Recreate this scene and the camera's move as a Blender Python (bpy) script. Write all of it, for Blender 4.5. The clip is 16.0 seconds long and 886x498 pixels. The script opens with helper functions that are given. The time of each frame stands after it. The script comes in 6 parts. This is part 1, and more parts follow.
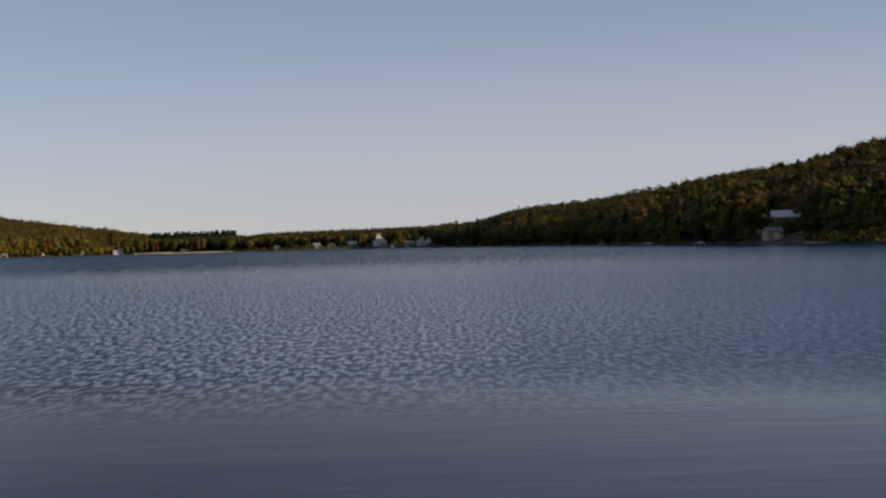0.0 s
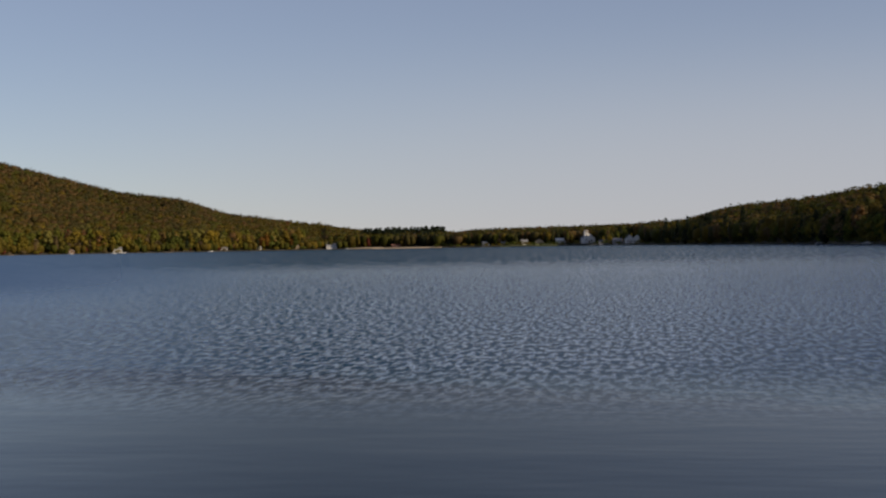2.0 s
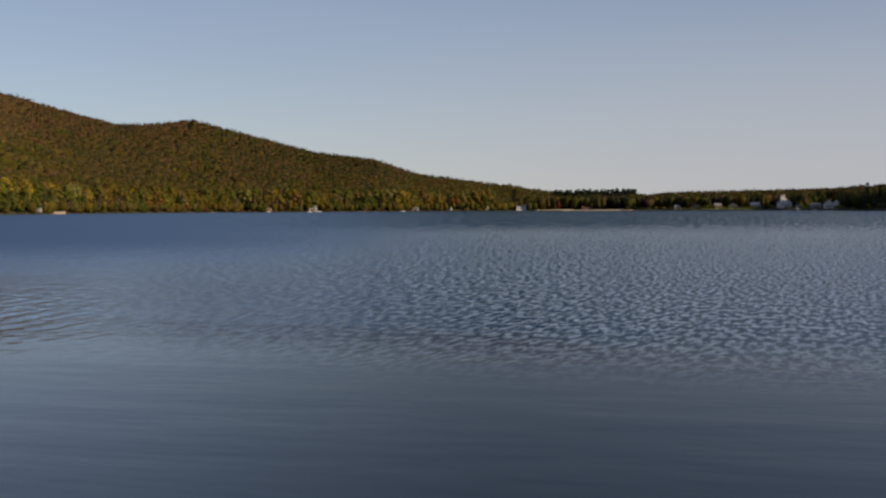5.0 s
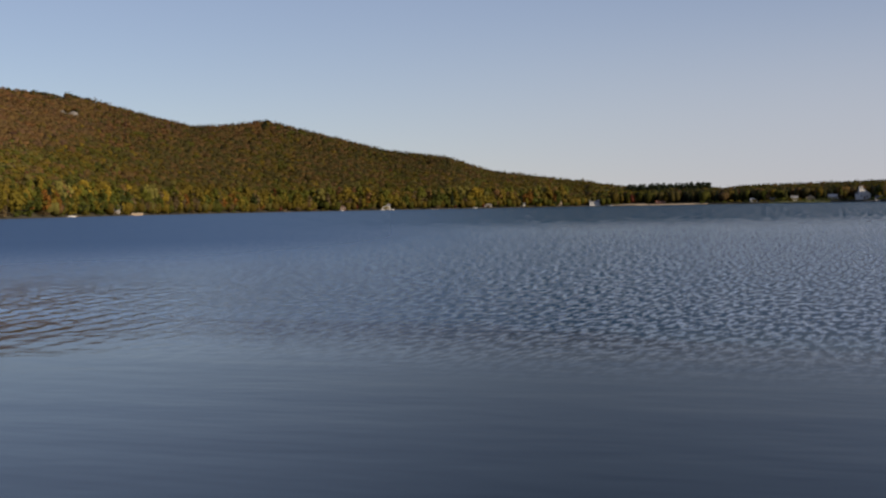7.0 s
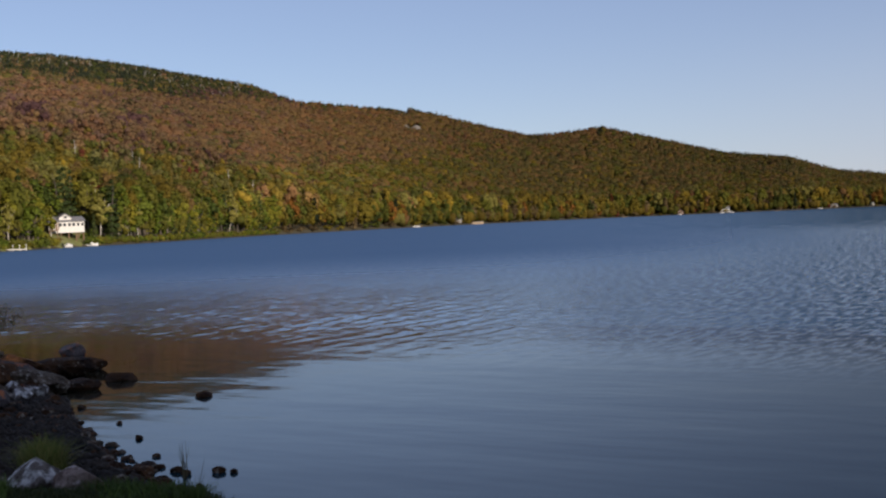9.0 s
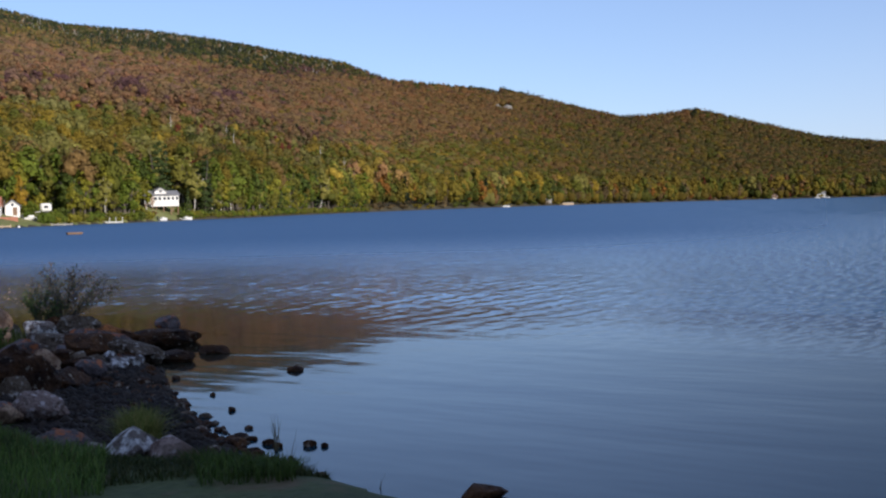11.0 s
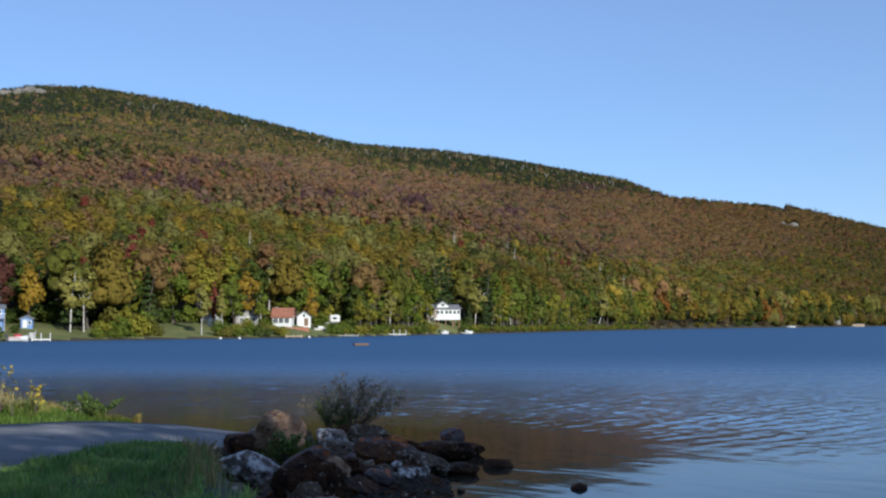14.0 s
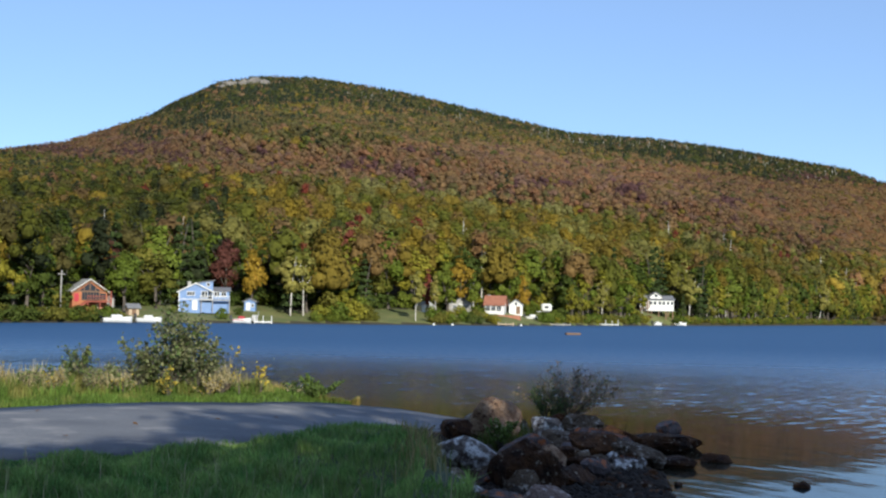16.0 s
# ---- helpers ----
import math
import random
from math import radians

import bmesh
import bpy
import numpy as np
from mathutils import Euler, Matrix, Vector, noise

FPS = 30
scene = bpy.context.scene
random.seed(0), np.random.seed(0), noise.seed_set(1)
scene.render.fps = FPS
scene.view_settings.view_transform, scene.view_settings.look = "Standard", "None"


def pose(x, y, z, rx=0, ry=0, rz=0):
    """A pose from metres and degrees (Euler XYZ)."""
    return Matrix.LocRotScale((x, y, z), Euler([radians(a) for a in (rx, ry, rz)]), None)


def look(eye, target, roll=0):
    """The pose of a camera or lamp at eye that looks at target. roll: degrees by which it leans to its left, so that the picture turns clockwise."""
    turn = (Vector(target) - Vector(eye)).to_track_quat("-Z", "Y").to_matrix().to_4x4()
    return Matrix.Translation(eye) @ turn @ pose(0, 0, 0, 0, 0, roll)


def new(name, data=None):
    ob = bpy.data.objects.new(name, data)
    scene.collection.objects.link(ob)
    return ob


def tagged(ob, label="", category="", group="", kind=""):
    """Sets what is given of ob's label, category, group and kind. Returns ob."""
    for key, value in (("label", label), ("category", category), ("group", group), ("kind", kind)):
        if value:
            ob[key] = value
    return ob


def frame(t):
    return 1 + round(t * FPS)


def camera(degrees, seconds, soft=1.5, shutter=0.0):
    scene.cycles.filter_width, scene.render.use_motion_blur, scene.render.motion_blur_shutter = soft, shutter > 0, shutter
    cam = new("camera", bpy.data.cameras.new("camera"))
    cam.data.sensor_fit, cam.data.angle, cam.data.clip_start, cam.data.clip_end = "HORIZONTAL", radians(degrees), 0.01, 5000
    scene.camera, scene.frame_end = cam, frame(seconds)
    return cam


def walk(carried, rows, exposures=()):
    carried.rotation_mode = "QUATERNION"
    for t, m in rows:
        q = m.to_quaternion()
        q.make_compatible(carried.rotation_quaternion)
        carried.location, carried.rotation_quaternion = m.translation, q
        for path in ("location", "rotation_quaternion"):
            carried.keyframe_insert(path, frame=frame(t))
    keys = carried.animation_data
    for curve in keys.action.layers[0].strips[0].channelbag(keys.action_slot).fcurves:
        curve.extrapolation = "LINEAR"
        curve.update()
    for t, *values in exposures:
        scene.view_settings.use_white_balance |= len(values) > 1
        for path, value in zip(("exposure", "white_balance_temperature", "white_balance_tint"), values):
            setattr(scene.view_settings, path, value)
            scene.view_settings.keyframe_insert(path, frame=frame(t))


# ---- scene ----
cam = camera(36.95, 16.0, soft=2.25)
# seconds, yaw, pitch, roll; the lens swings 0.58 m in front of the turning axis
PATH = [
    (0.0, 0.00, -0.19, 1.49), (0.5, 2.87, -0.27, 1.65), (1.0, 4.82, -0.26, 1.73), (1.5, 6.94, -0.11, 1.19),
    (2.0, 8.95, -0.14, 0.96), (2.5, 10.29, -0.59, 0.80), (3.0, 11.40, -1.01, 0.92), (3.5, 12.46, -1.49, 0.65),
    (4.0, 14.23, -1.63, 0.28), (4.5, 15.73, -1.65, 0.32), (5.0, 17.14, -1.71, 0.24), (5.2, 17.72, -1.70, 0.24),
    (7.3, 21.41, -1.84, 1.46), (7.5, 22.54, -1.78, 1.78), (8.0, 27.25, -1.15, 1.90), (8.5, 31.75, -1.33, 1.97),
    (9.0, 34.76, -1.14, 2.41), (9.2, 35.40, -1.10, 2.37), (11.3, 38.95, -1.78, 1.49), (11.5, 39.19, -1.44, 1.51),
    (12.0, 40.82, -0.34, 0.92), (12.5, 43.21, 1.28, 0.19), (13.0, 45.93, 2.81, 0.51), (13.5, 48.14, 3.17, 0.52),
    (14.0, 50.61, 3.30, 0.28), (14.5, 53.09, 3.52, -0.44), (15.0, 55.93, 3.54, -1.18), (15.5, 58.04, 2.90, -1.00),
    (16.0, 59.71, 2.77, -0.92)]
EYE = 2.4
SWING = 0.58
EXPOSURES = [(0.0, 0.0, 7250, 14), (2.0, -0.06, 7250, 14), (3.5, -0.1, 7250, 14), (5.2, -0.07, 7250, 14), (8.0, 0.05, 6800, 16), (9.2, 0.12, 6450, 16), (11.3, 0.42, 5750, 13), (12.5, 0.42, 5600, 11), (13.6, 0.24, 5350, 7), (14.4, 0.24, 5350, 6), (15.2, 0.28, 5450, 5.5), (16.0, 0.5, 5650, 5)]
walk(cam, [(t, pose(-math.sin(radians(y)) * SWING, math.cos(radians(y)) * SWING, EYE, 90 + p, r, y)) for t, y, p, r in PATH], EXPOSURES)

# ---- light ----
SUN_AZ, SUN_EL = -102.0, 21.0      # degrees left of the first view, degrees up
world = bpy.data.worlds.new("sky")
scene.world = world
world.use_nodes = True
wn = world.node_tree
sky = wn.nodes.new("ShaderNodeTexSky")
sky.sky_type = 'NISHITA'
sky.sun_disc = False
sky.sun_elevation = radians(SUN_EL)
sky.sun_rotation = radians(-SUN_AZ)
sky.air_density, sky.dust_density, sky.ozone_density = 0.8, 0.0, 2.6
wn.nodes["Background"].inputs["Strength"].default_value = 0.1
towards = wn.nodes.new("ShaderNodeTexCoord")
parts = wn.nodes.new("ShaderNodeSeparateXYZ")
wn.links.new(towards.outputs["Generated"], parts.inputs[0])


def haze_ramp(src, a, b, lo, hi):
    r = wn.nodes.new("ShaderNodeMapRange")
    r.interpolation_type = 'SMOOTHSTEP'
    for k, v in enumerate((a, b, lo, hi)):
        r.inputs[k + 1].default_value = v
    wn.links.new(src, r.inputs[0])
    return r.outputs[0]


def haze_mix(a, b, fac):
    n = wn.nodes.new("ShaderNodeMix")
    n.data_type = 'RGBA'
    for socket, v in ((n.inputs[0], fac), (n.inputs[6], a), (n.inputs[7], b)):
        if isinstance(v, tuple):
            socket.default_value = (*v, 1)
        elif isinstance(v, float):
            socket.default_value = v
        else:
            wn.links.new(v, socket)
    return n.outputs[2]


# a thin even haze over the blue, warmer and thicker low down on the sun's side
low = haze_ramp(parts.outputs[2], 0.0, 0.22, 1.0, 0.0)
sunward = haze_ramp(parts.outputs[0], -1.0, 0.2, 0.0, 1.0)
both = wn.nodes.new("ShaderNodeMath")
both.operation = 'MULTIPLY'
wn.links.new(low, both.inputs[0])
wn.links.new(sunward, both.inputs[1])
veiled = haze_mix(sky.outputs[0], (3.6, 4.0, 5.7), 0.35)
warm = haze_ramp(both.outputs[0], 0.0, 1.0, 0.0, 0.72)
wn.links.new(haze_mix(veiled, (4.4, 4.8, 5.75), warm), wn.nodes["Background"].inputs["Color"])
sun = new("sun", bpy.data.lights.new("sun", 'SUN'))
sun.data.energy, sun.data.angle, sun.data.color = 4.8, radians(0.55), (1.0, 0.87, 0.68)
sun.matrix_world = look((0, 0, 60), (math.sin(radians(SUN_AZ)) * 50, -math.cos(radians(SUN_AZ)) * 50, 60 - 50 * math.tan(radians(SUN_EL))))

# ---- materials ----
def material(name, roughness=0.8, metallic=0.0):
    m = bpy.data.materials.new(name)
    m.use_nodes = True
    b = m.node_tree.nodes["Principled BSDF"]
    b.inputs["Roughness"].default_value = roughness
    b.inputs["Metallic"].default_value = metallic
    return m, m.node_tree, b


def mixed(nt, a, b, fac):
    """A colour between a and b, each a colour or a socket, by the socket or number fac."""
    n = nt.nodes.new("ShaderNodeMix")
    n.data_type = 'RGBA'
    for socket, v in ((n.inputs[0], fac), (n.inputs[6], a), (n.inputs[7], b)):
        if isinstance(v, bpy.types.NodeSocket):
            nt.links.new(v, socket)
        elif isinstance(v, (int, float)):
            socket.default_value = v
        else:
            socket.default_value = (*v[:3], 1)
    return n.outputs[2]


def coords(nt, stretch=(1, 1, 1), world_space=False):
    if world_space:
        src = nt.nodes.new("ShaderNodeNewGeometry").outputs["Position"]
    else:
        src = nt.nodes.new("ShaderNodeTexCoord").outputs["Object"]
    mp = nt.nodes.new("ShaderNodeMapping")
    mp.inputs["Scale"].default_value = stretch
    nt.links.new(src, mp.inputs["Vector"])
    return mp.outputs[0]


def grain(nt, scale, detail=4.0, lo=0.35, hi=0.65, vec=None, rough=0.55):
    """A noise of that many waves a metre, spread to 0..1."""
    n = nt.nodes.new("ShaderNodeTexNoise")
    n.inputs["Scale"].default_value, n.inputs["Detail"].default_value, n.inputs["Roughness"].default_value = scale, detail, rough
    nt.links.new(vec or coords(nt), n.inputs["Vector"])
    r = nt.nodes.new("ShaderNodeMapRange")
    r.inputs[1].default_value, r.inputs[2].default_value = lo, hi
    nt.links.new(n.outputs[0], r.inputs[0])
    return r.outputs[0]


def bump(nt, b, height, strength=0.4, distance=0.02, normal=None):
    n = nt.nodes.new("ShaderNodeBump")
    n.inputs["Strength"].default_value, n.inputs["Distance"].default_value = strength, distance
    nt.links.new(height, n.inputs["Height"])
    if normal:
        nt.links.new(normal, n.inputs["Normal"])
    if b:
        nt.links.new(n.outputs[0], b.inputs["Normal"])
    return n.outputs[0]


def surface(name, dark, light, spot=None, coarse=0.5, fine=8.0, roughness=0.8, relief=0.02, metallic=0.0, world_space=True, spot_lo=0.55, vary=0.0, craggy=0.0):
    """A worn surface: two colours mixed at a coarse and a fine scale, with stains of a third."""
    m, nt, b = material(name, roughness, metallic)
    vec = coords(nt, world_space=world_space)
    c = mixed(nt, dark, light, grain(nt, coarse, 5.0, vec=vec))
    c = mixed(nt, c, [v * 0.55 for v in dark], mul(nt, grain(nt, fine, 4.0, 0.45, 0.8, vec=vec), 0.7))
    if spot:
        c = mixed(nt, c, spot, grain(nt, coarse * 2.3 + 0.4, 6.0, spot_lo, spot_lo + 0.12, vec=vec))
    if vary:
        info = nt.nodes.new("ShaderNodeObjectInfo")
        hsv = nt.nodes.new("ShaderNodeHueSaturation")
        r = nt.nodes.new("ShaderNodeMapRange")
        r.inputs[3].default_value, r.inputs[4].default_value = 1 - vary, 1 + vary
        nt.links.new(info.outputs["Random"], r.inputs[0])
        nt.links.new(r.outputs[0], hsv.inputs["Value"])
        nt.links.new(c, hsv.inputs["Color"])
        c = hsv.outputs[0]
    nt.links.new(c, b.inputs["Base Color"])
    if craggy:
        b.inputs["Specular IOR Level"].default_value = 0.18
    if relief:
        rough = bump(nt, None, grain(nt, fine / 4, 5.0, 0.3, 0.7, vec=vec), 1.0, craggy) if craggy else None
        bump(nt, b, grain(nt, fine, 6.0, 0.2, 0.8, vec=vec), 0.6, relief, rough)
    return m


def mul(nt, a, k):
    n = nt.nodes.new("ShaderNodeMath")
    n.operation = 'MULTIPLY'
    nt.links.new(a, n.inputs[0])
    if isinstance(k, bpy.types.NodeSocket):
        nt.links.new(k, n.inputs[1])
    else:
        n.inputs[1].default_value = k
    return n.outputs[0]


def leaves(name, colours=None, glow=0.3, jitter=0.35):
    """Foliage: a colour of its own, or the tint laid down crown by crown, uneven from leaf to leaf, a little of the light going through."""
    m, nt, b = material(name, 0.65)
    b.inputs["Specular IOR Level"].default_value = 0.12
    geo = nt.nodes.new("ShaderNodeNewGeometry")
    if colours:
        info = nt.nodes.new("ShaderNodeObjectInfo")
        c = mixed(nt, colours[0], colours[1], info.outputs["Random"])
        if len(colours) > 2:
            r = nt.nodes.new("ShaderNodeMapRange")
            r.inputs[1].default_value, r.inputs[2].default_value = 0.62, 0.9
            nt.links.new(grain(nt, 2.2, 2.0, 0.3, 0.7), r.inputs[0])
            c = mixed(nt, c, colours[2], r.outputs[0])
    else:
        at_ = nt.nodes.new("ShaderNodeAttribute")
        at_.attribute_name = "tint"
        c = at_.outputs["Color"]
        mott = grain(nt, 1.1, 4.0, 0.3, 0.7, vec=coords(nt, world_space=True))
        r = nt.nodes.new("ShaderNodeMapRange")
        r.inputs[3].default_value, r.inputs[4].default_value = 0.66, 1.3
        nt.links.new(mott, r.inputs[0])
        h2 = nt.nodes.new("ShaderNodeHueSaturation")
        nt.links.new(r.outputs[0], h2.inputs["Value"])
        nt.links.new(c, h2.inputs["Color"])
        c = h2.outputs[0]
        if name == "forest_leaves":
            bump(nt, b, mott, 1.0, 0.4)
    hsv = nt.nodes.new("ShaderNodeHueSaturation")
    r = nt.nodes.new("ShaderNodeMapRange")
    r.inputs[3].default_value, r.inputs[4].default_value = 1 - jitter, 1 + jitter
    nt.links.new(geo.outputs["Random Per Island"], r.inputs[0])
    nt.links.new(r.outputs[0], hsv.inputs["Value"])
    nt.links.new(c, hsv.inputs["Color"])
    nt.links.new(hsv.outputs[0], b.inputs["Base Color"])
    tr = nt.nodes.new("ShaderNodeBsdfTranslucent")
    nt.links.new(hsv.outputs[0], tr.inputs["Color"])
    mx = nt.nodes.new("ShaderNodeMixShader")
    mx.inputs[0].default_value = glow
    nt.links.new(b.outputs[0], mx.inputs[1])
    nt.links.new(tr.outputs[0], mx.inputs[2])
    nt.links.new(mx.outputs[0], nt.nodes["Material Output"].inputs["Surface"])
    return m


def plain(name, colour, roughness=0.6, metallic=0.0, dirt=0.25):
    return surface(name, [v * (1 - dirt) for v in colour], colour, None, 1.2, 9.0, roughness, 0.003, metallic)


def water_material():
    """Still water inshore; past the reach of the modelled ripples the breeze shows as fine roughness."""
    m, nt, b = material("lake_water", 0.03)
    b.inputs["IOR"].default_value = 1.333
    b.inputs["Specular IOR Level"].default_value = 0.5
    b.inputs["Specular Tint"].default_value = (0.84, 0.96, 1.0, 1)
    b.inputs["Base Color"].default_value = (0.012, 0.058, 0.16, 1)
    pos = nt.nodes.new("ShaderNodeNewGeometry").outputs["Position"]
    length = nt.nodes.new("ShaderNodeVectorMath")
    length.operation = 'LENGTH'
    nt.links.new(pos, length.inputs[0])
    sep = nt.nodes.new("ShaderNodeSeparateXYZ")
    nt.links.new(pos, sep.inputs[0])

    def ramp(src, a, b_, lo, hi):
        r = nt.nodes.new("ShaderNodeMapRange")
        r.interpolation_type = 'SMOOTHSTEP'
        for k, v in enumerate((a, b_, lo, hi)):
            r.inputs[k + 1].default_value = v
        nt.links.new(src, r.inputs[0])
        return r.outputs[0]
    far = ramp(length.outputs["Value"], 60, 180, 0.0, 1.0)
    over = nt.nodes.new("ShaderNodeMath")
    over.operation = 'DIVIDE'
    nt.links.new(sep.outputs[0], over.inputs[0])
    nt.links.new(length.outputs["Value"], over.inputs[1])
    # by bearing only: one rises to the right, the other to the left
    rightward = ramp(over.outputs[0], -0.62, -0.22, 0.0, 1.0)
    leftward = ramp(over.outputs[0], -0.62, -0.22, 1.0, 0.0)
    offing = nt.nodes.new("ShaderNodeMath")
    offing.operation = 'MAXIMUM'
    nt.links.new(sep.outputs[1], offing.inputs[0])
    nt.links.new(mul(nt, length.outputs["Value"], 0.66), offing.inputs[1])
    breeze = ramp(offing.outputs[0], 17, 28, 0.0, 1.0)

    def plus(x, k, y):
        n = nt.nodes.new("ShaderNodeMath")
        n.operation = 'MULTIPLY_ADD'
        n.inputs[1].default_value = k
        nt.links.new(x, n.inputs[0])
        if isinstance(y, float):
            n.inputs[2].default_value = y
        else:
            nt.links.new(y, n.inputs[2])
        return n.outputs[0]
    calm = nt.nodes.new("ShaderNodeMath")
    calm.operation = 'SUBTRACT'
    calm.inputs[0].default_value = 1.0
    nt.links.new(breeze, calm.inputs[1])
    open_water = mul(nt, ramp(sep.outputs[0], -17, -6, 0.0, 1.0), calm.outputs[0])
    rough = plus(mul(nt, ramp(length.outputs["Value"], 34, 120, 0.0, 1.0), leftward), 0.42, plus(ramp(sep.outputs[1], 19, 44, 0.0, 1.0), 0.07, plus(open_water, 0.05, 0.05)))
    nt.links.new(rough, b.inputs["Roughness"])
    gust = ramp(grain(nt, 0.03, 3.0, 0.25, 0.75, vec=coords(nt, (1.0, 0.35, 1.0), True)), 0, 1, 0.45, 1.2)
    def less(x):
        n = nt.nodes.new("ShaderNodeMath")
        n.operation = 'SUBTRACT'
        n.inputs[0].default_value = 1.0
        nt.links.new(x, n.inputs[1])
        return n.outputs[0]
    dist = length.outputs["Value"]
    short = grain(nt, 6.5, 3.0, 0.0, 1.0, vec=coords(nt, (1.0, 0.6, 1.0), True))
    middle = grain(nt, 0.8, 2.0, 0.0, 1.0, vec=coords(nt, (1.0, 0.6, 1.0), True))
    long = grain(nt, 0.26, 3.0, 0.0, 1.0, vec=coords(nt, (1.0, 0.4, 1.0), True))
    swell = grain(nt, 0.5, 3.0, 0.0, 1.0, vec=coords(nt, (0.45, 1.2, 1.0), True))
    n0 = bump(nt, None, mul(nt, long, ramp(dist, 110, 260, 0.0, 1.0)), 1.0, 0.5)
    n1 = bump(nt, None, mul(nt, mul(nt, middle, ramp(dist, 40, 110, 0.0, 1.0)), gust), 1.0, 0.2, n0)
    n2 = bump(nt, None, mul(nt, mul(nt, short, mul(nt, breeze, plus(rightward, 0.85, 0.12))), less(ramp(dist, 60, 150, 0.0, 0.7))), 1.0, 0.05, n1)
    bump(nt, b, swell, 1.0, 0.015, n2)
    # inshore of the breeze the base colour turns brown towards the left
    inshore_brown = mul(nt, mul(nt, calm.outputs[0], ramp(over.outputs[0], -0.74, -0.64, 1.0, 0.0)), ramp(dist, 16, 22, 0.0, 1.0))
    nt.links.new(mixed(nt, mixed(nt, (0.004, 0.036, 0.055), (0.012, 0.058, 0.16), breeze), (0.030, 0.021, 0.007), inshore_brown), b.inputs["Base Color"])
    # where the wind ruffles the open lake, matte flecks are painted in for steep wavelet faces that show the deep water
    # and not the sky
    near_flecks = grain(nt, 6.5, 3.0, 0.41, 0.59, vec=coords(nt, (1.0, 0.26, 1.0), True))
    far_flecks = grain(nt, 1.8, 2.0, 0.36, 0.64, vec=coords(nt, (1.0, 0.06, 1.0), True))
    reach = ramp(dist, 110, 230, 0.0, 1.0)
    pick = nt.nodes.new("ShaderNodeMix")
    nt.links.new(reach, pick.inputs[0])
    nt.links.new(near_flecks, pick.inputs[2])
    nt.links.new(far_flecks, pick.inputs[3])
    flecks = ramp(pick.outputs[0], 0, 1, 0.05, 0.8)
    ruffled = mul(nt, mul(nt, plus(mul(nt, reach, rightward), 0.42, flecks), breeze), plus(mul(nt, leftward, ramp(dist, 40, 100, 0.1, 1.0)), 0.6, rightward))
    # calm water gets matte body too, dulling its reflection, most on the right
    quiet = mul(nt, calm.outputs[0], plus(rightward, 0.30, 0.17))
    # dark share eased to the right: brighter sunward reflection put into colour
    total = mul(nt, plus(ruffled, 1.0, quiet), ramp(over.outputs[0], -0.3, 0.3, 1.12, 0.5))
    # dark brown body mixed in to stand for the wooded shore's reflection
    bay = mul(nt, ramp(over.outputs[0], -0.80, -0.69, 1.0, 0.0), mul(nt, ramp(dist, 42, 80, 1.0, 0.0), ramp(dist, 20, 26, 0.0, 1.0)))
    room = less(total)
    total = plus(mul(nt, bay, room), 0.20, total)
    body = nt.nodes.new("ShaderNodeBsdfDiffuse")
    # the pale blue on the left stands in for sky the ripples reflect
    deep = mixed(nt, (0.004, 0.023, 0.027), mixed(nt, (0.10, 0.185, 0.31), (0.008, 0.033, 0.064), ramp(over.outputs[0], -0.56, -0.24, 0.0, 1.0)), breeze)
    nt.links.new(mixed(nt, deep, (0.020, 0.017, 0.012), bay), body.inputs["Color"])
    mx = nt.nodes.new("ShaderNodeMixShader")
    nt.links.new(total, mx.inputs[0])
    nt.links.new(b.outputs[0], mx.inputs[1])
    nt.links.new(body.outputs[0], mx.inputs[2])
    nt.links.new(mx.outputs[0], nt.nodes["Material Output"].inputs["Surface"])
    return m


WATER = water_material()
FOREST_FLOOR = surface("forest_floor", (0.03, 0.026, 0.012), (0.06, 0.05, 0.02), None, 0.03, 0.5, 0.95, 0)
LAWN = surface("lawn_grass", (0.095, 0.12, 0.026), (0.19, 0.19, 0.05), (0.19, 0.145, 0.065), 0.12, 3.0, 0.9, 0.03)
TURF = surface("shore_turf", (0.04, 0.06, 0.016), (0.085, 0.105, 0.03), (0.12, 0.09, 0.04), 0.6, 12.0, 0.95, 0.03)
GRAVEL = surface("shore_gravel", (0.010, 0.006, 0.0025), (0.034, 0.020, 0.009), (0.055, 0.036, 0.020), 1.2, 14.0, 0.88, 0.05)
LAKE_BED = surface("lake_bed", (0.04, 0.032, 0.02), (0.08, 0.065, 0.04), None, 0.8, 6.0, 0.9, 0.02)
ASPHALT = surface("worn_asphalt", (0.125, 0.125, 0.132), (0.21, 0.207, 0.205), (0.27, 0.255, 0.24), 0.35, 30.0, 0.85, 0.006)
SAND = surface("beach_sand", (0.35, 0.27, 0.17), (0.5, 0.4, 0.27), None, 0.2, 3.0, 0.95, 0)
GRANITE = surface("grey_granite", (0.062, 0.038, 0.020), (0.215, 0.157, 0.104), (0.50, 0.44, 0.36), 4.5, 26.0, 0.8, 0.035, vary=0.25, craggy=.05)
RED_ROCK = surface("tan_granite", (0.24, 0.135, 0.075), (0.50, 0.34, 0.21), (0.10, 0.042, 0.03), 4.2, 24.0, 0.85, 0.035, vary=0.1, spot_lo=0.56, craggy=.05)
BLUE_ROCK = surface("slate_blue_rock", (0.060, 0.044, 0.040), (0.170, 0.132, 0.118), (0.42, 0.13, 0.04), 3.6, 24.0, 0.6, 0.025, spot_lo=0.53, craggy=.04)
DARK_ROCK = surface("dark_wet_rock", (0.024, 0.009, 0.003), (0.125, 0.055, 0.019), (0.50, 0.42, 0.31), 4.6, 24.0, 0.74, 0.035, spot_lo=0.62, vary=0.3, craggy=.06)
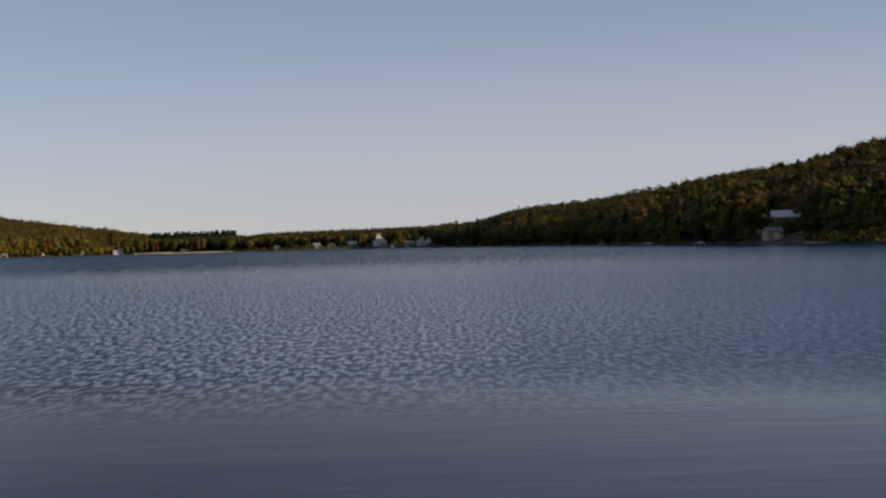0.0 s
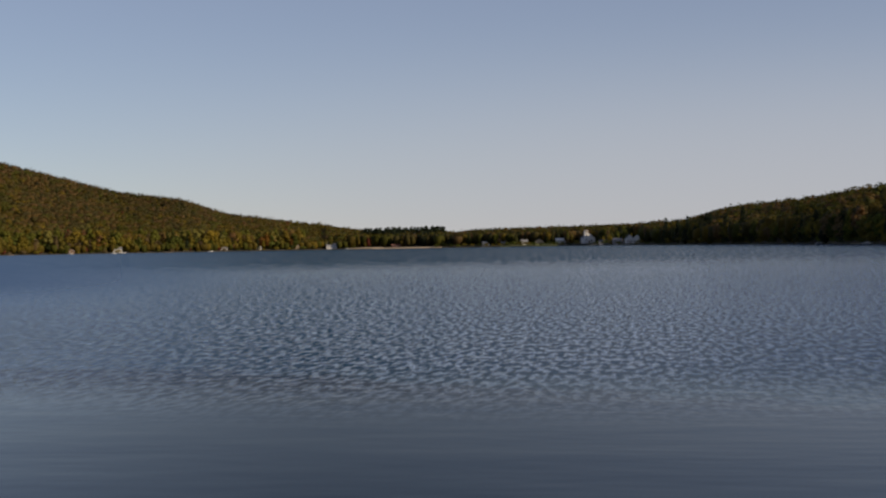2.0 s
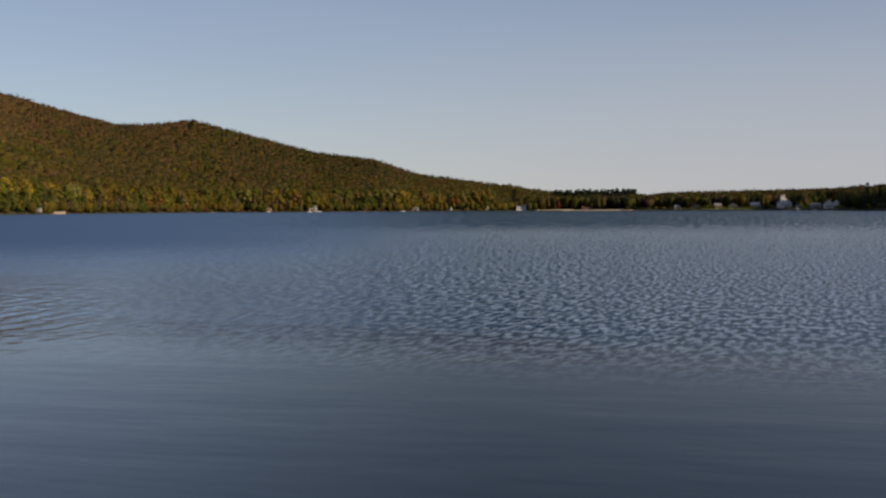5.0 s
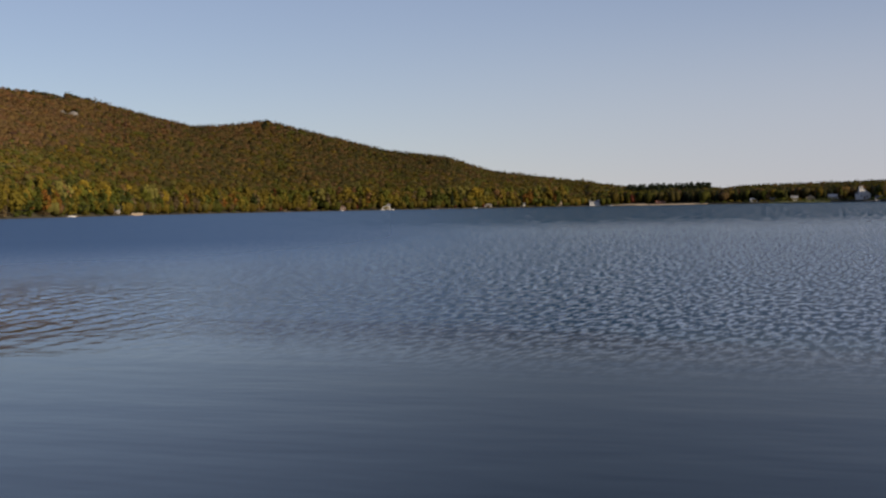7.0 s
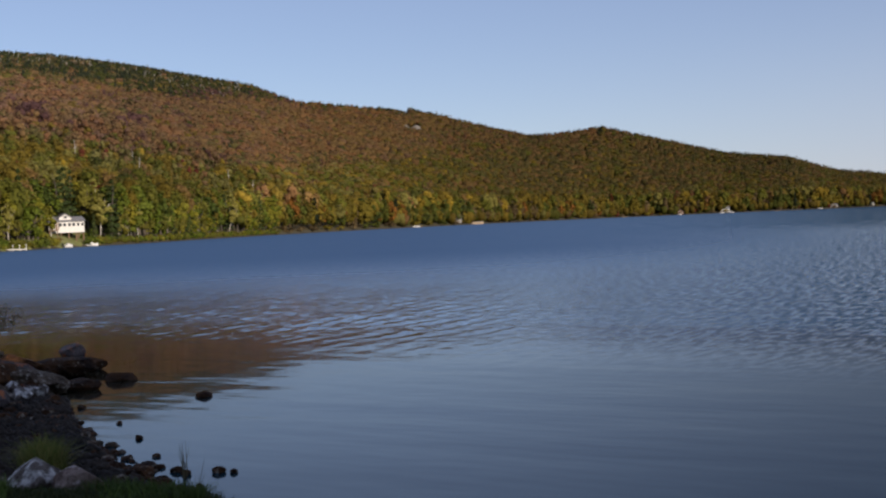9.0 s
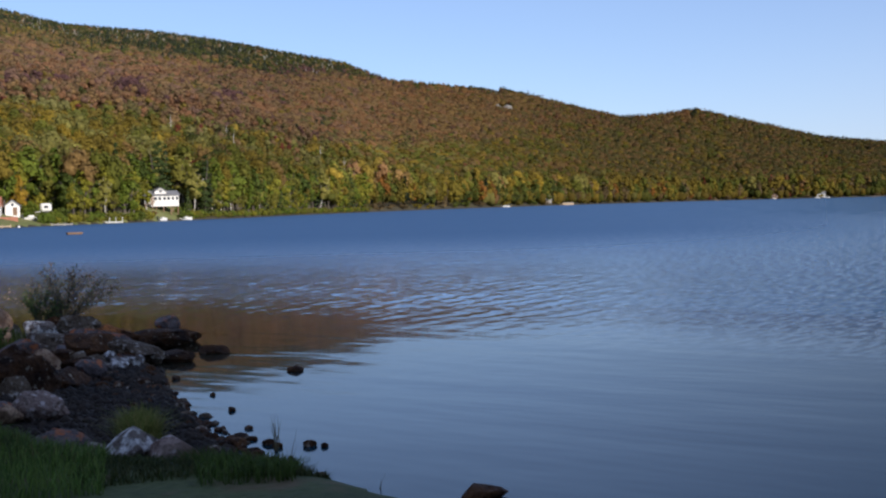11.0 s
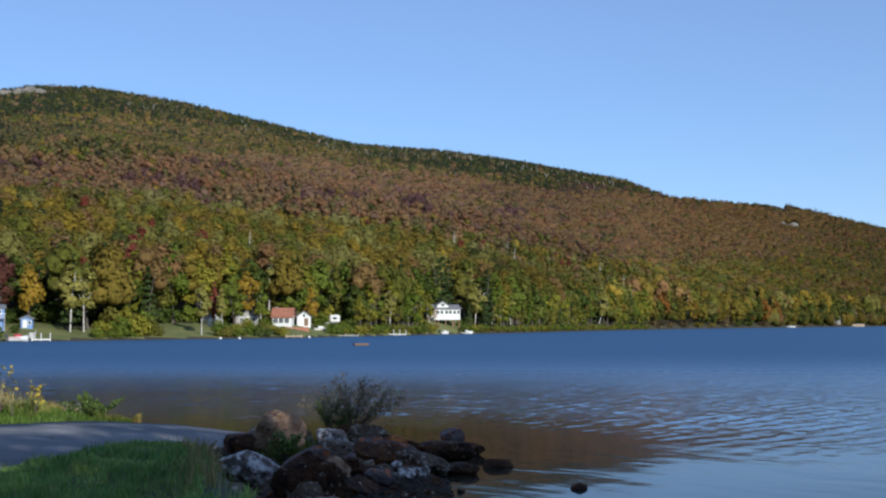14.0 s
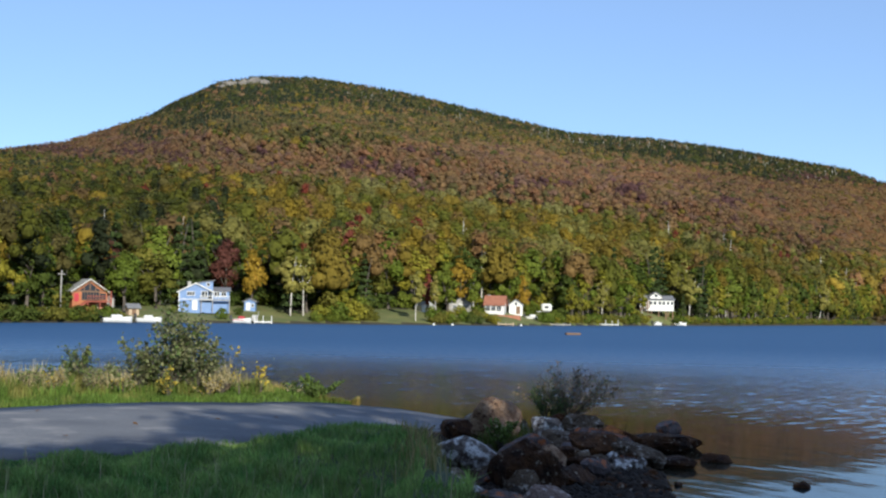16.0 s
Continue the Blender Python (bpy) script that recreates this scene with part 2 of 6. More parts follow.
LICHEN_ROCK = surface("lichen_covered_rock", (0.12, 0.09, 0.07), (0.32, 0.27, 0.23), (0.84, 0.80, 0.74), 3.6, 26.0, 0.85, 0.035, spot_lo=0.47, craggy=.05)
PINK_ROCK = surface("pinkish_granite", (0.20, 0.13, 0.10), (0.42, 0.31, 0.25), (0.72, 0.62, 0.56), 5.0, 26.0, 0.85, 0.035, spot_lo=0.54, craggy=.05)
LEDGE = surface("bare_ledge", (0.11, 0.098, 0.085), (0.22, 0.20, 0.175), (0.1, 0.09, 0.07), 0.08, 0.7, 0.9, 0.2)
BARK = surface("grey_bark", (0.05, 0.04, 0.03), (0.12, 0.1, 0.08), None, 1.5, 9.0, 0.9, 0.02)
BIRCH_BARK = surface("birch_bark", (0.34, 0.31, 0.27), (0.58, 0.55, 0.50), (0.08, 0.07, 0.06), 1.4, 6.0, 0.75, 0.01, spot_lo=0.6)
TINTED = leaves("forest_leaves", None, 0.42, 0.12)
MID = {
    "green": leaves("green_leaves", [(0.088, 0.122, 0.014), (0.135, 0.160, 0.020)]),
    "dark_green": leaves("dark_green_leaves", [(0.050, 0.072, 0.012), (0.078, 0.098, 0.017)]),
    "yellow_green": leaves("yellow_green_leaves", [(0.165, 0.168, 0.017), (0.225, 0.200, 0.022)]),
    "birch": leaves("pale_birch_leaves", [(0.22, 0.205, 0.046), (0.27, 0.24, 0.058)]),
    "orange": leaves("orange_green_leaves", [(0.26, 0.17, 0.018), (0.30, 0.19, 0.020), (0.52, 0.14, 0.026)]),
    "red": leaves("dull_red_leaves", [(0.15, 0.046, 0.030), (0.20, 0.060, 0.034)]),
    "maroon": leaves("maroon_leaves", [(0.085, 0.034, 0.026), (0.11, 0.042, 0.030)]),
    "brown": leaves("russet_leaves", [(0.17, 0.092, 0.036), (0.21, 0.118, 0.043)]),
    "conifer": leaves("conifer_needles", [(0.032, 0.048, 0.013), (0.048, 0.066, 0.018)], 0.1),
    "olive": leaves("olive_leaves", [(0.115, 0.115, 0.018), (0.155, 0.142, 0.024)]),
}
WHITE = plain("white_paint", (0.68, 0.67, 0.64), 0.6, dirt=0.12)
BLUE = plain("pale_blue_siding", (0.165, 0.26, 0.48), 0.65, dirt=0.15)
ORANGE = plain("orange_stained_boards", (0.42, 0.14, 0.05), 0.65, dirt=0.25)
RED_WOOD = plain("red_stained_deck", (0.3, 0.07, 0.04), 0.7)
GREY_ROOF = plain("grey_shingles", (0.2, 0.2, 0.21), 0.8)
DARK_ROOF = plain("dark_shingles", (0.09, 0.09, 0.10), 0.8)
TIN_ROOF = plain("pale_metal_roof", (0.55, 0.55, 0.54), 0.45, 0.3, 0.12)
TERRACOTTA = plain("terracotta_shingles", (0.36, 0.15, 0.09), 0.8)
GREY_BOARD = plain("weathered_boards", (0.36, 0.34, 0.32), 0.85)
BROWN_BOARD = plain("brown_boards", (0.2, 0.12, 0.07), 0.8)
TAN = plain("tan_boards", (0.5, 0.38, 0.25), 0.7)
CONCRETE = plain("concrete", (0.4, 0.39, 0.37), 0.85)
BLACK = plain("black_rubber", (0.02, 0.02, 0.022), 0.5)
BOAT_RED = plain("red_gelcoat", (0.4, 0.04, 0.05), 0.3, dirt=0.1)
GREEN_PAINT = plain("green_plastic", (0.05, 0.4, 0.12), 0.5, dirt=0.1)
STEEL = plain("galvanised_steel", (0.5, 0.5, 0.5), 0.4, 0.8)
GLASS, _nt, _b = material("window_glass", 0.06)
_b.inputs["Base Color"].default_value = (0.03, 0.035, 0.045, 1)

# ---- the lie of the land, by degrees left of the first view and metres from the viewer ----
FAR_SHORE = [(-60, 60), (-40, 160), (-25, 250), (-18, 315), (-12.4, 440), (-7.7, 640), (-2.8, 980), (0.5, 1300), (3, 1500), (8, 1560),
             (14, 1600), (20, 1480), (27, 1350), (33, 1050), (36, 880), (43, 560), (47.3, 405), (52, 330), (57, 273), (62, 257),
             (66, 245), (70, 235), (77.5, 206), (90, 150), (105, 80), (120, 62)]
NEAR_SHORE = [(-60, 9), (-20, 9), (30, 8.6), (41, 8.6), (44, 9.8), (45.5, 11.9), (47.1, 13.6), (48.8, 15.2), (50, 17.5), (50.6, 21),
              (52, 22.5), (54, 28), (57, 29), (60, 29.3), (64, 32), (66, 36), (70, 38), (78, 39), (85, 42), (95, 50), (120, 60)]
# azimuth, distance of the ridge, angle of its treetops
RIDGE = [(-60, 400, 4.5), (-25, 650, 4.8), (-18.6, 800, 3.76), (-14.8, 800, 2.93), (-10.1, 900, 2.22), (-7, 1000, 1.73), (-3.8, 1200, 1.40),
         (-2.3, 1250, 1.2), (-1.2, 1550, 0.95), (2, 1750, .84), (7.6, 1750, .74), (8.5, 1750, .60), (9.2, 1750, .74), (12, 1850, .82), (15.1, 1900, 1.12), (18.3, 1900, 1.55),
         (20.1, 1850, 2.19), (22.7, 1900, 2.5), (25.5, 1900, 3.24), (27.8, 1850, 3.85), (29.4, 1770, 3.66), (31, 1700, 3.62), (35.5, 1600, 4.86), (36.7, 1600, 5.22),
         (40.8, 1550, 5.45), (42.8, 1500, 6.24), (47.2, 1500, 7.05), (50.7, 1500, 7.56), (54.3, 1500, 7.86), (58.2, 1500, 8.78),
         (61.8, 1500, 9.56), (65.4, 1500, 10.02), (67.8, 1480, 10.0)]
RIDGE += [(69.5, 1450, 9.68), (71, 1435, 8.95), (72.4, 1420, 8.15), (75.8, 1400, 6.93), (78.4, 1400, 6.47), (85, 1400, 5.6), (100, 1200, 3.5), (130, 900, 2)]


def table(rows, column, az):
    return np.interp(az, [r[0] for r in rows], [r[column] for r in rows])


def smooth(a, b, x):
    t = np.clip((x - a) / (b - a), 0, 1)
    return t * t * (3 - 2 * t)


def wavy(x, y, scale, seed=0.0):
    """A cheap rolling unevenness, about -1 to 1."""
    x, y = x / scale, y / scale
    return (np.sin(x * 1.3 + y * 0.7 + seed) + np.sin(-x * 0.8 + y * 1.7 + 2.1 + seed * 1.7) + 0.6 * np.sin(x * 2.9 + 1.3 * y + seed * 0.6)
            + 0.5 * np.sin(-2.1 * x + 3.3 * y + 4 + seed)) / 2.4


def road_line(az):
    """Near and far edge of the boat ramp."""
    near = np.interp(az, [56, 58.5, 60.4, 63.5, 66.8, 72, 77.4, 90, 120], [28.5, 28.0, 27.0, 25.2, 21.0, 18.7, 17.6, 16.0, 14.0])
    far = np.interp(az, [56, 58.8, 61.7, 65, 67.6, 71, 74.4, 77.6, 90, 120], [30.5, 31.2, 32.4, 31.6, 29.4, 28.3, 27.4, 26.0, 23.5, 21.0])
    return near, far


def ramp_height(az, d):
    """The ramp lies level inland and dips into the lake at its end."""
    return np.interp(az, [55, 59, 61, 64, 67, 71, 80, 120], [-0.12, -0.02, 0.06, 0.22, 0.38, 0.48, 0.55, 0.7])


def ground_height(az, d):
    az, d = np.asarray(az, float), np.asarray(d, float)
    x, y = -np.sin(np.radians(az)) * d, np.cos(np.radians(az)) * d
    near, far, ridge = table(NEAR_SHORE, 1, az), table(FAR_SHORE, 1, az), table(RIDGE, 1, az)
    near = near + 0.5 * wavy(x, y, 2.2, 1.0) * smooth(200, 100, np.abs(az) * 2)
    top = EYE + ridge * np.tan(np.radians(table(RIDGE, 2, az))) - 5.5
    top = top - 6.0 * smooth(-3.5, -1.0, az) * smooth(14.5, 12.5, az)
    # our own bank
    inland = near - d
    bank = np.where(inland > 0, np.minimum(0.80, 0.10 * inland + 0.05 * smooth(0, 0.6, inland)), np.maximum(-1.6, 0.11 * inland))
    bank = np.where(inland > 0, np.minimum(bank, 0.46 + 0.34 * smooth(11.5, 4.0, d)), bank)
    # below the point a gravelly hollow lies nearly at the water's level
    brow = np.interp(az, [30, 45, 50, 55, 58, 60, 61.5], [9.0, 11.4, 12.0, 12.6, 14.6, 19.0, 24.0])
    hollow = np.where(inland > 0, 0.05 * smooth(0, 1.0, inland) + 0.03 * wavy(x, y, 0.7, 1.0) + 0.72 * smooth(brow + 0.9, brow - 3.0, d), np.maximum(-1.6, 0.11 * inland))
    low = smooth(61.8, 60.2, az) * smooth(25, 40, az)
    bank = bank * (1 - low) + hollow * low
    bank = bank + 0.03 * wavy(x, y, 1.3, 2.0) * smooth(-1, 1.5, inland)
    r0, r1 = road_line(az)
    verge = ramp_height(az, d) + 0.04 + 0.11 * np.clip(r0 - d - 0.4, 0, 8)
    bank = np.where((az > 57) & (az < 121) & (d < r0), np.minimum(bank, verge), bank)
    on_road = smooth(r0 - 0.9, r0 - 0.1, d) * smooth(r1 + 0.9, r1 + 0.1, d) * smooth(56.5, 58.5, az)
    bank = bank * (1 - on_road) + (ramp_height(az, d) - 0.03) * on_road
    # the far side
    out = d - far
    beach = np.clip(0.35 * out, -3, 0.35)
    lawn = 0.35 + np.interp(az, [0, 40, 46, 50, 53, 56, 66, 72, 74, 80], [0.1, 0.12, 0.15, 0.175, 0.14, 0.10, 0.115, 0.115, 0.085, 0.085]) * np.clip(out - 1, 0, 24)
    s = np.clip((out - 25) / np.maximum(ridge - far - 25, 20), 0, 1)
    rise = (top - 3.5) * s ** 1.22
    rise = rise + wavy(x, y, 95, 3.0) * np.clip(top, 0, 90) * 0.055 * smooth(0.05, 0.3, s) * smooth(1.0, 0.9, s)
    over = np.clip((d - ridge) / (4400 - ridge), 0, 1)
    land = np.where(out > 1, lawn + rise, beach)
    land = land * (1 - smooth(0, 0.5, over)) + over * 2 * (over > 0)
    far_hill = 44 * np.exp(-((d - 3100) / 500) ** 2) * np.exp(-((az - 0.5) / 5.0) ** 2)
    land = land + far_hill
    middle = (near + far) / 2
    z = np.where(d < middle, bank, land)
    # behind the viewer the land just goes on
    back = smooth(120, 135, np.abs(az + 0.0)) + smooth(-58, -75, az)
    back = np.clip(back, 0, 1)
    return z * (1 - back) + back * (0.8 + 0.012 * d * smooth(30, 400, d) * 0.4 + 0.25 * wavy(x, y, 14, 5.0) * smooth(10, 30, d))


def spot(az, d, z=None, sink=0.0):
    """A place by azimuth and distance, on the ground unless a height is given."""
    h = float(ground_height(az, d)) - sink if z is None else z
    return Vector((-math.sin(radians(az)) * d, math.cos(radians(az)) * d, h))


def stand(az, d, turn=0.0, z=None, sink=0.0, size=1.0):
    """The pose of a thing that faces the viewer, turned by so many degrees."""
    return Matrix.Translation(spot(az, d, z, sink)) @ Matrix.Rotation(radians(az + turn), 4, 'Z') @ Matrix.Scale(size, 4)


# ---- meshes ----
def polygons(name, verts, faces, mats, tints=None, index=None, smooth_shade=False):
    """A mesh from arrays: faces of equal corner count."""
    me = bpy.data.meshes.new(name)
    verts, faces = np.asarray(verts, np.float32), np.asarray(faces, np.int32)
    n, k = faces.shape
    me.vertices.add(len(verts))
    me.vertices.foreach_set("co", verts.ravel())
    me.loops.add(n * k)
    me.loops.foreach_set("vertex_index", faces.ravel())
    me.polygons.add(n)
    me.polygons.foreach_set("loop_start", np.arange(0, n * k, k, dtype=np.int32))
    for m in mats:
        me.materials.append(m)
    if index is not None:
        me.polygons.foreach_set("material_index", np.asarray(index, np.int32))
    if smooth_shade:
        me.polygons.foreach_set("use_smooth", np.ones(n, bool))
    me.update(calc_edges=True)
    if tints is not None:
        a = me.attributes.new("tint", 'FLOAT_COLOR', 'POINT')
        a.data.foreach_set("color", np.c_[tints, np.ones(len(tints))].astype(np.float32).ravel())
    return me


def part(name, bm, mat, parent, label=""):
    me = bpy.data.meshes.new(name)
    bm.to_mesh(me)
    bm.free()
    me.materials.append(mat)
    ob = new(name, me)
    ob.parent = parent
    return tagged(ob, label)


def shared(name, me, parent, label=""):
    ob = new(name, me)
    ob.parent = parent
    return tagged(ob, label)


def thing(name, m, label, category, group=""):
    ob = new(name)
    ob.empty_display_size = 0.2
    ob.matrix_basis = m
    return tagged(ob, label, category, group)


def box(x0, x1, y0, y1, z0, z1, bm=None, bevel=0.0, m=None):
    own = bmesh.new()
    bmesh.ops.create_cube(own, size=1)
    for v in own.verts:
        v.co = Vector((x0 + (v.co.x + .5) * (x1 - x0), y0 + (v.co.y + .5) * (y1 - y0), z0 + (v.co.z + .5) * (z1 - z0)))
    if bevel:
        bmesh.ops.bevel(own, geom=own.edges[:], offset=bevel, segments=1, affect='EDGES')
    return joined(own, bm, m)


def joined(own, bm, m=None):
    if m is not None:
        own.transform(m)
    if bm is None:
        return own
    tmp = bpy.data.meshes.new("t")
    own.to_mesh(tmp)
    own.free()
    bm.from_mesh(tmp)
    bpy.data.meshes.remove(tmp)
    return bm


def tube(points, radii, sides=7, bm=None):
    """A round bar through the points."""
    bm = bm or bmesh.new()
    rings = []
    for i, p in enumerate(points):
        p = Vector(p)
        way = (Vector(points[min(i + 1, len(points) - 1)]) - Vector(points[max(i - 1, 0)])).normalized()
        q = way.to_track_quat('Z', 'Y')
        rings.append([bm.verts.new(p + q @ Vector((math.cos(a) * radii[i], math.sin(a) * radii[i], 0))) for a in [2 * math.pi * k / sides for k in range(sides)]])
    for a, b in zip(rings, rings[1:]):
        for k in range(sides):
            bm.faces.new((a[k], a[(k + 1) % sides], b[(k + 1) % sides], b[k])).smooth = True
    bm.faces.new(list(reversed(rings[0])))
    bm.faces.new(rings[-1])
    return bm


def slab(corners, thick, bm=None):
    """A flat plate: the corners of its upper face, and how thick it is below."""
    bm = bm or bmesh.new()
    up = [bm.verts.new(c) for c in corners]
    nrm = (Vector(corners[1]) - Vector(corners[0])).cross(Vector(corners[2]) - Vector(corners[1])).normalized()
    if nrm.z < 0:
        nrm = -nrm
    dn = [bm.verts.new(Vector(c) - nrm * thick) for c in corners]
    bm.faces.new(up)
    bm.faces.new(list(reversed(dn)))
    n = len(up)
    for i in range(n):
        bm.faces.new((up[i], dn[i], dn[(i + 1) % n], up[(i + 1) % n]))
    bmesh.ops.recalc_face_normals(bm, faces=bm.faces[:])
    return bm


# ---- ground, lake ----
def build_ground():
    az = np.unique(np.concatenate([np.arange(-180, -60, 4.0), np.arange(-60, -24, 2.0), np.arange(-24, 42, 0.5), np.arange(42, 82, 0.25), np.arange(82, 120, 2.0), np.arange(120, 180.1, 4.0)]))
    az = np.round(az, 3)
    d = np.concatenate([[0.0, 0.4], np.arange(2, 8, 1.0), np.arange(8, 46, 0.4), np.arange(46, 200, 11), np.geomspace(200, 4600, 170)])
    A, D = np.meshgrid(az, d, indexing="ij")
    # rows crowd towards the far waterline, so that it lies true
    far = table(FAR_SHORE, 1, A)
    band = (D > 47) & (D < 1900)
    pull = np.exp(-((D - far) / (0.12 * far + 10)) ** 2)
    D = np.where(band, D - 0.55 * pull * (D - far), D)
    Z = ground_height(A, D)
    X, Y = -np.sin(np.radians(A)) * D, np.cos(np.radians(A)) * D
    n, m = A.shape
    idx = np.arange(n * m).reshape(n, m)
    quads = np.stack([idx[:-1, :-1], idx[1:, :-1], idx[1:, 1:], idx[:-1, 1:]], -1).reshape(-1, 4)
    quads = quads[:, ::-1]
    a, dd, zz = A.ravel()[quads].mean(1), D.ravel()[quads].mean(1), Z.ravel()[quads].mean(1)
    farq = table(FAR_SHORE, 1, a)
    out = dd - farq
    kind = np.full(len(quads), 1)                                    # turf
    kind[(zz < 0.02)] = 3                                             # lake bed
    nearby = dd < 60
    kind[nearby & (zz < 0.32) & (zz >= 0.02) & (a > 35) & (a < 62)] = 2   # gravel
    kind[(out > -2) & (dd > 100)] = 0                                 # forest floor
    lawn = (out > 1.6) & (out < 30) & (((a > 66.5) & (a < 73.8)) | ((a > 54) & (a < 63.5) & (out < 36)) | ((a > 49) & (a < 79) & (out < 17)) | ((a > 49.5) & (a < 51.5)) | ((a > 4) & (a < 6.5)))
    kind[lawn & (dd > 100)] = 4
    sand = (out > -1) & (out < 14) & (a > 8.9) & (a < 13.0) & (dd > 100)
    kind[sand] = 5
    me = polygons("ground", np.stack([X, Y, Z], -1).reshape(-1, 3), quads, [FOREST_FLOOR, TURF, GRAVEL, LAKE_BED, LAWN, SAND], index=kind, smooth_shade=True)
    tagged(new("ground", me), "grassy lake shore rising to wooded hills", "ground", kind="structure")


build_ground()


def ripples(x, y):
    """Wind waves as a sum of many short crests, small inshore of the breeze's edge."""
    rng = np.random.default_rng(3)
    z = np.zeros_like(x)
    for k in range(30):
        length = 0.34 * 1.033 ** k
        th = radians(14) + rng.normal(0, 0.6)
        q = 2 * np.pi / length
        warp = 0.5 * np.sin(x * 0.31 + k) + 0.5 * np.sin(y * 0.23 + 2 * k)
        z += 0.0054 * length * np.sin(q * (x * math.cos(th) + y * math.sin(th)) + rng.uniform(0, 6.28) + warp * 1.4)
    az = np.degrees(np.arctan2(-x, y))
    edge = np.maximum(y, 0.66 * np.hypot(x, y)) + 2.6 * wavy(x, y, 9.0, 2.0)
    breeze = smooth(18.0, 27.0, edge)
    gust = 0.8 + 0.35 * wavy(x, y, 17.0, 6.0)
    return z * (0.02 + 0.98 * breeze * gust) * (0.17 + 0.90 * smooth(24, 38, az))


def build_lake():
    az = np.radians(np.arange(-21, 80.01, 0.22))
    r = np.concatenate([np.arange(7, 18, 0.5), np.arange(18, 60, 0.22), np.arange(60, 110, 0.5), np.arange(110, 161, 1.0)])
    A, R = np.meshgrid(az, r, indexing="ij")
    X, Y = -np.sin(A) * R, np.cos(A) * R
    fade = smooth(158, 95, R) * smooth(7, 10, R) * smooth(radians(-21), radians(-19.5), A) * smooth(radians(80), radians(79), A)
    Z = ripples(X, Y) * fade
    n, m = A.shape
    idx = np.arange(n * m).reshape(n, m)
    inner = np.stack([idx[:-1, :-1], idx[:-1, 1:], idx[1:, 1:], idx[1:, :-1]], -1).reshape(-1, 4)
    verts = [np.stack([X, Y, Z], -1).reshape(-1, 3)]
    faces = [inner]
    count = n * m

    def sector(a, rr):
        nonlocal count
        P, Q = np.meshgrid(np.radians(a), rr, indexing="ij")
        verts.append(np.stack([-np.sin(P) * Q, np.cos(P) * Q, 0 * P], -1).reshape(-1, 3))
        i = count + np.arange(P.size).reshape(P.shape)
        faces.append(np.stack([i[:-1, :-1], i[:-1, 1:], i[1:, 1:], i[1:, :-1]], -1).reshape(-1, 4))
        count += P.size
    outer = [r[-1], 250, 700, 1800, 4500]
    sector(np.degrees(az), outer)
    sector(np.linspace(80, 339, 90), [0.01, 7, 40, *outer])
    sector(np.arange(-21, 80.01, 1.0), [0.01, 7])
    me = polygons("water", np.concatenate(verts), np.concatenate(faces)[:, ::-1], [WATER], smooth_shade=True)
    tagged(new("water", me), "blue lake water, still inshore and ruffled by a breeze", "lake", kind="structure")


build_lake()


def build_ramp():
    az = np.arange(57.2, 118, 0.6)
    rows = []
    for a in az:
        r0, r1 = road_line(a)
        wob = 0.12 * math.sin(a * 2.3) + 0.08 * math.sin(a * 5.1 + 1)
        rows.append([(a, r0 + wob * 0.8 + (r1 - r0 - wob * 0.4) * k / 6) for k in range(7)])
    bm = bmesh.new()
    vs = []
    for row in rows:
        line = []
        for k, (a, d) in enumerate(row):
            z = float(ramp_height(a, d)) + 0.02 + 0.035 * math.sin(math.pi * k / 6)
            line.append(bm.verts.new(spot(a, d, z)))
        vs.append(line)
    for p, q in zip(vs, vs[1:]):
        for k in range(6):
            bm.faces.new((p[k], p[k + 1], q[k + 1], q[k])).smooth = True
    bmesh.ops.recalc_face_normals(bm, faces=bm.faces[:])
    if sum(fc.normal.z for fc in bm.faces) < 0:
        bmesh.ops.reverse_faces(bm, faces=bm.faces[:])
    skirt = bmesh.ops.extrude_edge_only(bm, edges=[e for e in bm.edges if e.is_boundary])
    for v in [g for g in skirt["geom"] if isinstance(g, bmesh.types.BMVert)]:
        v.co.z -= 0.15
    me = bpy.data.meshes.new("road")
    bm.to_mesh(me)
    bm.free()
    me.materials.append(ASPHALT)
    tagged(new("road", me), "worn grey asphalt boat ramp dipping into the lake", "road", kind="structure")


build_ramp()

# ---- trees ----
RNG = np.random.default_rng(7)


def cards(centres, normals, size, rng, corners=4):
    """Small leaf sprays: one ragged quad or triangle at each centre, lying across its normal."""
    n = len(centres)
    ref = rng.normal(size=(n, 3))
    u = np.cross(normals, ref)
    u /= np.linalg.norm(u, axis=1, keepdims=True) + 1e-9
    v = np.cross(normals, u)
    size = np.broadcast_to(np.asarray(size, float), (n,))[:, None]
    if corners == 4:
        offs = [(-.6, -.1), (.05, -.5), (.6, .12), (-.08, .5)]
    else:
        offs = [(-.62, -.32), (.62, -.28), (.03, .66)]
    pts = []
    for a, b in offs:
        ja, jb = a * (1 + .35 * rng.uniform(-1, 1, (n, 1))), b * (1 + .35 * rng.uniform(-1, 1, (n, 1)))
        bend = normals * size * 0.18 * rng.uniform(-1, 1, (n, 1))
        pts.append(centres + (u * ja + v * jb) * size + bend)
    verts = np.stack(pts, 1).reshape(-1, 3)
    return verts, np.arange(n * corners).reshape(n, corners)


def unit_vectors(n, rng):
    v = rng.normal(size=(n, 3))
    return v / np.linalg.norm(v, axis=1, keepdims=True)


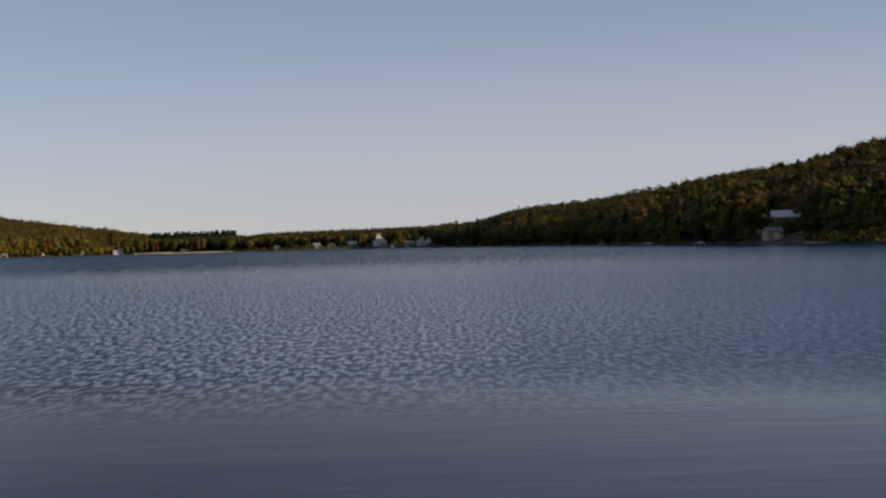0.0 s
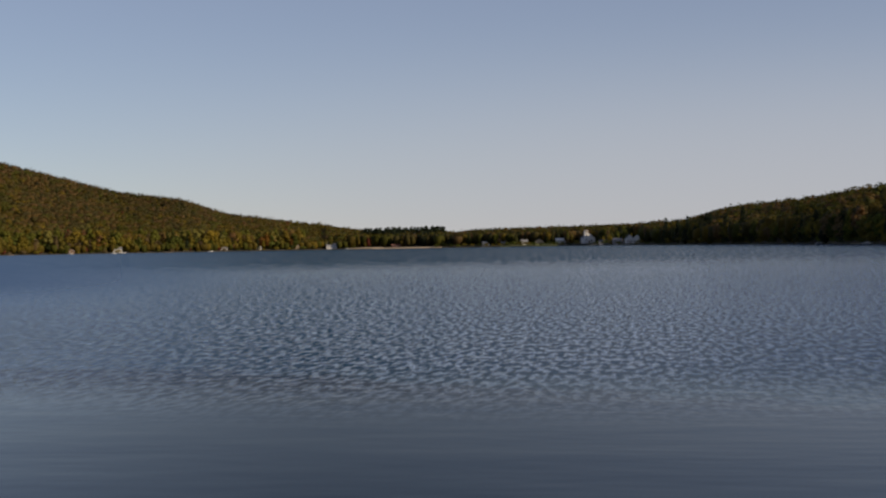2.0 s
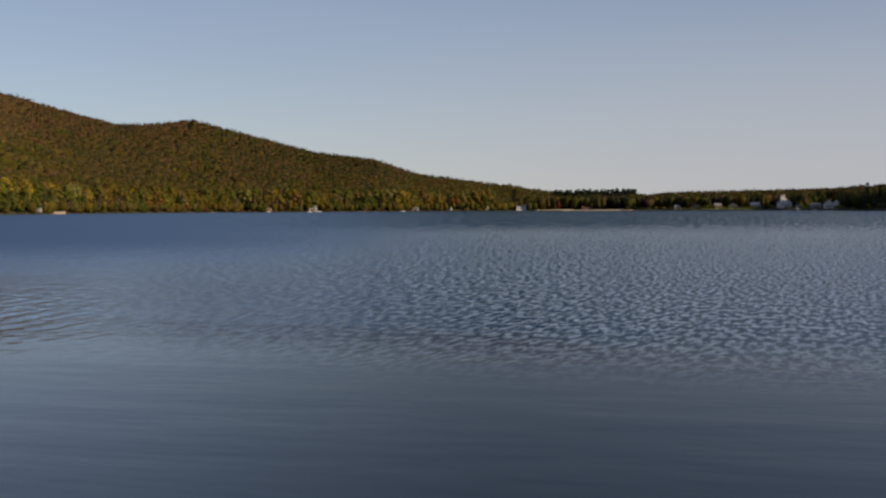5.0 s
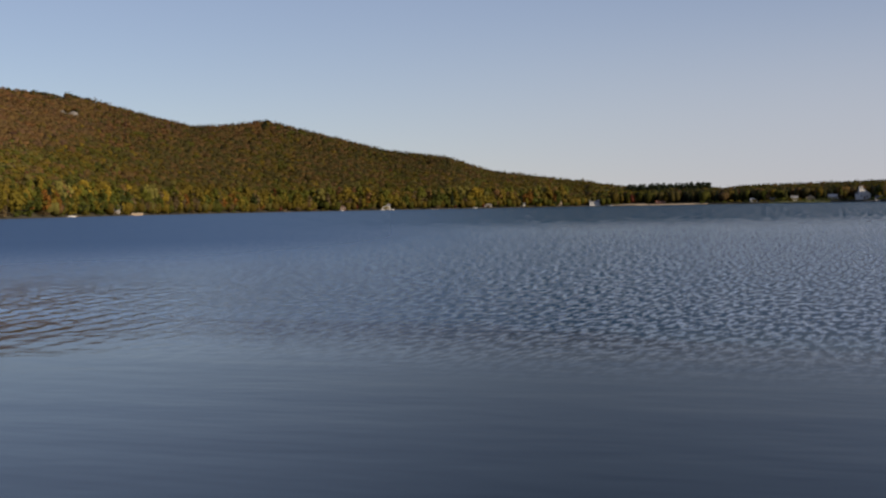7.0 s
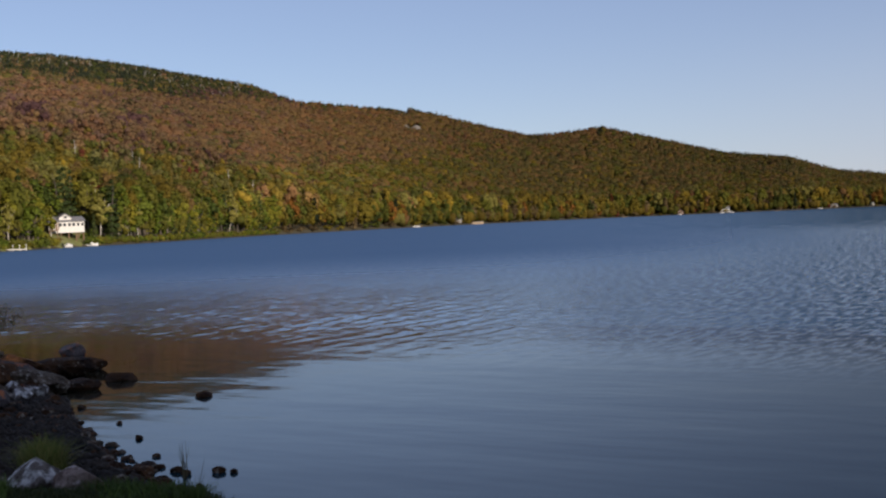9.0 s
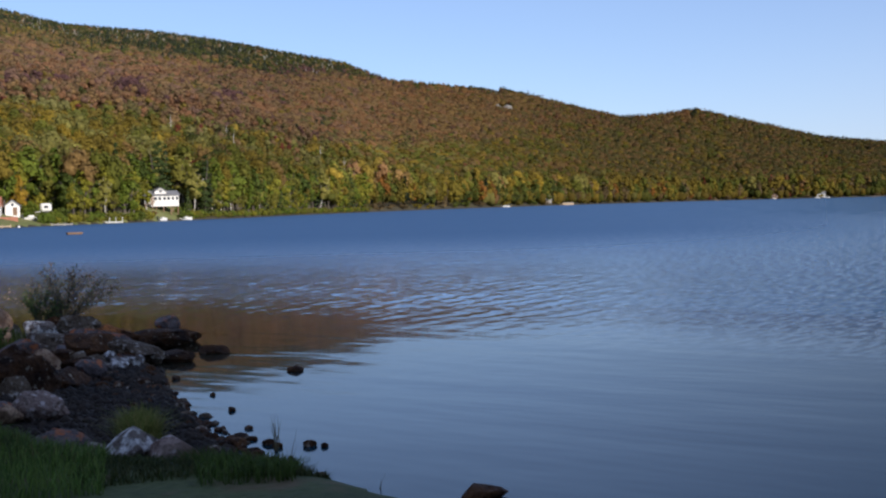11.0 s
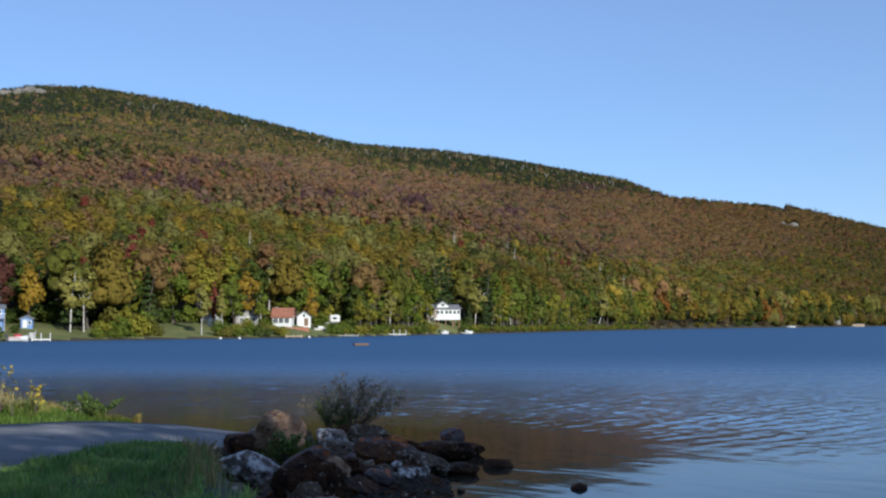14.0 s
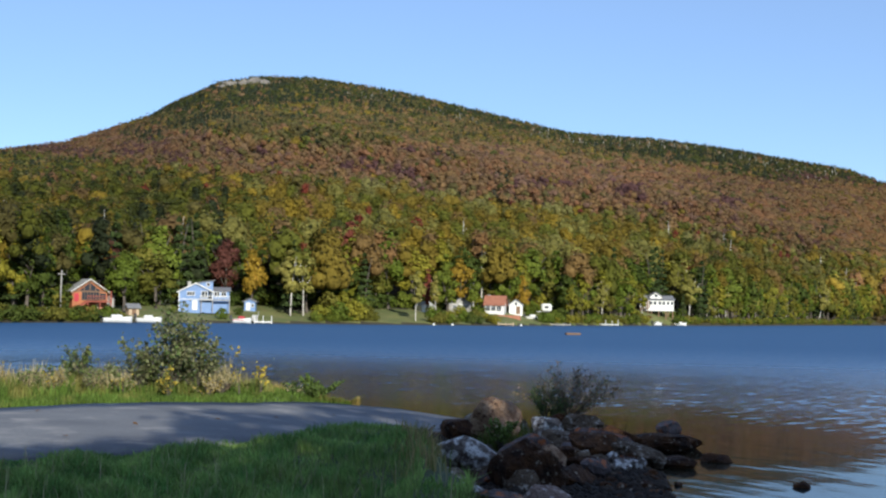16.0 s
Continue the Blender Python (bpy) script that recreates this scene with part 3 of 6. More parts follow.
def crown_points(kind, n, rng):
    """Places and outward ways of the sprays of one crown; the tree is 1 high and stands at the origin."""
    if kind in ("conifer", "spire"):
        t = rng.uniform(0, 1, n) ** 0.8
        tier = np.round(t * 9) / 9 + rng.normal(0, 0.012, n)
        wide = 0.19 if kind == "conifer" else 0.13
        rad = wide * (1 - tier * 0.94) * (0.45 + 0.55 * rng.uniform(0, 1, n) ** 0.5)
        ang = rng.uniform(0, 2 * np.pi, n)
        rad = rad * (1 + 0.3 * np.sin(ang * 3 + tier * 25))
        z = 0.10 + 0.90 * tier - rad * 0.35
        c = np.stack([np.cos(ang) * rad, np.sin(ang) * rad, z], 1)
        nrm = np.stack([np.cos(ang) * 0.7, np.sin(ang) * 0.7, np.full(n, 0.8)], 1) + rng.normal(0, 0.35, (n, 3))
    else:
        spec = {"round": (0.20, 0.24, 0.76, 16, 0.30, 0.50), "tall": (0.14, 0.20, 0.86, 17, 0.24, 0.48), "birch": (0.14, 0.34, 0.86, 13, 0.20, 0.38),
                "shrub": (0.42, 0.20, 0.72, 12, 0.45, 0.60)}[kind]
        spread, low, high, lumps, _, _ = spec
        ang = rng.uniform(0, 2 * np.pi, lumps)
        zz = low + (high - low) * (np.arange(lumps) + rng.uniform(0, 1, lumps)) / lumps
        mid = (zz - low) / (high - low)
        fill = np.sin(np.pi * np.clip(0.12 + 0.80 * mid, 0, 1)) ** 0.7
        rr = spread * fill * rng.uniform(0.35, 1.0, lumps)
        lc = np.stack([np.cos(ang) * rr, np.sin(ang) * rr, zz], 1)
        lr = spread * rng.uniform(0.42, 0.72, lumps) * (0.6 + 0.4 * fill)
        lc[-1], lr[-1] = (0.01, 0.01, high + 0.04), spread * 0.45
        pick = rng.choice(lumps, n, p=lr ** 2 / (lr ** 2).sum())
        w = unit_vectors(n, rng)
        w[:, 2] = np.where(w[:, 2] < -0.35, -w[:, 2], w[:, 2])
        w[:, 2] *= 0.85
        depth = rng.uniform(0.62, 1.08, (n, 1))
        c = lc[pick] + w * lr[pick][:, None] * depth
        c[:, 2] = np.minimum(c[:, 2], 1.0)
        nrm = w + 0.5 * (c - np.array([0, 0, (low + high) / 2])) / spread + rng.normal(0, 0.3, (n, 3))
    nrm /= np.linalg.norm(nrm, axis=1, keepdims=True)
    return c, nrm


def trunk_mesh(kind, rng, bark):
    bm = bmesh.new()
    top = {"round": 0.68, "tall": 0.8, "birch": 0.86, "conifer": 0.96, "spire": 0.96}[kind]
    thick = {"round": 0.020, "tall": 0.015, "birch": 0.0105, "conifer": 0.016, "spire": 0.013}[kind]
    lean = rng.normal(0, 0.03, 2)
    pts = [(0, 0, -0.03)] + [(lean[0] * t * t * 2 + rng.normal(0, 0.004), lean[1] * t * t * 2 + rng.normal(0, 0.004), top * t) for t in (0.0, 0.2, 0.4, 0.6, 0.8, 1.0)]
    tube(pts, [thick * 1.5, thick * 1.25, thick, thick * .85, thick * .65, thick * .4, thick * .12], 7, bm)
    if kind not in ("conifer", "spire"):
        for k in range(6):
            z0 = top * rng.uniform(0.3, 0.8)
            a = rng.uniform(0, 2 * np.pi)
            ln = rng.uniform(0.10, 0.2) * (1.0 if kind == "round" else 0.7)
            p0 = Vector((lean[0] * (z0 / top) ** 2 * 2, lean[1] * (z0 / top) ** 2 * 2, z0))
            p1 = p0 + Vector((math.cos(a) * ln * .6, math.sin(a) * ln * .6, ln * .6))
            p2 = p1 + Vector((math.cos(a) * ln * .4, math.sin(a) * ln * .4, ln * .7))
            tube([p0, p1, p2], [thick * .5, thick * .35, thick * .1], 5, bm)
    me = bpy.data.meshes.new("trunk")
    bm.to_mesh(me)
    bm.free()
    me.materials.append(bark)
    return me


TREES = {}
FAR_TREES = []      # trees too far off to tell apart, joined into one wood at the end


def tree_kind(kind, dense):
    """Three shapes of each kind, in a fine and a coarse build."""
    key = (kind, dense)
    if key not in TREES:
        TREES[key] = []
        for k in range(4 if dense else 3):
            n = {"fine": 2000, "mid": 950, "low": 280}[dense]
            if kind == "birch":
                n = int(n * 0.75)
            size = {"fine": 0.033, "mid": 0.043, "low": 0.078}[dense]
            c, nrm = crown_points(kind, n, RNG)
            v, f = cards(c, nrm, size * RNG.uniform(0.7, 1.3, n), RNG, 3)
            crown = polygons("crown", v, f, [MID["green"]])
            TREES[key].append((trunk_mesh(kind, RNG, BIRCH_BARK if kind == "birch" else BARK), crown))
    return TREES[key]


LABELS = {
    "green": "leafy green deciduous tree on the lake shore", "dark_green": "dense dark green tree at the wood's edge",
    "yellow_green": "yellowing green deciduous tree near the water", "birch": "pale-leaved birch with white trunk by the water",
    "orange": "maple turning orange and yellow by the shore", "red": "tree with dull red autumn leaves", "brown": "russet brown autumn tree in the wood", "maroon": "dark maroon-leaved tree at the wood's edge",
    "conifer": "dark green conifer among the shore trees", "olive": "olive green tree turning to autumn colour"}


def tree(az, d, height, kind, colour, dense="mid", wide=1.0, lean=0.0, z=None):
    if dense == "low":
        FAR_TREES.append((az, d, height, kind, colour, wide))
        return None
    shape = tree_kind(kind, dense)[int(RNG.integers(len(tree_kind(kind, dense))))]
    m = Matrix.Translation(spot(az, d, z, 0.1)) @ Matrix.Rotation(radians(az), 4, 'Z') @ Matrix.Rotation(radians(lean), 4, 'Y') @ Matrix.Rotation(RNG.uniform(0, 6.28), 4, 'Z')
    top = thing("birch_tree" if kind == "birch" else "conifer_tree" if kind in ("conifer", "spire") else "tree", m @ Matrix.Diagonal((height * wide, height * wide, height, 1)), LABELS[colour], "tree", "trees along the lake shore")
    shared("trunk", shape[0], top)
    crown = shared("crown", shape[1], top)
    crown.material_slots[0].link = 'OBJECT'
    crown.material_slots[0].material = MID[colour]
    return top


# ---- the woods on the hills ----
TINT = {"green": (0.106, 0.120, 0.021), "deep": (0.053, 0.066, 0.016), "yellow": (0.217, 0.172, 0.025), "olive": (0.155, 0.127, 0.023), "russet": (0.193, 0.121, 0.056),
        "rust": (0.201, 0.115, 0.052), "brown": (0.163, 0.117, 0.055), "plum": (0.100, 0.058, 0.050), "orange": (0.27, 0.120, 0.025), "red": (0.16, 0.045, 0.031),
        "fir": (0.032, 0.044, 0.022), "moss": (0.110, 0.103, 0.036), "tawny": (0.190, 0.133, 0.053), "pale": (0.175, 0.177, 0.053), "mauve": (0.165, 0.110, 0.069)}
PALETTES = {
    "low": ["green", "olive", "green", "yellow", "pale", "olive"], "mid": ["russet", "rust", "brown", "mauve", "tawny", "brown"],
    "high": ["fir", "deep", "moss", "fir", "deep", "fir"], "lush": ["moss", "olive", "green", "moss", "moss", "tawny"],
    "dim": ["deep", "green", "deep", "moss", "fir", "green"], "pale": ["pale", "green", "pale", "moss", "pale", "olive"]}
ODD = {"low": ["russet", "brown", "tawny", "red", "deep"], "mid": ["moss", "olive", "tawny", "plum", "deep"], "high": ["brown", "russet", "fir", "olive", "moss"],
       "lush": ["russet", "yellow", "deep", "brown", "fir"], "dim": ["olive", "russet", "yellow", "deep", "brown"], "pale": ["russet", "red", "deep", "yellow", "olive"]}
# where the colours change on the slopes, by azimuth: the top of the green lower wood, of the russet belt, and of the mossy belt below the firs
BELTS = [(20, .060, .045, .045), (26, .052, .060, .060), (30, .049, .070, .070), (36, .046, .084, .084), (41.3, .043, .093, .094), (45.5, .052, .099, .100), (50, .067, .111, .113),
         (54.5, .080, .122, .129), (59.2, .087, .128, .146), (64, .094, .121, .157), (69, .098, .127, .150), (72, .101, .131, .140), (75, .105, .139, .139), (80, .110, .145, .145)]
# dark purple stands in the russet belt: azimuth, height as seen, half width and half height of the stand
PLUM_STANDS = [(76.2, .113, 2.2, .003), (72.2, .113, 2.0, .003), (68.5, .1155, 1.4, .0025), (63.6, .107, .9, .004), (61.6, .103, .8, .003), (51.9, .092, .8, .004),
               (55.0, .094, .9, .003), (44.6, .100, 2.6, .0028), (40.6, .094, 1.4, .002), (47.8, .082, 1.0, .002)]
FIR_STANDS = [(57.2, .100, .7, .004), (69.8, .1365, 2.4, .008), (72.4, .126, 1.2, .006), (66.5, .139, .8, .004), (44.0, .066, .6, .003), (59.8, .118, .8, .002)]


def species(az, e, x, y, rng):
    """Which colours grow where: mixed greens low down, russet in the middle, moss and firs towards the tops; hills to
    the right are darkened for shade.
    """
    n = len(az)
    patch = wavy(x, y, 62, 1.0) + 0.5 * wavy(x, y, 21, 4.0)
    stand_of = np.floor((wavy(x, y, 34, 7.0) + 0.8 * wavy(x, y, 11, 2.5)) * 2.4 + 6).astype(int)
    e = e + 0.0022 * patch + rng.normal(0, 0.0017, n)
    low, mid, moss = (table(BELTS, k, az) for k in (1, 2, 3))
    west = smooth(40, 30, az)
    plum, firs = np.zeros(n, bool), np.zeros(n, bool)
    for stands, mark in ((PLUM_STANDS, plum), (FIR_STANDS, firs)):
        for a, h, wa, wh in stands:
            mark |= ((az - a) / wa) ** 2 + ((e - h) / wh) ** 2 + 0.35 * patch + rng.normal(0, .25, n) < 0.8
    out = np.zeros((n, 3))
    for i in range(n):
        if az[i] < 12:
            zone = "dim" if rng.random() < 0.65 else "lush"
        elif e[i] < low[i]:
            if rng.random() < west[i] * smooth(.012, .026, e[i]):
                zone = "lush"
            elif e[i] > low[i] - .013 and 54 < az[i] < 68 and rng.random() < .7:
                zone = "pale"
            else:
                zone = "dim" if rng.random() < 0.65 * smooth(64, 71, az[i]) else "low"
        elif e[i] < mid[i]:
            zone = "lush" if rng.random() < .42 * west[i] + .35 * (e[i] < low[i] + .008) else "mid"
        else:
            zone = "lush" if e[i] < moss[i] and rng.random() < .85 else "high"
        if plum[i] and rng.random() < .75:
            name = "plum"
        elif firs[i] and rng.random() < .7:
            name = "fir" if rng.random() < .7 else "moss"
        elif rng.random() < 0.15:
            name = ODD[zone][int(rng.integers(5))]
        elif rng.random() < 0.25:
            name = PALETTES[zone][int(rng.integers(6))]
        else:
            name = PALETTES[zone][stand_of[i] % 6]
        out[i] = TINT[name]
    out *= np.array([1.0, .96, .92])
    # crowns right of azimuth 42 darkened: shade on those hills put into colour
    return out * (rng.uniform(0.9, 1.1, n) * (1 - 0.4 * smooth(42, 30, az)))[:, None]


BALL = np.array([(-1, 1.618, 0), (1, 1.618, 0), (-1, -1.618, 0), (1, -1.618, 0), (0, -1, 1.618), (0, 1, 1.618), (0, -1, -1.618), (0, 1, -1.618), (1.618, 0, -1), (1.618, 0, 1), (-1.618, 0, -1), (-1.618, 0, 1)]) / 1.902
BALL_FACES = np.array([(0, 11, 5), (0, 5, 1), (0, 1, 7), (0, 7, 10), (0, 10, 11), (1, 5, 9), (5, 11, 4), (11, 10, 2), (10, 7, 6), (7, 1, 8),
                       (3, 9, 4), (3, 4, 2), (3, 2, 6), (3, 6, 8), (3, 8, 9), (4, 9, 5), (2, 4, 11), (6, 2, 10), (8, 6, 7), (9, 8, 1)])


def wood_places(az0, az1, d0, d1, gap, rng):
    """Places for trees, about one gap apart, as azimuth and distance."""
    edge = [(-math.sin(radians(a)) * d, math.cos(radians(a)) * d) for a in np.linspace(az0, az1, 40) for d in (d0, d1)]
    xs, ys = [p[0] for p in edge], [p[1] for p in edge]
    X, Y = np.meshgrid(np.arange(min(xs), max(xs), gap), np.arange(min(ys), max(ys), gap * .88))
    X = X + (np.arange(X.shape[0]) % 2)[:, None] * gap / 2
    X, Y = (X + rng.uniform(-.46, .46, X.shape) * gap).ravel(), (Y + rng.uniform(-.46, .46, Y.shape) * gap).ravel()
    az, d = np.degrees(np.arctan2(-X, Y)), np.hypot(X, Y)
    keep = (az > az0) & (az < az1) & (d > d0) & (d < d1)
    return az[keep], d[keep]


def build_wood(name, label, az0, az1, d0, d1, gap, lobes, sprays, spray, height, rng, setback=14.0, clearings=(), evergreen=0.0, solid_lobes=False, reach=9000.0, bright=1.0):
    """A wood of many crowns as one sheet of foliage, between two azimuths and two distances."""
    az, d = wood_places(az0, az1, d0, d1, gap, rng)
    far, ridge = table(FAR_SHORE, 1, az), table(RIDGE, 1, az)
    keep = (d > far + setback) & (d < ridge + 25) & (d < far + reach)
    for a0, a1, o0, o1 in clearings:
        keep &= ~((az > a0) & (az < a1) & (d - far > o0) & (d - far < o1))
    az, d, far, ridge = az[keep], d[keep], far[keep], ridge[keep]
    x, y = -np.sin(np.radians(az)) * d, np.cos(np.radians(az)) * d
    z = ground_height(az, d)
    s = (d - far) / (ridge - far)
    n = len(az)
    h = height * rng.uniform(*((0.78, 1.22) if solid_lobes else (.9, 1.1)), n) * (1 - 0.45 * smooth(0.6, 1.0, s))
    tint = species(az, (z + .6 * h - EYE) / d, x, y, rng)
    dark = tint[:, 1] < 0.047
    # leaf colour painted brighter on the mountain's face, bluer in farther woods as haze
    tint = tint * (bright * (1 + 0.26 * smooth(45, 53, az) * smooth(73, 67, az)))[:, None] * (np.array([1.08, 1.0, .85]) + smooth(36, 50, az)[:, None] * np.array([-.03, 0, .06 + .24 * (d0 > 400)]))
    dark |= rng.random(n) < evergreen
    crest = dark & (s > 0.6) & ((az > 15) | (az < -8))
    h = h * np.where(crest, np.where(az > 0, 1.3, 1.05), 1.0)
    wide = np.where(crest, 0.62, np.where(dark, 0.78, 1.0)) * rng.uniform(0.85, 1.2, n)
    # each crown is a cluster of lobes, and each lobe a tuft of leaf sprays
    size_of = rng.uniform(0.75, 1.3, n)
    rad = gap * (0.62 if solid_lobes else .78) * wide * size_of
    half = np.where(dark, 0.46, 0.42 if solid_lobes else .28) * h * np.sqrt(size_of)
    mid = z + h - half
    lobe = unit_vectors(n * lobes, rng).reshape(n, lobes, 3)
    lobe[:, :, 2] = np.abs(lobe[:, :, 2]) * 1.25 - 0.45
    lobe[:, 0] = (0, 0, 0.75)
    thin = np.where(dark[:, None], np.clip(0.62 - 0.62 * lobe[:, :, 2], 0.1, 1.0), 0.52)
    lc = np.stack([x[:, None] + lobe[:, :, 0] * rad[:, None] * thin, y[:, None] + lobe[:, :, 1] * rad[:, None] * thin, mid[:, None] + lobe[:, :, 2] * half[:, None] * np.where(dark, 1.0, 0.70)[:, None]], -1)
    lr = rad[:, None] * np.where(dark[:, None], 0.30 + 0.35 * thin, rng.uniform(0.42, 0.62, (n, lobes)))
    k = lobes * sprays
    w = unit_vectors(n * k, rng).reshape(n, lobes, sprays, 3)
    w[..., 2] = np.where(w[..., 2] < -0.3, -w[..., 2], w[..., 2])
    c = lc[:, :, None, :] + w * (lr[:, :, None] * rng.uniform(0.72, 1.15, (n, lobes, sprays)))[..., None]
    away = lobe[:, :, None, :] * 0.55
    nrm = (w + away + rng.normal(0, 0.2, w.shape)).reshape(-1, 3)
    nrm /= np.linalg.norm(nrm, axis=1, keepdims=True)
    size = np.repeat(spray * wide, k) * rng.uniform(0.6, 1.35, n * k)
    v, f = cards(c.reshape(-1, 3), nrm, size, rng, 3)
    shade = np.repeat(rng.uniform(0.9, 1.1, n * lobes), sprays)[:, None]
    per = len(BALL)
    if solid_lobes:       # the leafy mass of each lobe: a small uneven ball
        swell = rng.uniform(0.72, 1.12, (n, lobes, per, 1))
        body = lc[:, :, None, :] + BALL * swell * (lr * 0.68)[:, :, None, None]
        bodies = n * lobes
        body_tint = np.repeat(np.repeat(tint, lobes, 0) * shade.reshape(-1, sprays)[:, :1], per, 0)
    else:                 # far off, the body of each crown is one uneven ball, drawn to a point in a conifer
        swell = rng.uniform(0.74, 1.14, (n, per))
        pull = np.where(dark[:, None], np.clip(.75 - .6 * BALL[None, :, 2], .12, 1.2), 1.0)
        body = np.stack([x[:, None] + BALL[None, :, 0] * swell * pull * (rad * .86)[:, None], y[:, None] + BALL[None, :, 1] * swell * pull * (rad * .86)[:, None],
                         mid[:, None] + BALL[None, :, 2] * swell * np.where(BALL[None, :, 2] > 0, (half * .98)[:, None], (h - half + 1.5)[:, None])], -1)
        bodies = n
        body_tint = np.repeat(tint, per, 0)
    df = (np.arange(bodies)[:, None, None] * per + BALL_FACES[None]).reshape(-1, 3) + len(v)
    verts = np.concatenate([v, body.reshape(-1, 3)])
    leaf = np.concatenate([np.repeat(np.repeat(tint, k, 0) * shade, 3, 0), body_tint])
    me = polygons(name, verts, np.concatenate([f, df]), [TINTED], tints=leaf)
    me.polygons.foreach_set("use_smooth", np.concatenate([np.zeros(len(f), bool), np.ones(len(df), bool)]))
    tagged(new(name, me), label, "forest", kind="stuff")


CLEAR = [(60.9, 63.0, -5, 27), (66.8, 74.2, -5, 30), (54.2, 62.0, -5, 26), (49.4, 51.6, -5, 24), (73.0, 76.5, -5, 22)]
VILLAGE_GROUND = [(2.1, 3.3, -5, 48), (.35, 1.75, -5, 36), (3.6, 4.2, 5, 52), (13.2, 14.4, -5, 36), (4.5, 5.8, -5, 40)]
build_wood("forest", "mixed autumn wood behind the lakeside houses", 41, 80.5, 200, 520, 7.2, 13, 24, 0.66, 16.5, np.random.default_rng(11), 9, CLEAR, solid_lobes=True)
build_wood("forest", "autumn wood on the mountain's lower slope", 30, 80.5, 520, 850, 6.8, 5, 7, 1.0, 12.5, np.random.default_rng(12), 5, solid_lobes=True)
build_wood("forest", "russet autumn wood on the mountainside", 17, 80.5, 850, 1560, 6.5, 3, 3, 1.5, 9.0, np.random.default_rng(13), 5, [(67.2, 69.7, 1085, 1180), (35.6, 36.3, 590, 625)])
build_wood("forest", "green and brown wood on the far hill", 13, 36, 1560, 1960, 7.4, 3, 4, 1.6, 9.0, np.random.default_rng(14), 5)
# bright lifts the leaf colour here, painting sunlight on the shore's edge
build_wood("forest", "tall autumn trees lining the far shore", 15, 44, 480, 1700, 9.5, 12, 10, 1.05, 21.5, np.random.default_rng(18), 7, solid_lobes=True, reach=42, bright=1.75)
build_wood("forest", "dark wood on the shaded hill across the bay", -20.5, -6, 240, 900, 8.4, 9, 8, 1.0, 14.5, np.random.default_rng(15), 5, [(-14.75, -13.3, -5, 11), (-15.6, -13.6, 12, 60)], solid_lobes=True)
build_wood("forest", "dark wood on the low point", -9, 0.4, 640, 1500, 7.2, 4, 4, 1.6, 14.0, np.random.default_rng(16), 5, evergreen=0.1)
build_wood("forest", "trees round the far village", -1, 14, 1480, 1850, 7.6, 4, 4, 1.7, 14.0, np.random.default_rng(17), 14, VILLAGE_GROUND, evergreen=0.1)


def pale_trunks(name, label, places, rng):
    """Bare pale stems that stand out of the canopy."""
    bm = bmesh.new()
    for az, d, h in places:
        p = spot(az, d)
        lean = Vector((rng.normal(0, .05), rng.normal(0, .05), 0))
        top = p + Vector((0, 0, h)) + lean * h
        tube([p, p.lerp(top, .5), top], [.22, .17, .05], 5, bm)
        for q in range(3):
            b0 = p.lerp(top, rng.uniform(.6, .85))
            ang = rng.uniform(0, 6.28)
            tube([b0, b0 + Vector((math.cos(ang) * .9, math.sin(ang) * .9, 1.6))], [.08, .03], 4, bm)
    me = bpy.data.meshes.new(name)
    bm.to_mesh(me)
    bm.free()
    me.materials.append(BIRCH_BARK)
    tagged(new(name, me), label, "trees", kind="stuff")


_rng = np.random.default_rng(29)
_high = [(a, 1440 + _rng.uniform(-130, 30), _rng.uniform(6.5, 11)) for a in np.concatenate([_rng.uniform(43, 56, 130), _rng.uniform(56, 68, 40)])]
_low = [(a, float(table(FAR_SHORE, 1, a)) + _rng.uniform(30, 260), _rng.uniform(13, 18)) for a in _rng.uniform(42, 79, 16)]
pale_trunks("dead_trees", "bare grey-white trunks among the firs near the ridge", _high, _rng)
pale_trunks("dead_trees", "bare pale birch trunks rising from the lower wood", _low, _rng)

# ---- the far shore: trees ----
def row_of_trees(az0, az1, gap, back0, back1, lo, hi, mix, dense, skip=()):
    """Trees set unevenly along the shore, so many metres back from the water."""
    az = az0
    while az < az1:
        d = float(table(FAR_SHORE, 1, az))
        slant = abs(float(table(FAR_SHORE, 1, az + 1)) - d) + d * 0.0175
        back = RNG.uniform(back0, back1)
        if not any(a0 < az < a1 and back < b1 for a0, a1, b1 in skip):
            kind, colour = mix[int(RNG.integers(len(mix)))]
            tree(az, d + back, RNG.uniform(lo, hi), kind, colour, dense, RNG.uniform(0.9, 1.2), RNG.normal(0, 2.0))
        az += gap * RNG.uniform(0.6, 1.4) / slant


HOUSE_GAPS = [(61.0, 62.9, 24), (66.9, 73.9, 24), (54.4, 60.9, 24), (49.7, 51.7, 22), (73.4, 76.1, 24)]
LUSH = [("round", "green"), ("tall", "yellow_green"), ("round", "olive"), ("birch", "birch"), ("tall", "green"), ("round", "yellow_green"), ("tall", "olive"), ("round", "dark_green"), ("conifer", "conifer"), ("tall", "green")]
DIM = [("round", "green"), ("round", "olive"), ("tall", "green"), ("conifer", "conifer"), ("tall", "olive"), ("round", "brown"), ("tall", "dark_green"), ("round", "yellow_green")]
SHADY = [("round", "dark_green"), ("round", "dark_green"), ("conifer", "conifer"), ("tall", "dark_green"), ("round", "olive"), ("conifer", "dark_green"), ("round", "green"), ("conifer", "conifer"), ("round", "dark_green"), ("tall", "yellow_green")]
AUTUMN = LUSH + [("round", "yellow_green"), ("round", "brown"), ("tall", "yellow_green"), ("birch", "birch"), ("round", "green"), ("tall", "brown"), ("round", "orange")]
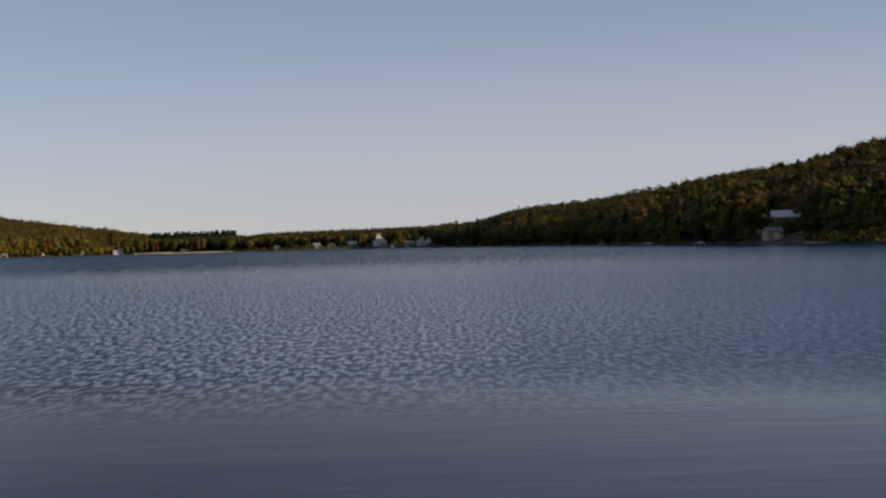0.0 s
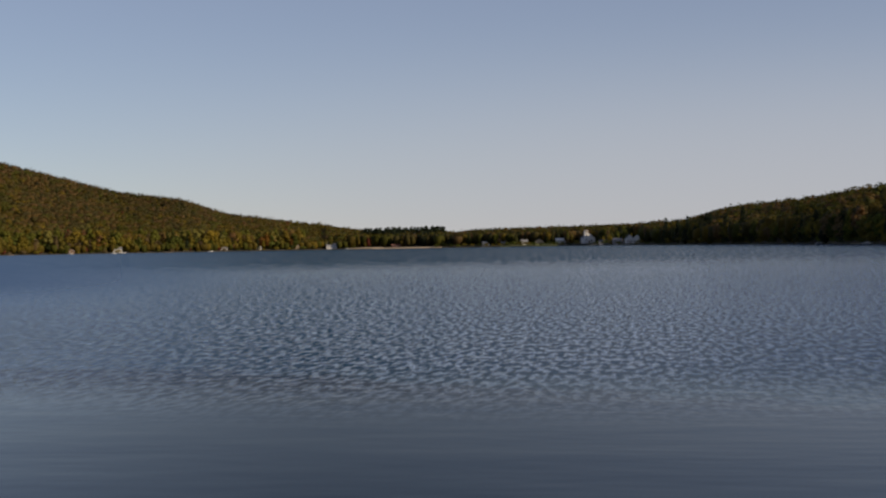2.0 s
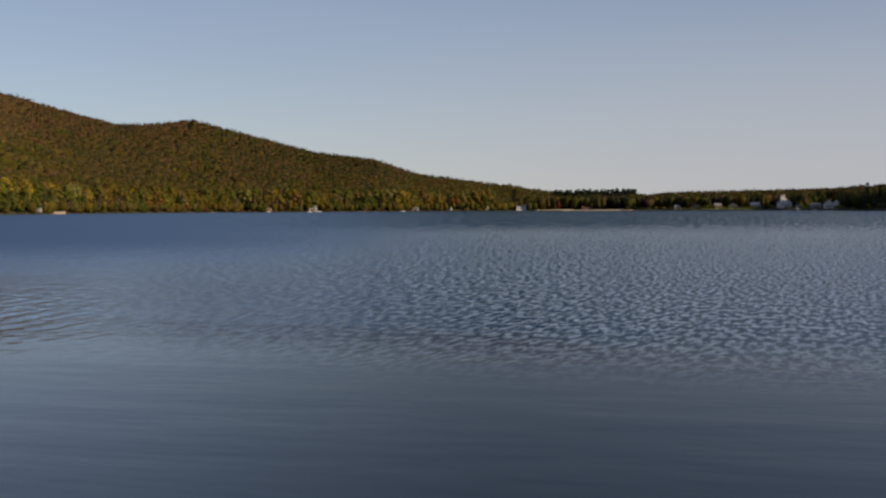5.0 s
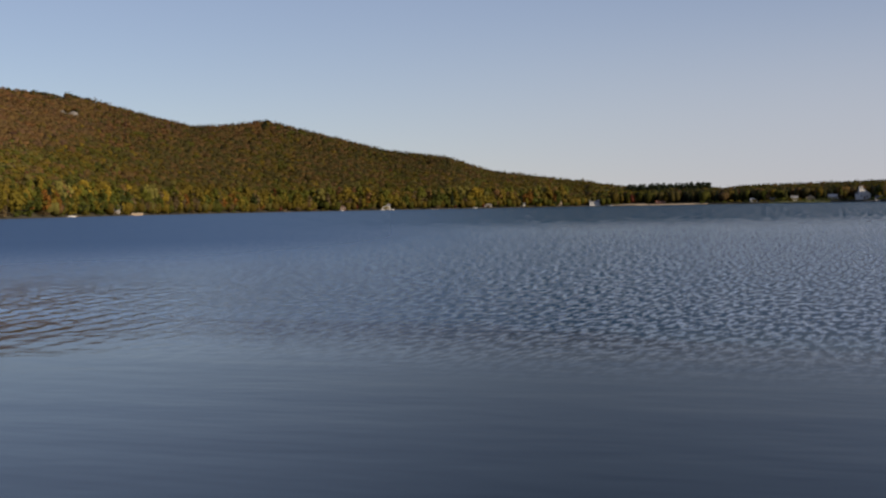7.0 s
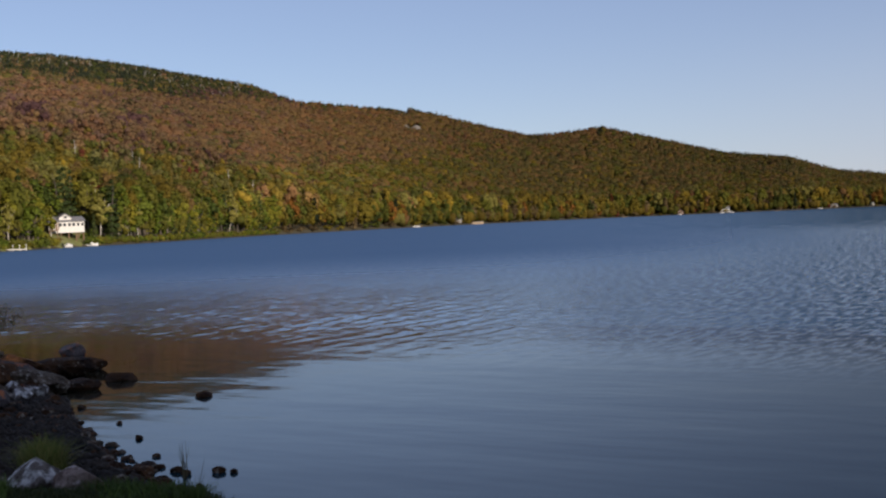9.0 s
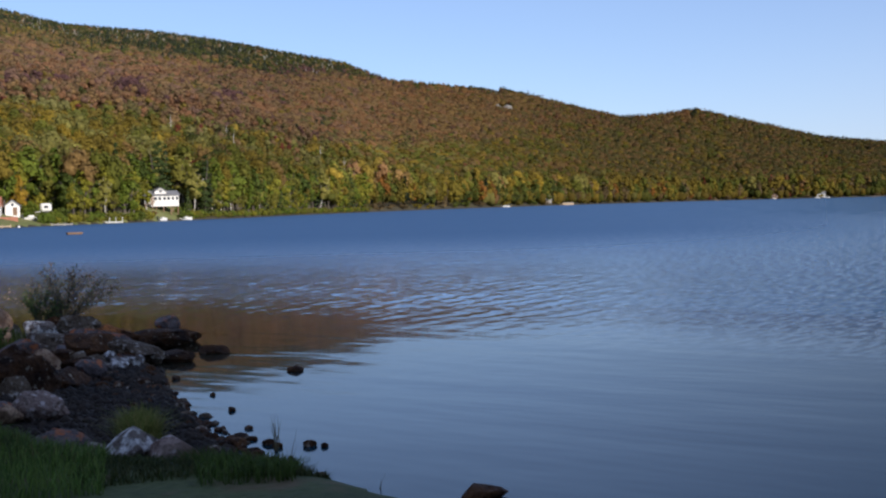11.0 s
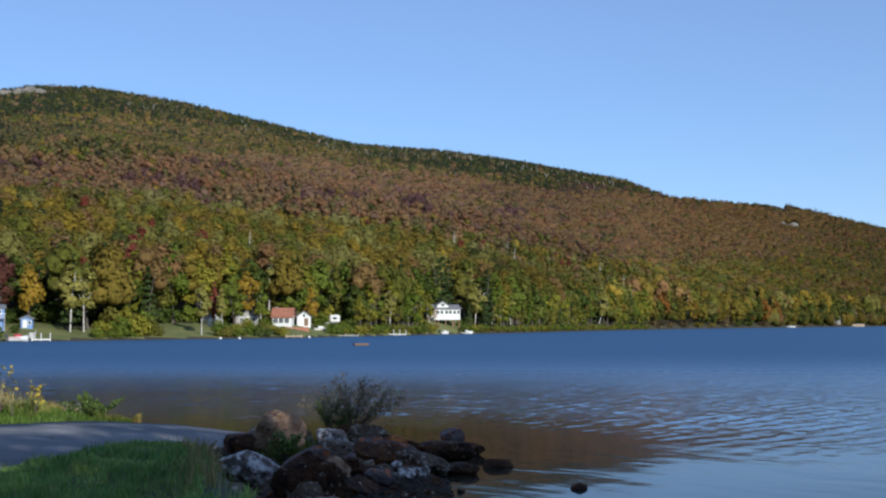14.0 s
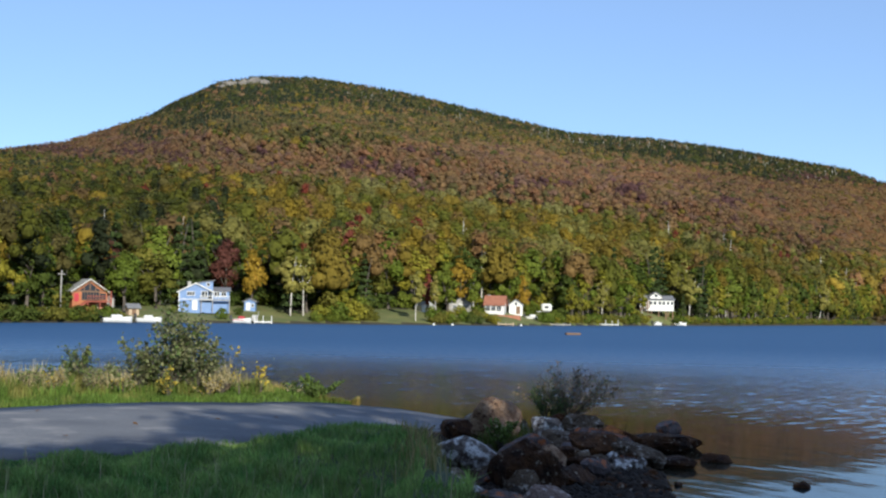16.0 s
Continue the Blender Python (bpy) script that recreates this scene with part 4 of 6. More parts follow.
BY_BIRCHES = [(43.3, 44.4, 12), (48.9, 49.5, 12)]
row_of_trees(42, 80, 4.6, 4, 10, 7, 12, LUSH, "mid", HOUSE_GAPS + BY_BIRCHES + [(58, 79, 12)])
row_of_trees(42, 64, 5.0, 13, 21, 11, 16, LUSH, "mid", HOUSE_GAPS)
row_of_trees(64, 80, 5.0, 13, 21, 11, 16, SHADY, "mid", HOUSE_GAPS)
row_of_trees(42, 64, 5.5, 24, 34, 13, 18, LUSH, "mid", [(66.9, 73, 26), (54.4, 60.5, 26)])
row_of_trees(64, 80, 5.5, 24, 34, 13, 18, SHADY, "mid", [(66.9, 73, 26), (54.4, 60.5, 26)])
row_of_trees(42, 50, 6.5, 6, 16, 14, 19, LUSH, "mid", HOUSE_GAPS + BY_BIRCHES)
row_of_trees(15, 42, 7.5, 4, 13, 12, 21, AUTUMN, "low", [(13.2, 14.4, 40)])
row_of_trees(-20, -3, 8.0, 3, 12, 11, 17, DIM, "low", [(-15.4, -13.4, 14)])
row_of_trees(-20, -15.4, 5.0, 8, 30, 10, 15, DIM, "low")
row_of_trees(-13.5, -6, 6.0, 8, 20, 9, 14, DIM, "low")
row_of_trees(-3, 8.3, 9.0, 12, 60, 8, 17, DIM, "low", [(0.35, 1.75, 40), (2.1, 3.3, 50), (3.6, 4.2, 50), (4.5, 5.8, 36)])
# the dark block of planted conifers behind the beach
for k in range(80):
    tree(RNG.uniform(8.85, 12.4), RNG.uniform(1650, 1690), RNG.uniform(19.5, 22), "tall", "conifer", "low", 1.2)
for k in range(64):
    a = RNG.uniform(8.9, 15.0)
    tree(a, RNG.uniform(1600 if not 13.2 < a < 14.4 else 1640, 1648), RNG.uniform(6, 15), ["round", "tall"][k % 2], ["green", "olive", "dark_green", "yellow_green", "conifer"][int(RNG.integers(5))], "low", RNG.uniform(.9, 1.4))
for a in (-1.1, -1.5, -2.3, -2.45, -3.1, -3.8, -0.6):
    tree(a, float(table(FAR_SHORE, 1, a)) + 14, RNG.uniform(19, 24), "conifer", "conifer", "low", 1.1)

# trees that stand out by their place or colour: azimuth, set back, height, kind, colour, width, lean
for az, back, h, kind, colour, wide, lean in [
        (67.9, 20, 13.6, "round", "orange", 0.82, 0), (66.25, 11, 13.4, "birch", "birch", 1.15, 0), (65.7, 11, 13.0, "birch", "birch", 1.1, 1),
        (69.0, 28, 15.0, "round", "maroon", 0.95, 0), (73.2, 15, 12.2, "round", "green", 1.2, 0), (71.9, 19, 11.6, "round", "olive", 1.35, 0),
        (73.75, 30, 14.0, "round", "maroon", 1.0, 0), (71.0, 27, 16.5, "conifer", "conifer", 1.1, 0), (70.3, 30, 17.5, "conifer", "conifer", 1.1, 0),
        (72.2, 32, 16.0, "conifer", "dark_green", 1.2, 0), (76.6, 22, 14.5, "tall", "yellow_green", 1.0, 0), (77.6, 20, 15.5, "conifer", "conifer", 1.2, 0), (77.1, 26, 17.0, "conifer", "dark_green", 1.2, 0),
        (75.9, 32, 18.0, "tall", "dark_green", 1.1, 0), (66.6, 26, 16.0, "conifer", "dark_green", 1.2, 0), (64.9, 24, 16.0, "conifer", "conifer", 1.2, 0),
        (63.8, 42, 19.0, "tall", "red", 0.9, 0), (64.3, 46, 19.0, "round", "brown", 0.9, 0), (62.6, 34, 15.0, "round", "olive", 1.1, 0),
        (60.9, 5, 10.6, "birch", "birch", 1.0, 2), (60.4, 20, 10.0, "tall", "red", 0.7, 0), (59.5, 19, 10.8, "round", "green", 1.25, 0),
        (59.0, 24, 13.5, "round", "orange", 0.9, 0), (59.9, 36, 18.5, "tall", "yellow_green", 0.9, 0), (56.3, 20, 10.4, "round", "orange", 0.85, 0),
        (56.9, 26, 13.0, "round", "green", 1.0, 0), (57.7, 30, 15.0, "tall", "olive", 1.0, 0), (54.4, 14, 11.5, "round", "dark_green", 1.25, 0), (53.9, 20, 13.0, "round", "brown", 1.0, 0),
        (52.9, 8, 13.0, "birch", "yellow_green", 1.1, 0), (52.2, 9, 12.0, "round", "green", 1.1, 0), (51.75, 10, 13.0, "round", "yellow_green", 1.0, 0),
        (58.4, 18, 9.5, "birch", "green", 1.0, 0), (60.0, 14, 9.0, "birch", "birch", 0.9, -2), (51.2, 11, 9.5, "birch", "yellow_green", 1.0, 0), (50.9, 32, 15.5, "birch", "birch", 1.2, 0), (50.2, 34, 15.0, "round", "olive", 1.2, 0), (49.25, 8, 13.8, "birch", "birch", 1.25, 4), (48.0, 7, 11.5, "birch", "yellow_green", 1.0, 2),
        (46.5, 9, 14.0, "round", "green", 1.1, 0), (45.6, 10, 14.5, "round", "yellow_green", 1.1, 0), (43.95, 6, 16.0, "birch", "birch", 0.95, 11), (42.6, 7, 15.0, "round", "green", 1.1, 0)]:
    tree(az, float(table(FAR_SHORE, 1, az)) + back, h, kind, colour, "fine", wide, lean)


SHRUBS = []
for k in range(5):
    c, nrm = crown_points("shrub", 700, RNG)
    v, f = cards(c, nrm, 0.075 * RNG.uniform(0.7, 1.3, 700), RNG, 3)
    SHRUBS.append(polygons("shrub", v, f, [MID["green"]]))


def shrub(az, d, h, wide, colour, label="leafy shrub at the water's edge"):
    if d > 620 or az < 20:
        FAR_TREES.append((az, d, h * 1.2, "shrub", colour, wide))
        return None
    ob = new("shrub", SHRUBS[int(RNG.integers(5))])
    ob.matrix_basis = Matrix.Translation(spot(az, d, None, 0.25 * h)) @ Matrix.Rotation(RNG.uniform(0, 6.28), 4, 'Z') @ Matrix.Diagonal((h * wide, h * wide, h * 1.3, 1))
    ob.material_slots[0].link = 'OBJECT'
    ob.material_slots[0].material = MID[colour]
    return tagged(ob, label, "shrub", "shrubs along the far shore")


az = 42.0
while az < 79:
    far = float(table(FAR_SHORE, 1, az))
    open_lawn = (65.4 < az < 73.2 and not 68.9 < az < 69.4) or 49.9 < az < 51.0 or 55.5 < az < 57.2 or 60.5 < az < 62.4
    if not open_lawn:
        h = RNG.uniform(1.2, 2.6)
        shrub(az, far + RNG.uniform(1.0, 4.0), h, RNG.uniform(1.0, 1.6), ["green", "olive", "yellow_green", "green", "olive", "dark_green"][int(RNG.integers(6))])
    slant = abs(float(table(FAR_SHORE, 1, az + 1)) - far) + far * 0.0175
    az += 2.4 * RNG.uniform(0.6, 1.3) / slant
for a in np.arange(73.9, 79.5, 0.42):       # a bank of low willows by the boats
    shrub(a, float(table(FAR_SHORE, 1, a)) + RNG.uniform(0.5, 3), RNG.uniform(2.0, 2.6), 1.7, ["dark_green", "olive", "dark_green"][int(RNG.integers(3))], "low olive-brown willow shrub on the bank")
for a, b, h, w, col in [(65.0, 3, 3.4, 1.2, "yellow_green"), (64.2, 3, 4.2, 1.1, "green"), (63.6, 4, 4.6, 1.2, "yellow_green"), (63.0, 5, 3.4, 1.3, "olive"), (64.6, 9, 5.5, 0.9, "olive"),
                        (59.9, 9, 2.3, 1.3, "green"), (59.4, 10, 2.0, 1.3, "yellow_green"), (58.8, 9, 2.2, 1.4, "green"), (58.3, 11, 2.2, 1.3, "olive"), (57.9, 10, 1.7, 1.2, "yellow_green"), (54.9, 12, 2.2, 1.3, "green"), (51.4, 9, 2.4, 1.3, "olive"), (49.9, 10, 2.0, 1.3, "green"), (50.9, 8, 1.4, 1.3, "brown"), (69.05, 11, 2.0, 1.1, "dark_green"), (68.45, 10, 1.7, 1.1, "dark_green"), (71.2, 12, 1.6, 1.2, "green"),  (63.3, 7, 5.0, 1.0, "green"), (64.0, 8, 5.6, 0.9, "yellow_green"), (60.2, 16, 2.2, 1.4, "green"), (59.0, 17, 2.4, 1.3, "yellow_green"), (58.2, 18, 2.4, 1.4, "green"), (56.0, 15, 1.8, 1.4, "green"), (54.6, 13, 2.6, 1.4, "dark_green"), (51.6, 12, 3.2, 1.2, "yellow_green"), (49.6, 13, 2.8, 1.2, "green")]:
    shrub(a, float(table(FAR_SHORE, 1, a)) + b, h, w, col)
for a in np.concatenate([np.arange(62.5, 79.5, .42), np.arange(54.3, 62, .4)]):       # undergrowth at the wood's edge behind the lawns
    shrub(a, float(table(FAR_SHORE, 1, a)) + RNG.uniform(25, 32), RNG.uniform(2.6, 4.8), RNG.uniform(1.1, 1.6), ["dark_green", "green", "olive", "green", "dark_green", "yellow_green"][int(RNG.integers(6))], "leafy undergrowth at the edge of the wood")
for a in np.arange(15, 42, 0.55):
    shrub(a, float(table(FAR_SHORE, 1, a)) + RNG.uniform(1, 4), RNG.uniform(2.5, 4.5), 1.8, ["green", "olive", "yellow_green", "brown"][int(RNG.integers(4))])
for a in np.arange(-20, -2.8, 0.5):
    if not -15.3 < a < -13.4:
        shrub(a, float(table(FAR_SHORE, 1, a)) + RNG.uniform(1, 4), RNG.uniform(2.5, 4.5), 1.6, ["dark_green", "olive", "green"][int(RNG.integers(3))])
for k in range(16):       # scrub below the house in the shaded wood
    a = RNG.uniform(-15.3, -14.2)
    shrub(a, float(table(FAR_SHORE, 1, a)) + RNG.uniform(24, 38), RNG.uniform(3.6, 5.0), 1.5, ["dark_green", "olive", "dark_green"][k % 3])
for a in np.arange(-2.8, 15, 0.3):
    if not (9.2 < a < 12.6 or 13.2 < a < 14.4 or 2.3 < a < 3.0 or .5 < a < 1.2):
        shrub(a, float(table(FAR_SHORE, 1, a)) + RNG.uniform(2, 12), RNG.uniform(3, 5.5), 1.8, ["green", "olive", "dark_green"][int(RNG.integers(3))])


# ---- the far shore: houses ----
def gable_walls(w, dp, wall, roof, along):
    """Walls with their gables as one shell; along 'x': the eaves face the viewer, 'y': a gable does, 'l', 'r': a single pitch that rises to that side."""
    bm = bmesh.new()
    x, y = w / 2, dp / 2
    if along == "x":
        side = [(-y, -0.6), (y, -0.6), (y, wall), (0, wall + roof), (-y, wall)]
        ends = [[bm.verts.new((sx, a, b)) for a, b in side] for sx in (-x, x)]
    else:
        if along == "y":
            side = [(-x, -0.6), (x, -0.6), (x, wall), (0, wall + roof), (-x, wall)]
        else:
            lo, hi = (wall + roof, wall) if along == "l" else (wall, wall + roof)
            side = [(-x, -0.6), (x, -0.6), (x, hi), (-x, lo)]
        ends = [[bm.verts.new((a, sy, b)) for a, b in side] for sy in (-y, y)]
    n = len(side)
    bm.faces.new(ends[0])
    bm.faces.new(list(reversed(ends[1])))
    for i in range(n):
        bm.faces.new((ends[0][i], ends[1][i], ends[1][(i + 1) % n], ends[0][(i + 1) % n]))
    bmesh.ops.recalc_face_normals(bm, faces=bm.faces[:])
    return bm


def roof_slabs(w, dp, wall, roof, along, over=0.35, thick=0.16):
    x, y = w / 2 + over, dp / 2 + over
    up = 0.17
    if along == "x":
        drop = roof / (dp / 2) * over
        a = [(-x, -y, wall - drop + up), (x, -y, wall - drop + up), (x, 0, wall + roof + up), (-x, 0, wall + roof + up)]
        b = [(-x, 0, wall + roof + up), (x, 0, wall + roof + up), (x, y, wall - drop + up), (-x, y, wall - drop + up)]
        return [slab(a, thick), slab(b, thick)]
    if along == "y":
        drop = roof / (w / 2) * over
        a = [(-x, -y, wall - drop + up), (0, -y, wall + roof + up), (0, y, wall + roof + up), (-x, y, wall - drop + up)]
        b = [(0, -y, wall + roof + up), (x, -y, wall - drop + up), (x, y, wall - drop + up), (0, y, wall + roof + up)]
        return [slab(a, thick), slab(b, thick)]
    rise = roof / w * over
    lo, hi = (wall + roof + rise, wall - rise) if along == "l" else (wall - rise, wall + roof + rise)
    return [slab([(-x, -y, lo + up), (x, -y, hi + up), (x, y, hi + up), (-x, y, lo + up)], thick)]


def window_part(house, x, z, w, h, y, frame_mat=None):
    """A window on the front wall: a frame with a bar, and its pane set back in it."""
    t = 0.09
    bm = box(x - w / 2 - t, x + w / 2 + t, y - .06, y + .02, z + h, z + h + t)
    box(x - w / 2 - t, x + w / 2 + t, y - .09, y + .02, z - t, z, bm)
    box(x - w / 2 - t, x - w / 2, y - .06, y + .02, z, z + h, bm)
    box(x + w / 2, x + w / 2 + t, y - .06, y + .02, z, z + h, bm)
    if w > 0.7:
        box(x - .03, x + .03, y - .05, y + .02, z, z + h, bm)
    win = part("window", bm, frame_mat or WHITE, house)
    part("pane", box(x - w / 2, x + w / 2, y - .03, y + .015, z, z + h), GLASS, win, "dark window pane")


def door_part(house, x, z, w, h, y, mat):
    d = part("door", box(x - w / 2, x + w / 2, y - .06, y + .02, z, z + h, bevel=.015), mat, house)
    part("door_handle", box(x + w / 2 - .16, x + w / 2 - .08, y - .11, y - .055, z + 1.0, z + 1.06), STEEL, d)


def cottage(m, w, dp, wall, roof, along, wall_mat, roof_mat, label, windows=(), doors=(), chimney=None, name="house", cat="house"):
    """A small house whose front looks to the lake."""
    h = thing(name, m, label, cat, "houses round the lake")
    part("wall", gable_walls(w, dp, wall, roof, along), wall_mat, h)
    for bm in roof_slabs(w, dp, wall, roof, along):
        part("roof", bm, roof_mat, h)
    for x, z, ww, hh in windows:
        window_part(h, x, z, ww, hh, -dp / 2, BROWN_BOARD if name == "chalet" else None)
    for x, z, ww, hh, mat in doors:
        door_part(h, x, z, ww, hh, -dp / 2, mat)
    if chimney:
        x, y, top = chimney
        c = part("chimney", box(x - .3, x + .3, y - .3, y + .3, wall * .8, top, bevel=.02), CONCRETE, h)
        part("chimney_cap", box(x - .38, x + .38, y - .38, y + .38, top, top + .1), CONCRETE, c)
    return h


def railing(house, x0, x1, y, z, mat, high=0.95):
    rail = part("railing", box(x0, x1, y - .04, y + .04, z + high - .08, z + high), mat, house)
    n = max(2, int((x1 - x0) / 0.35))
    for k in range(n + 1):
        x = x0 + (x1 - x0) * k / n
        part("baluster", box(x - .03, x + .03, y - .03, y + .03, z, z + high - .08), mat, rail)


def far_d(az, back):
    return float(table(FAR_SHORE, 1, az)) + back


def orange_house():
    w, dp, wall, roof = 6.0, 5.2, 3.0, 2.0
    h = cottage(stand(74.75, far_d(74.5, 22), 15), w, dp, wall, roof, "y", ORANGE, TIN_ROOF, "orange-stained wooden chalet with a pale metal roof and red deck", name="chalet",
                windows=[(-0.9, 1.5, 0.9, 1.3), (0.1, 1.5, 0.9, 1.3), (1.1, 1.5, 0.9, 1.3), (2.2, 1.6, 1.0, 1.0)], doors=[(1.5, -0.9 + 0.9, .95, 1.0, TAN)])
    part("gable_glazing", prism([(-1.9, 3.05), (1.9, 3.05), (0, 4.45)], -dp / 2 - .035, -dp / 2 + .01), GLASS, h, "dark glazed gable")
    for x in (-1.0, 0, 1.0):
        part("mullion", prism([(x - .08, 3.0), (x + .08, 3.0), (x + .08, 4.5 - abs(x) * .74), (x - .08, 4.5 - abs(x) * .74)], -dp / 2 - .08, -dp / 2 - .03), BROWN_BOARD, h)
    part("beam", box(-2.6, 2.6, -dp / 2 - .09, -dp / 2 - .02, 2.88, 3.06), BROWN_BOARD, h)
    for s in (-1, 1):    # bargeboards under the roof's edge
        part("bargeboard", slab([(0, -dp / 2 - .4, wall + roof - .02), (s * (w / 2 + .4), -dp / 2 - .4, wall - .28), (s * (w / 2 + .4), -dp / 2 - .4, wall - .52), (0, -dp / 2 - .4, wall + roof - .28)], .06), BROWN_BOARD, h)
    deck = part("deck", box(-1.0, 3.2, -dp / 2 - 2.2, -dp / 2, 1.1, 1.28), RED_WOOD, h)
    for x in (-.9, 1.2, 3.1):
        part("post", box(x - .08, x + .08, -dp / 2 - 2.15, -dp / 2 - 2.0, -1.0, 3.1 if x > 3 else 1.1), RED_WOOD, deck)
    railing(h, -1.0, 3.2, -dp / 2 - 2.12, 1.28, RED_WOOD)
    part("lower_deck", box(-3.0, 3.2, -dp / 2 - 3.4, -dp / 2 - 2.25, -0.9, -0.12), RED_WOOD, h)
    stair = part("stair", slab([(-1.1, -dp / 2 - 2.1, 1.2), (-1.1, -dp / 2 - 1.2, 1.2), (-3.4, -dp / 2 - 1.2, -.1), (-3.4, -dp / 2 - 2.1, -.1)], .22), RED_WOOD, h)
    part("banner", box(-2.7, -1.9, -dp / 2 - .07, -dp / 2 - .02, 1.2, 2.6), BOAT_RED, h, "faded red cloth banner")
    part("annex", box(3.02, 4.7, -1.0, 2.4, -.5, 2.3), GREY_BOARD, h)
    part("annex_roof", slab([(3.0, -1.3, 3.1), (5.0, -1.3, 2.2), (5.0, 2.6, 2.2), (3.0, 2.6, 3.1)], .15), GREY_ROOF, h)


def prism(profile, y0, y1):
    """An upright shape: its outline seen from the front, and how deep it goes."""
    bm = bmesh.new()
    a, b = ([bm.verts.new((x, y, z)) for x, z in profile] for y in (y0, y1))
    bm.faces.new(a)
    bm.faces.new(list(reversed(b)))
    for i in range(len(a)):
        bm.faces.new((a[i], b[i], b[(i + 1) % len(a)], a[(i + 1) % len(a)]))
    bmesh.ops.recalc_face_normals(bm, faces=bm.faces[:])
    return bm


def blue_house():
    w, dp = 6.1, 6.5
    h = cottage(stand(70.25, far_d(70.3, 16), 0, sink=-.25), w, dp, 3.3, 1.5, "y", BLUE, GREY_ROOF, "pale blue two-storey lake house with white trim and a balcony", name="lake_house",
                windows=[(-1.35, 2.65, .34, .6), (-.9, 2.65, .34, .6), (-.45, 2.65, .34, .6), (1.3, 2.35, .5, 1.0), (1.85, 2.35, .4, 1.0)], doors=[(-.15, -.05, .95, 1.75, WHITE), (2.55, 1.95, .6, 1.5, GLASS)], chimney=(-1.2, .5, 5.1))
    part("garage_door", box(-2.4, -1.0, -dp / 2 - .04, -dp / 2 + .02, -.05, 1.6, bevel=.02), BLUE, h)
    part("floor_band", box(-w / 2 - .02, w / 2 + .02, -dp / 2 - .05, -dp / 2 + .02, 1.85, 1.98), WHITE, h)
    part("corner_board", box(-w / 2 - .03, -w / 2 + .14, -dp / 2 - .05, -dp / 2 + .1, 0, 3.2), WHITE, h)
    part("corner_board", box(w / 2 - .1, w / 2 + .03, -dp / 2 - .05, -dp / 2 + .1, 0, 3.3), WHITE, h)
    for s_ in (-1, 1):
        part("bargeboard", prism([(0, 4.96), (s_ * (w / 2 + .36), 3.26), (s_ * (w / 2 + .36), 3.06), (0, 4.74)], -dp / 2 - .42, -dp / 2 - .36), WHITE, h)
    clerestory = part("clerestory", prism([(.6, 4.1), (w / 2 + .02, 3.1), (w / 2 + .02, 5.3), (.6, 4.95)], -dp / 2 + .12, .9), BLUE, h)
    part("clerestory_roof", slab([(.4, -dp / 2 - .2, 5.06), (w / 2 + .35, -dp / 2 - .2, 5.49), (w / 2 + .35, 1.2, 5.49), (.4, 1.2, 5.06)], .14), GREY_ROOF, clerestory)
    window_part(h, 2.2, 4.35, .45, .55, -dp / 2 + .12)
    part("wing", box(w / 2 + .03, w / 2 + 3.0, -dp / 2 + .6, dp / 2 - .5, -.6, 3.55), BLUE, h)
    part("wing_roof", slab([(w / 2 + .03, -dp / 2 + .2, 3.6), (w / 2 + 3.3, -dp / 2 + .2, 3.6), (w / 2 + 3.3, .3, 4.25), (w / 2 + .03, .3, 4.25)], .15), GREY_ROOF, h)
    for x in (.5, .98, 1.75, 2.2):
        window_part(h, w / 2 + x, 2.5, .36, .75, -dp / 2 + .6)
    deck = part("balcony", box(.75, w / 2 + 3.1, -dp / 2 - 1.0, -dp / 2 - .04, 1.72, 1.86), GREY_BOARD, h)
    for x in (1.0, w / 2, w / 2 + 3.0):
        part("post", box(x - .06, x + .06, -dp / 2 - .95, -dp / 2 - .83, -.5, 1.72), GREY_BOARD, deck)
    railing(h, .8, w / 2 + 3.05, -dp / 2 - .92, 1.86, WHITE, .75)


orange_house()
blue_house()
cottage(stand(72.85, far_d(72.8, 10), 20), 1.8, 1.6, 1.2, .55, "x", TAN, GREY_ROOF, "small weathered tan garden hut on the lawn", doors=[(0, 0, .7, 1.1, BROWN_BOARD)], name="hut", cat="shed")
cottage(stand(67.95, far_d(67.9, 18), -8), 2.1, 2.0, 1.7, .5, "y", BLUE, GREY_ROOF, "small pale blue garden shed by the trees", doors=[(-.3, 0, .8, 1.5, WHITE)], windows=[(.55, .7, .4, .5)], name="shed", cat="shed")
cottage(stand(60.5, far_d(60.5, 24), 25), 2.6, 3.0, 1.1, .9, "y", WHITE, TIN_ROOF, "small white shed with a pale metal roof", doors=[(0, 0, .8, 1.3, GREY_BOARD)], name="shed", cat="shed")
cottage(stand(59.05, far_d(59.0, 26), 10), 5.0, 5.0, 1.5, 1.3, "y", GREY_BOARD, GREY_ROOF, "grey board cottage with grey shingle roof", windows=[(-1.3, .6, .8, .7), (1.2, .6, .8, .7)], doors=[(0, 0, .8, 1.6, WHITE)])
cottage(stand(58.1, far_d(58.1, 30), 0), 4.0, 5.0, 1.6, 1.2, "x", BROWN_BOARD, DARK_ROOF, "low brown cottage under dark shingles", windows=[(-1, .6, .8, .7), (.6, .6, .8, .7)])
cottage(stand(57.45, far_d(57.4, 23), -6), 4.2, 5.4, 1.8, 1.9, "x", WHITE, TERRACOTTA, "white cottage with a terracotta shingle roof", windows=[(-1.4, .5, .9, 1.0), (-.2, .5, .9, 1.0), (1.0, .5, .9, 1.0)], doors=[(1.75, 0, .6, 1.6, WHITE)], chimney=(-1.6, 1.2, 3.9))
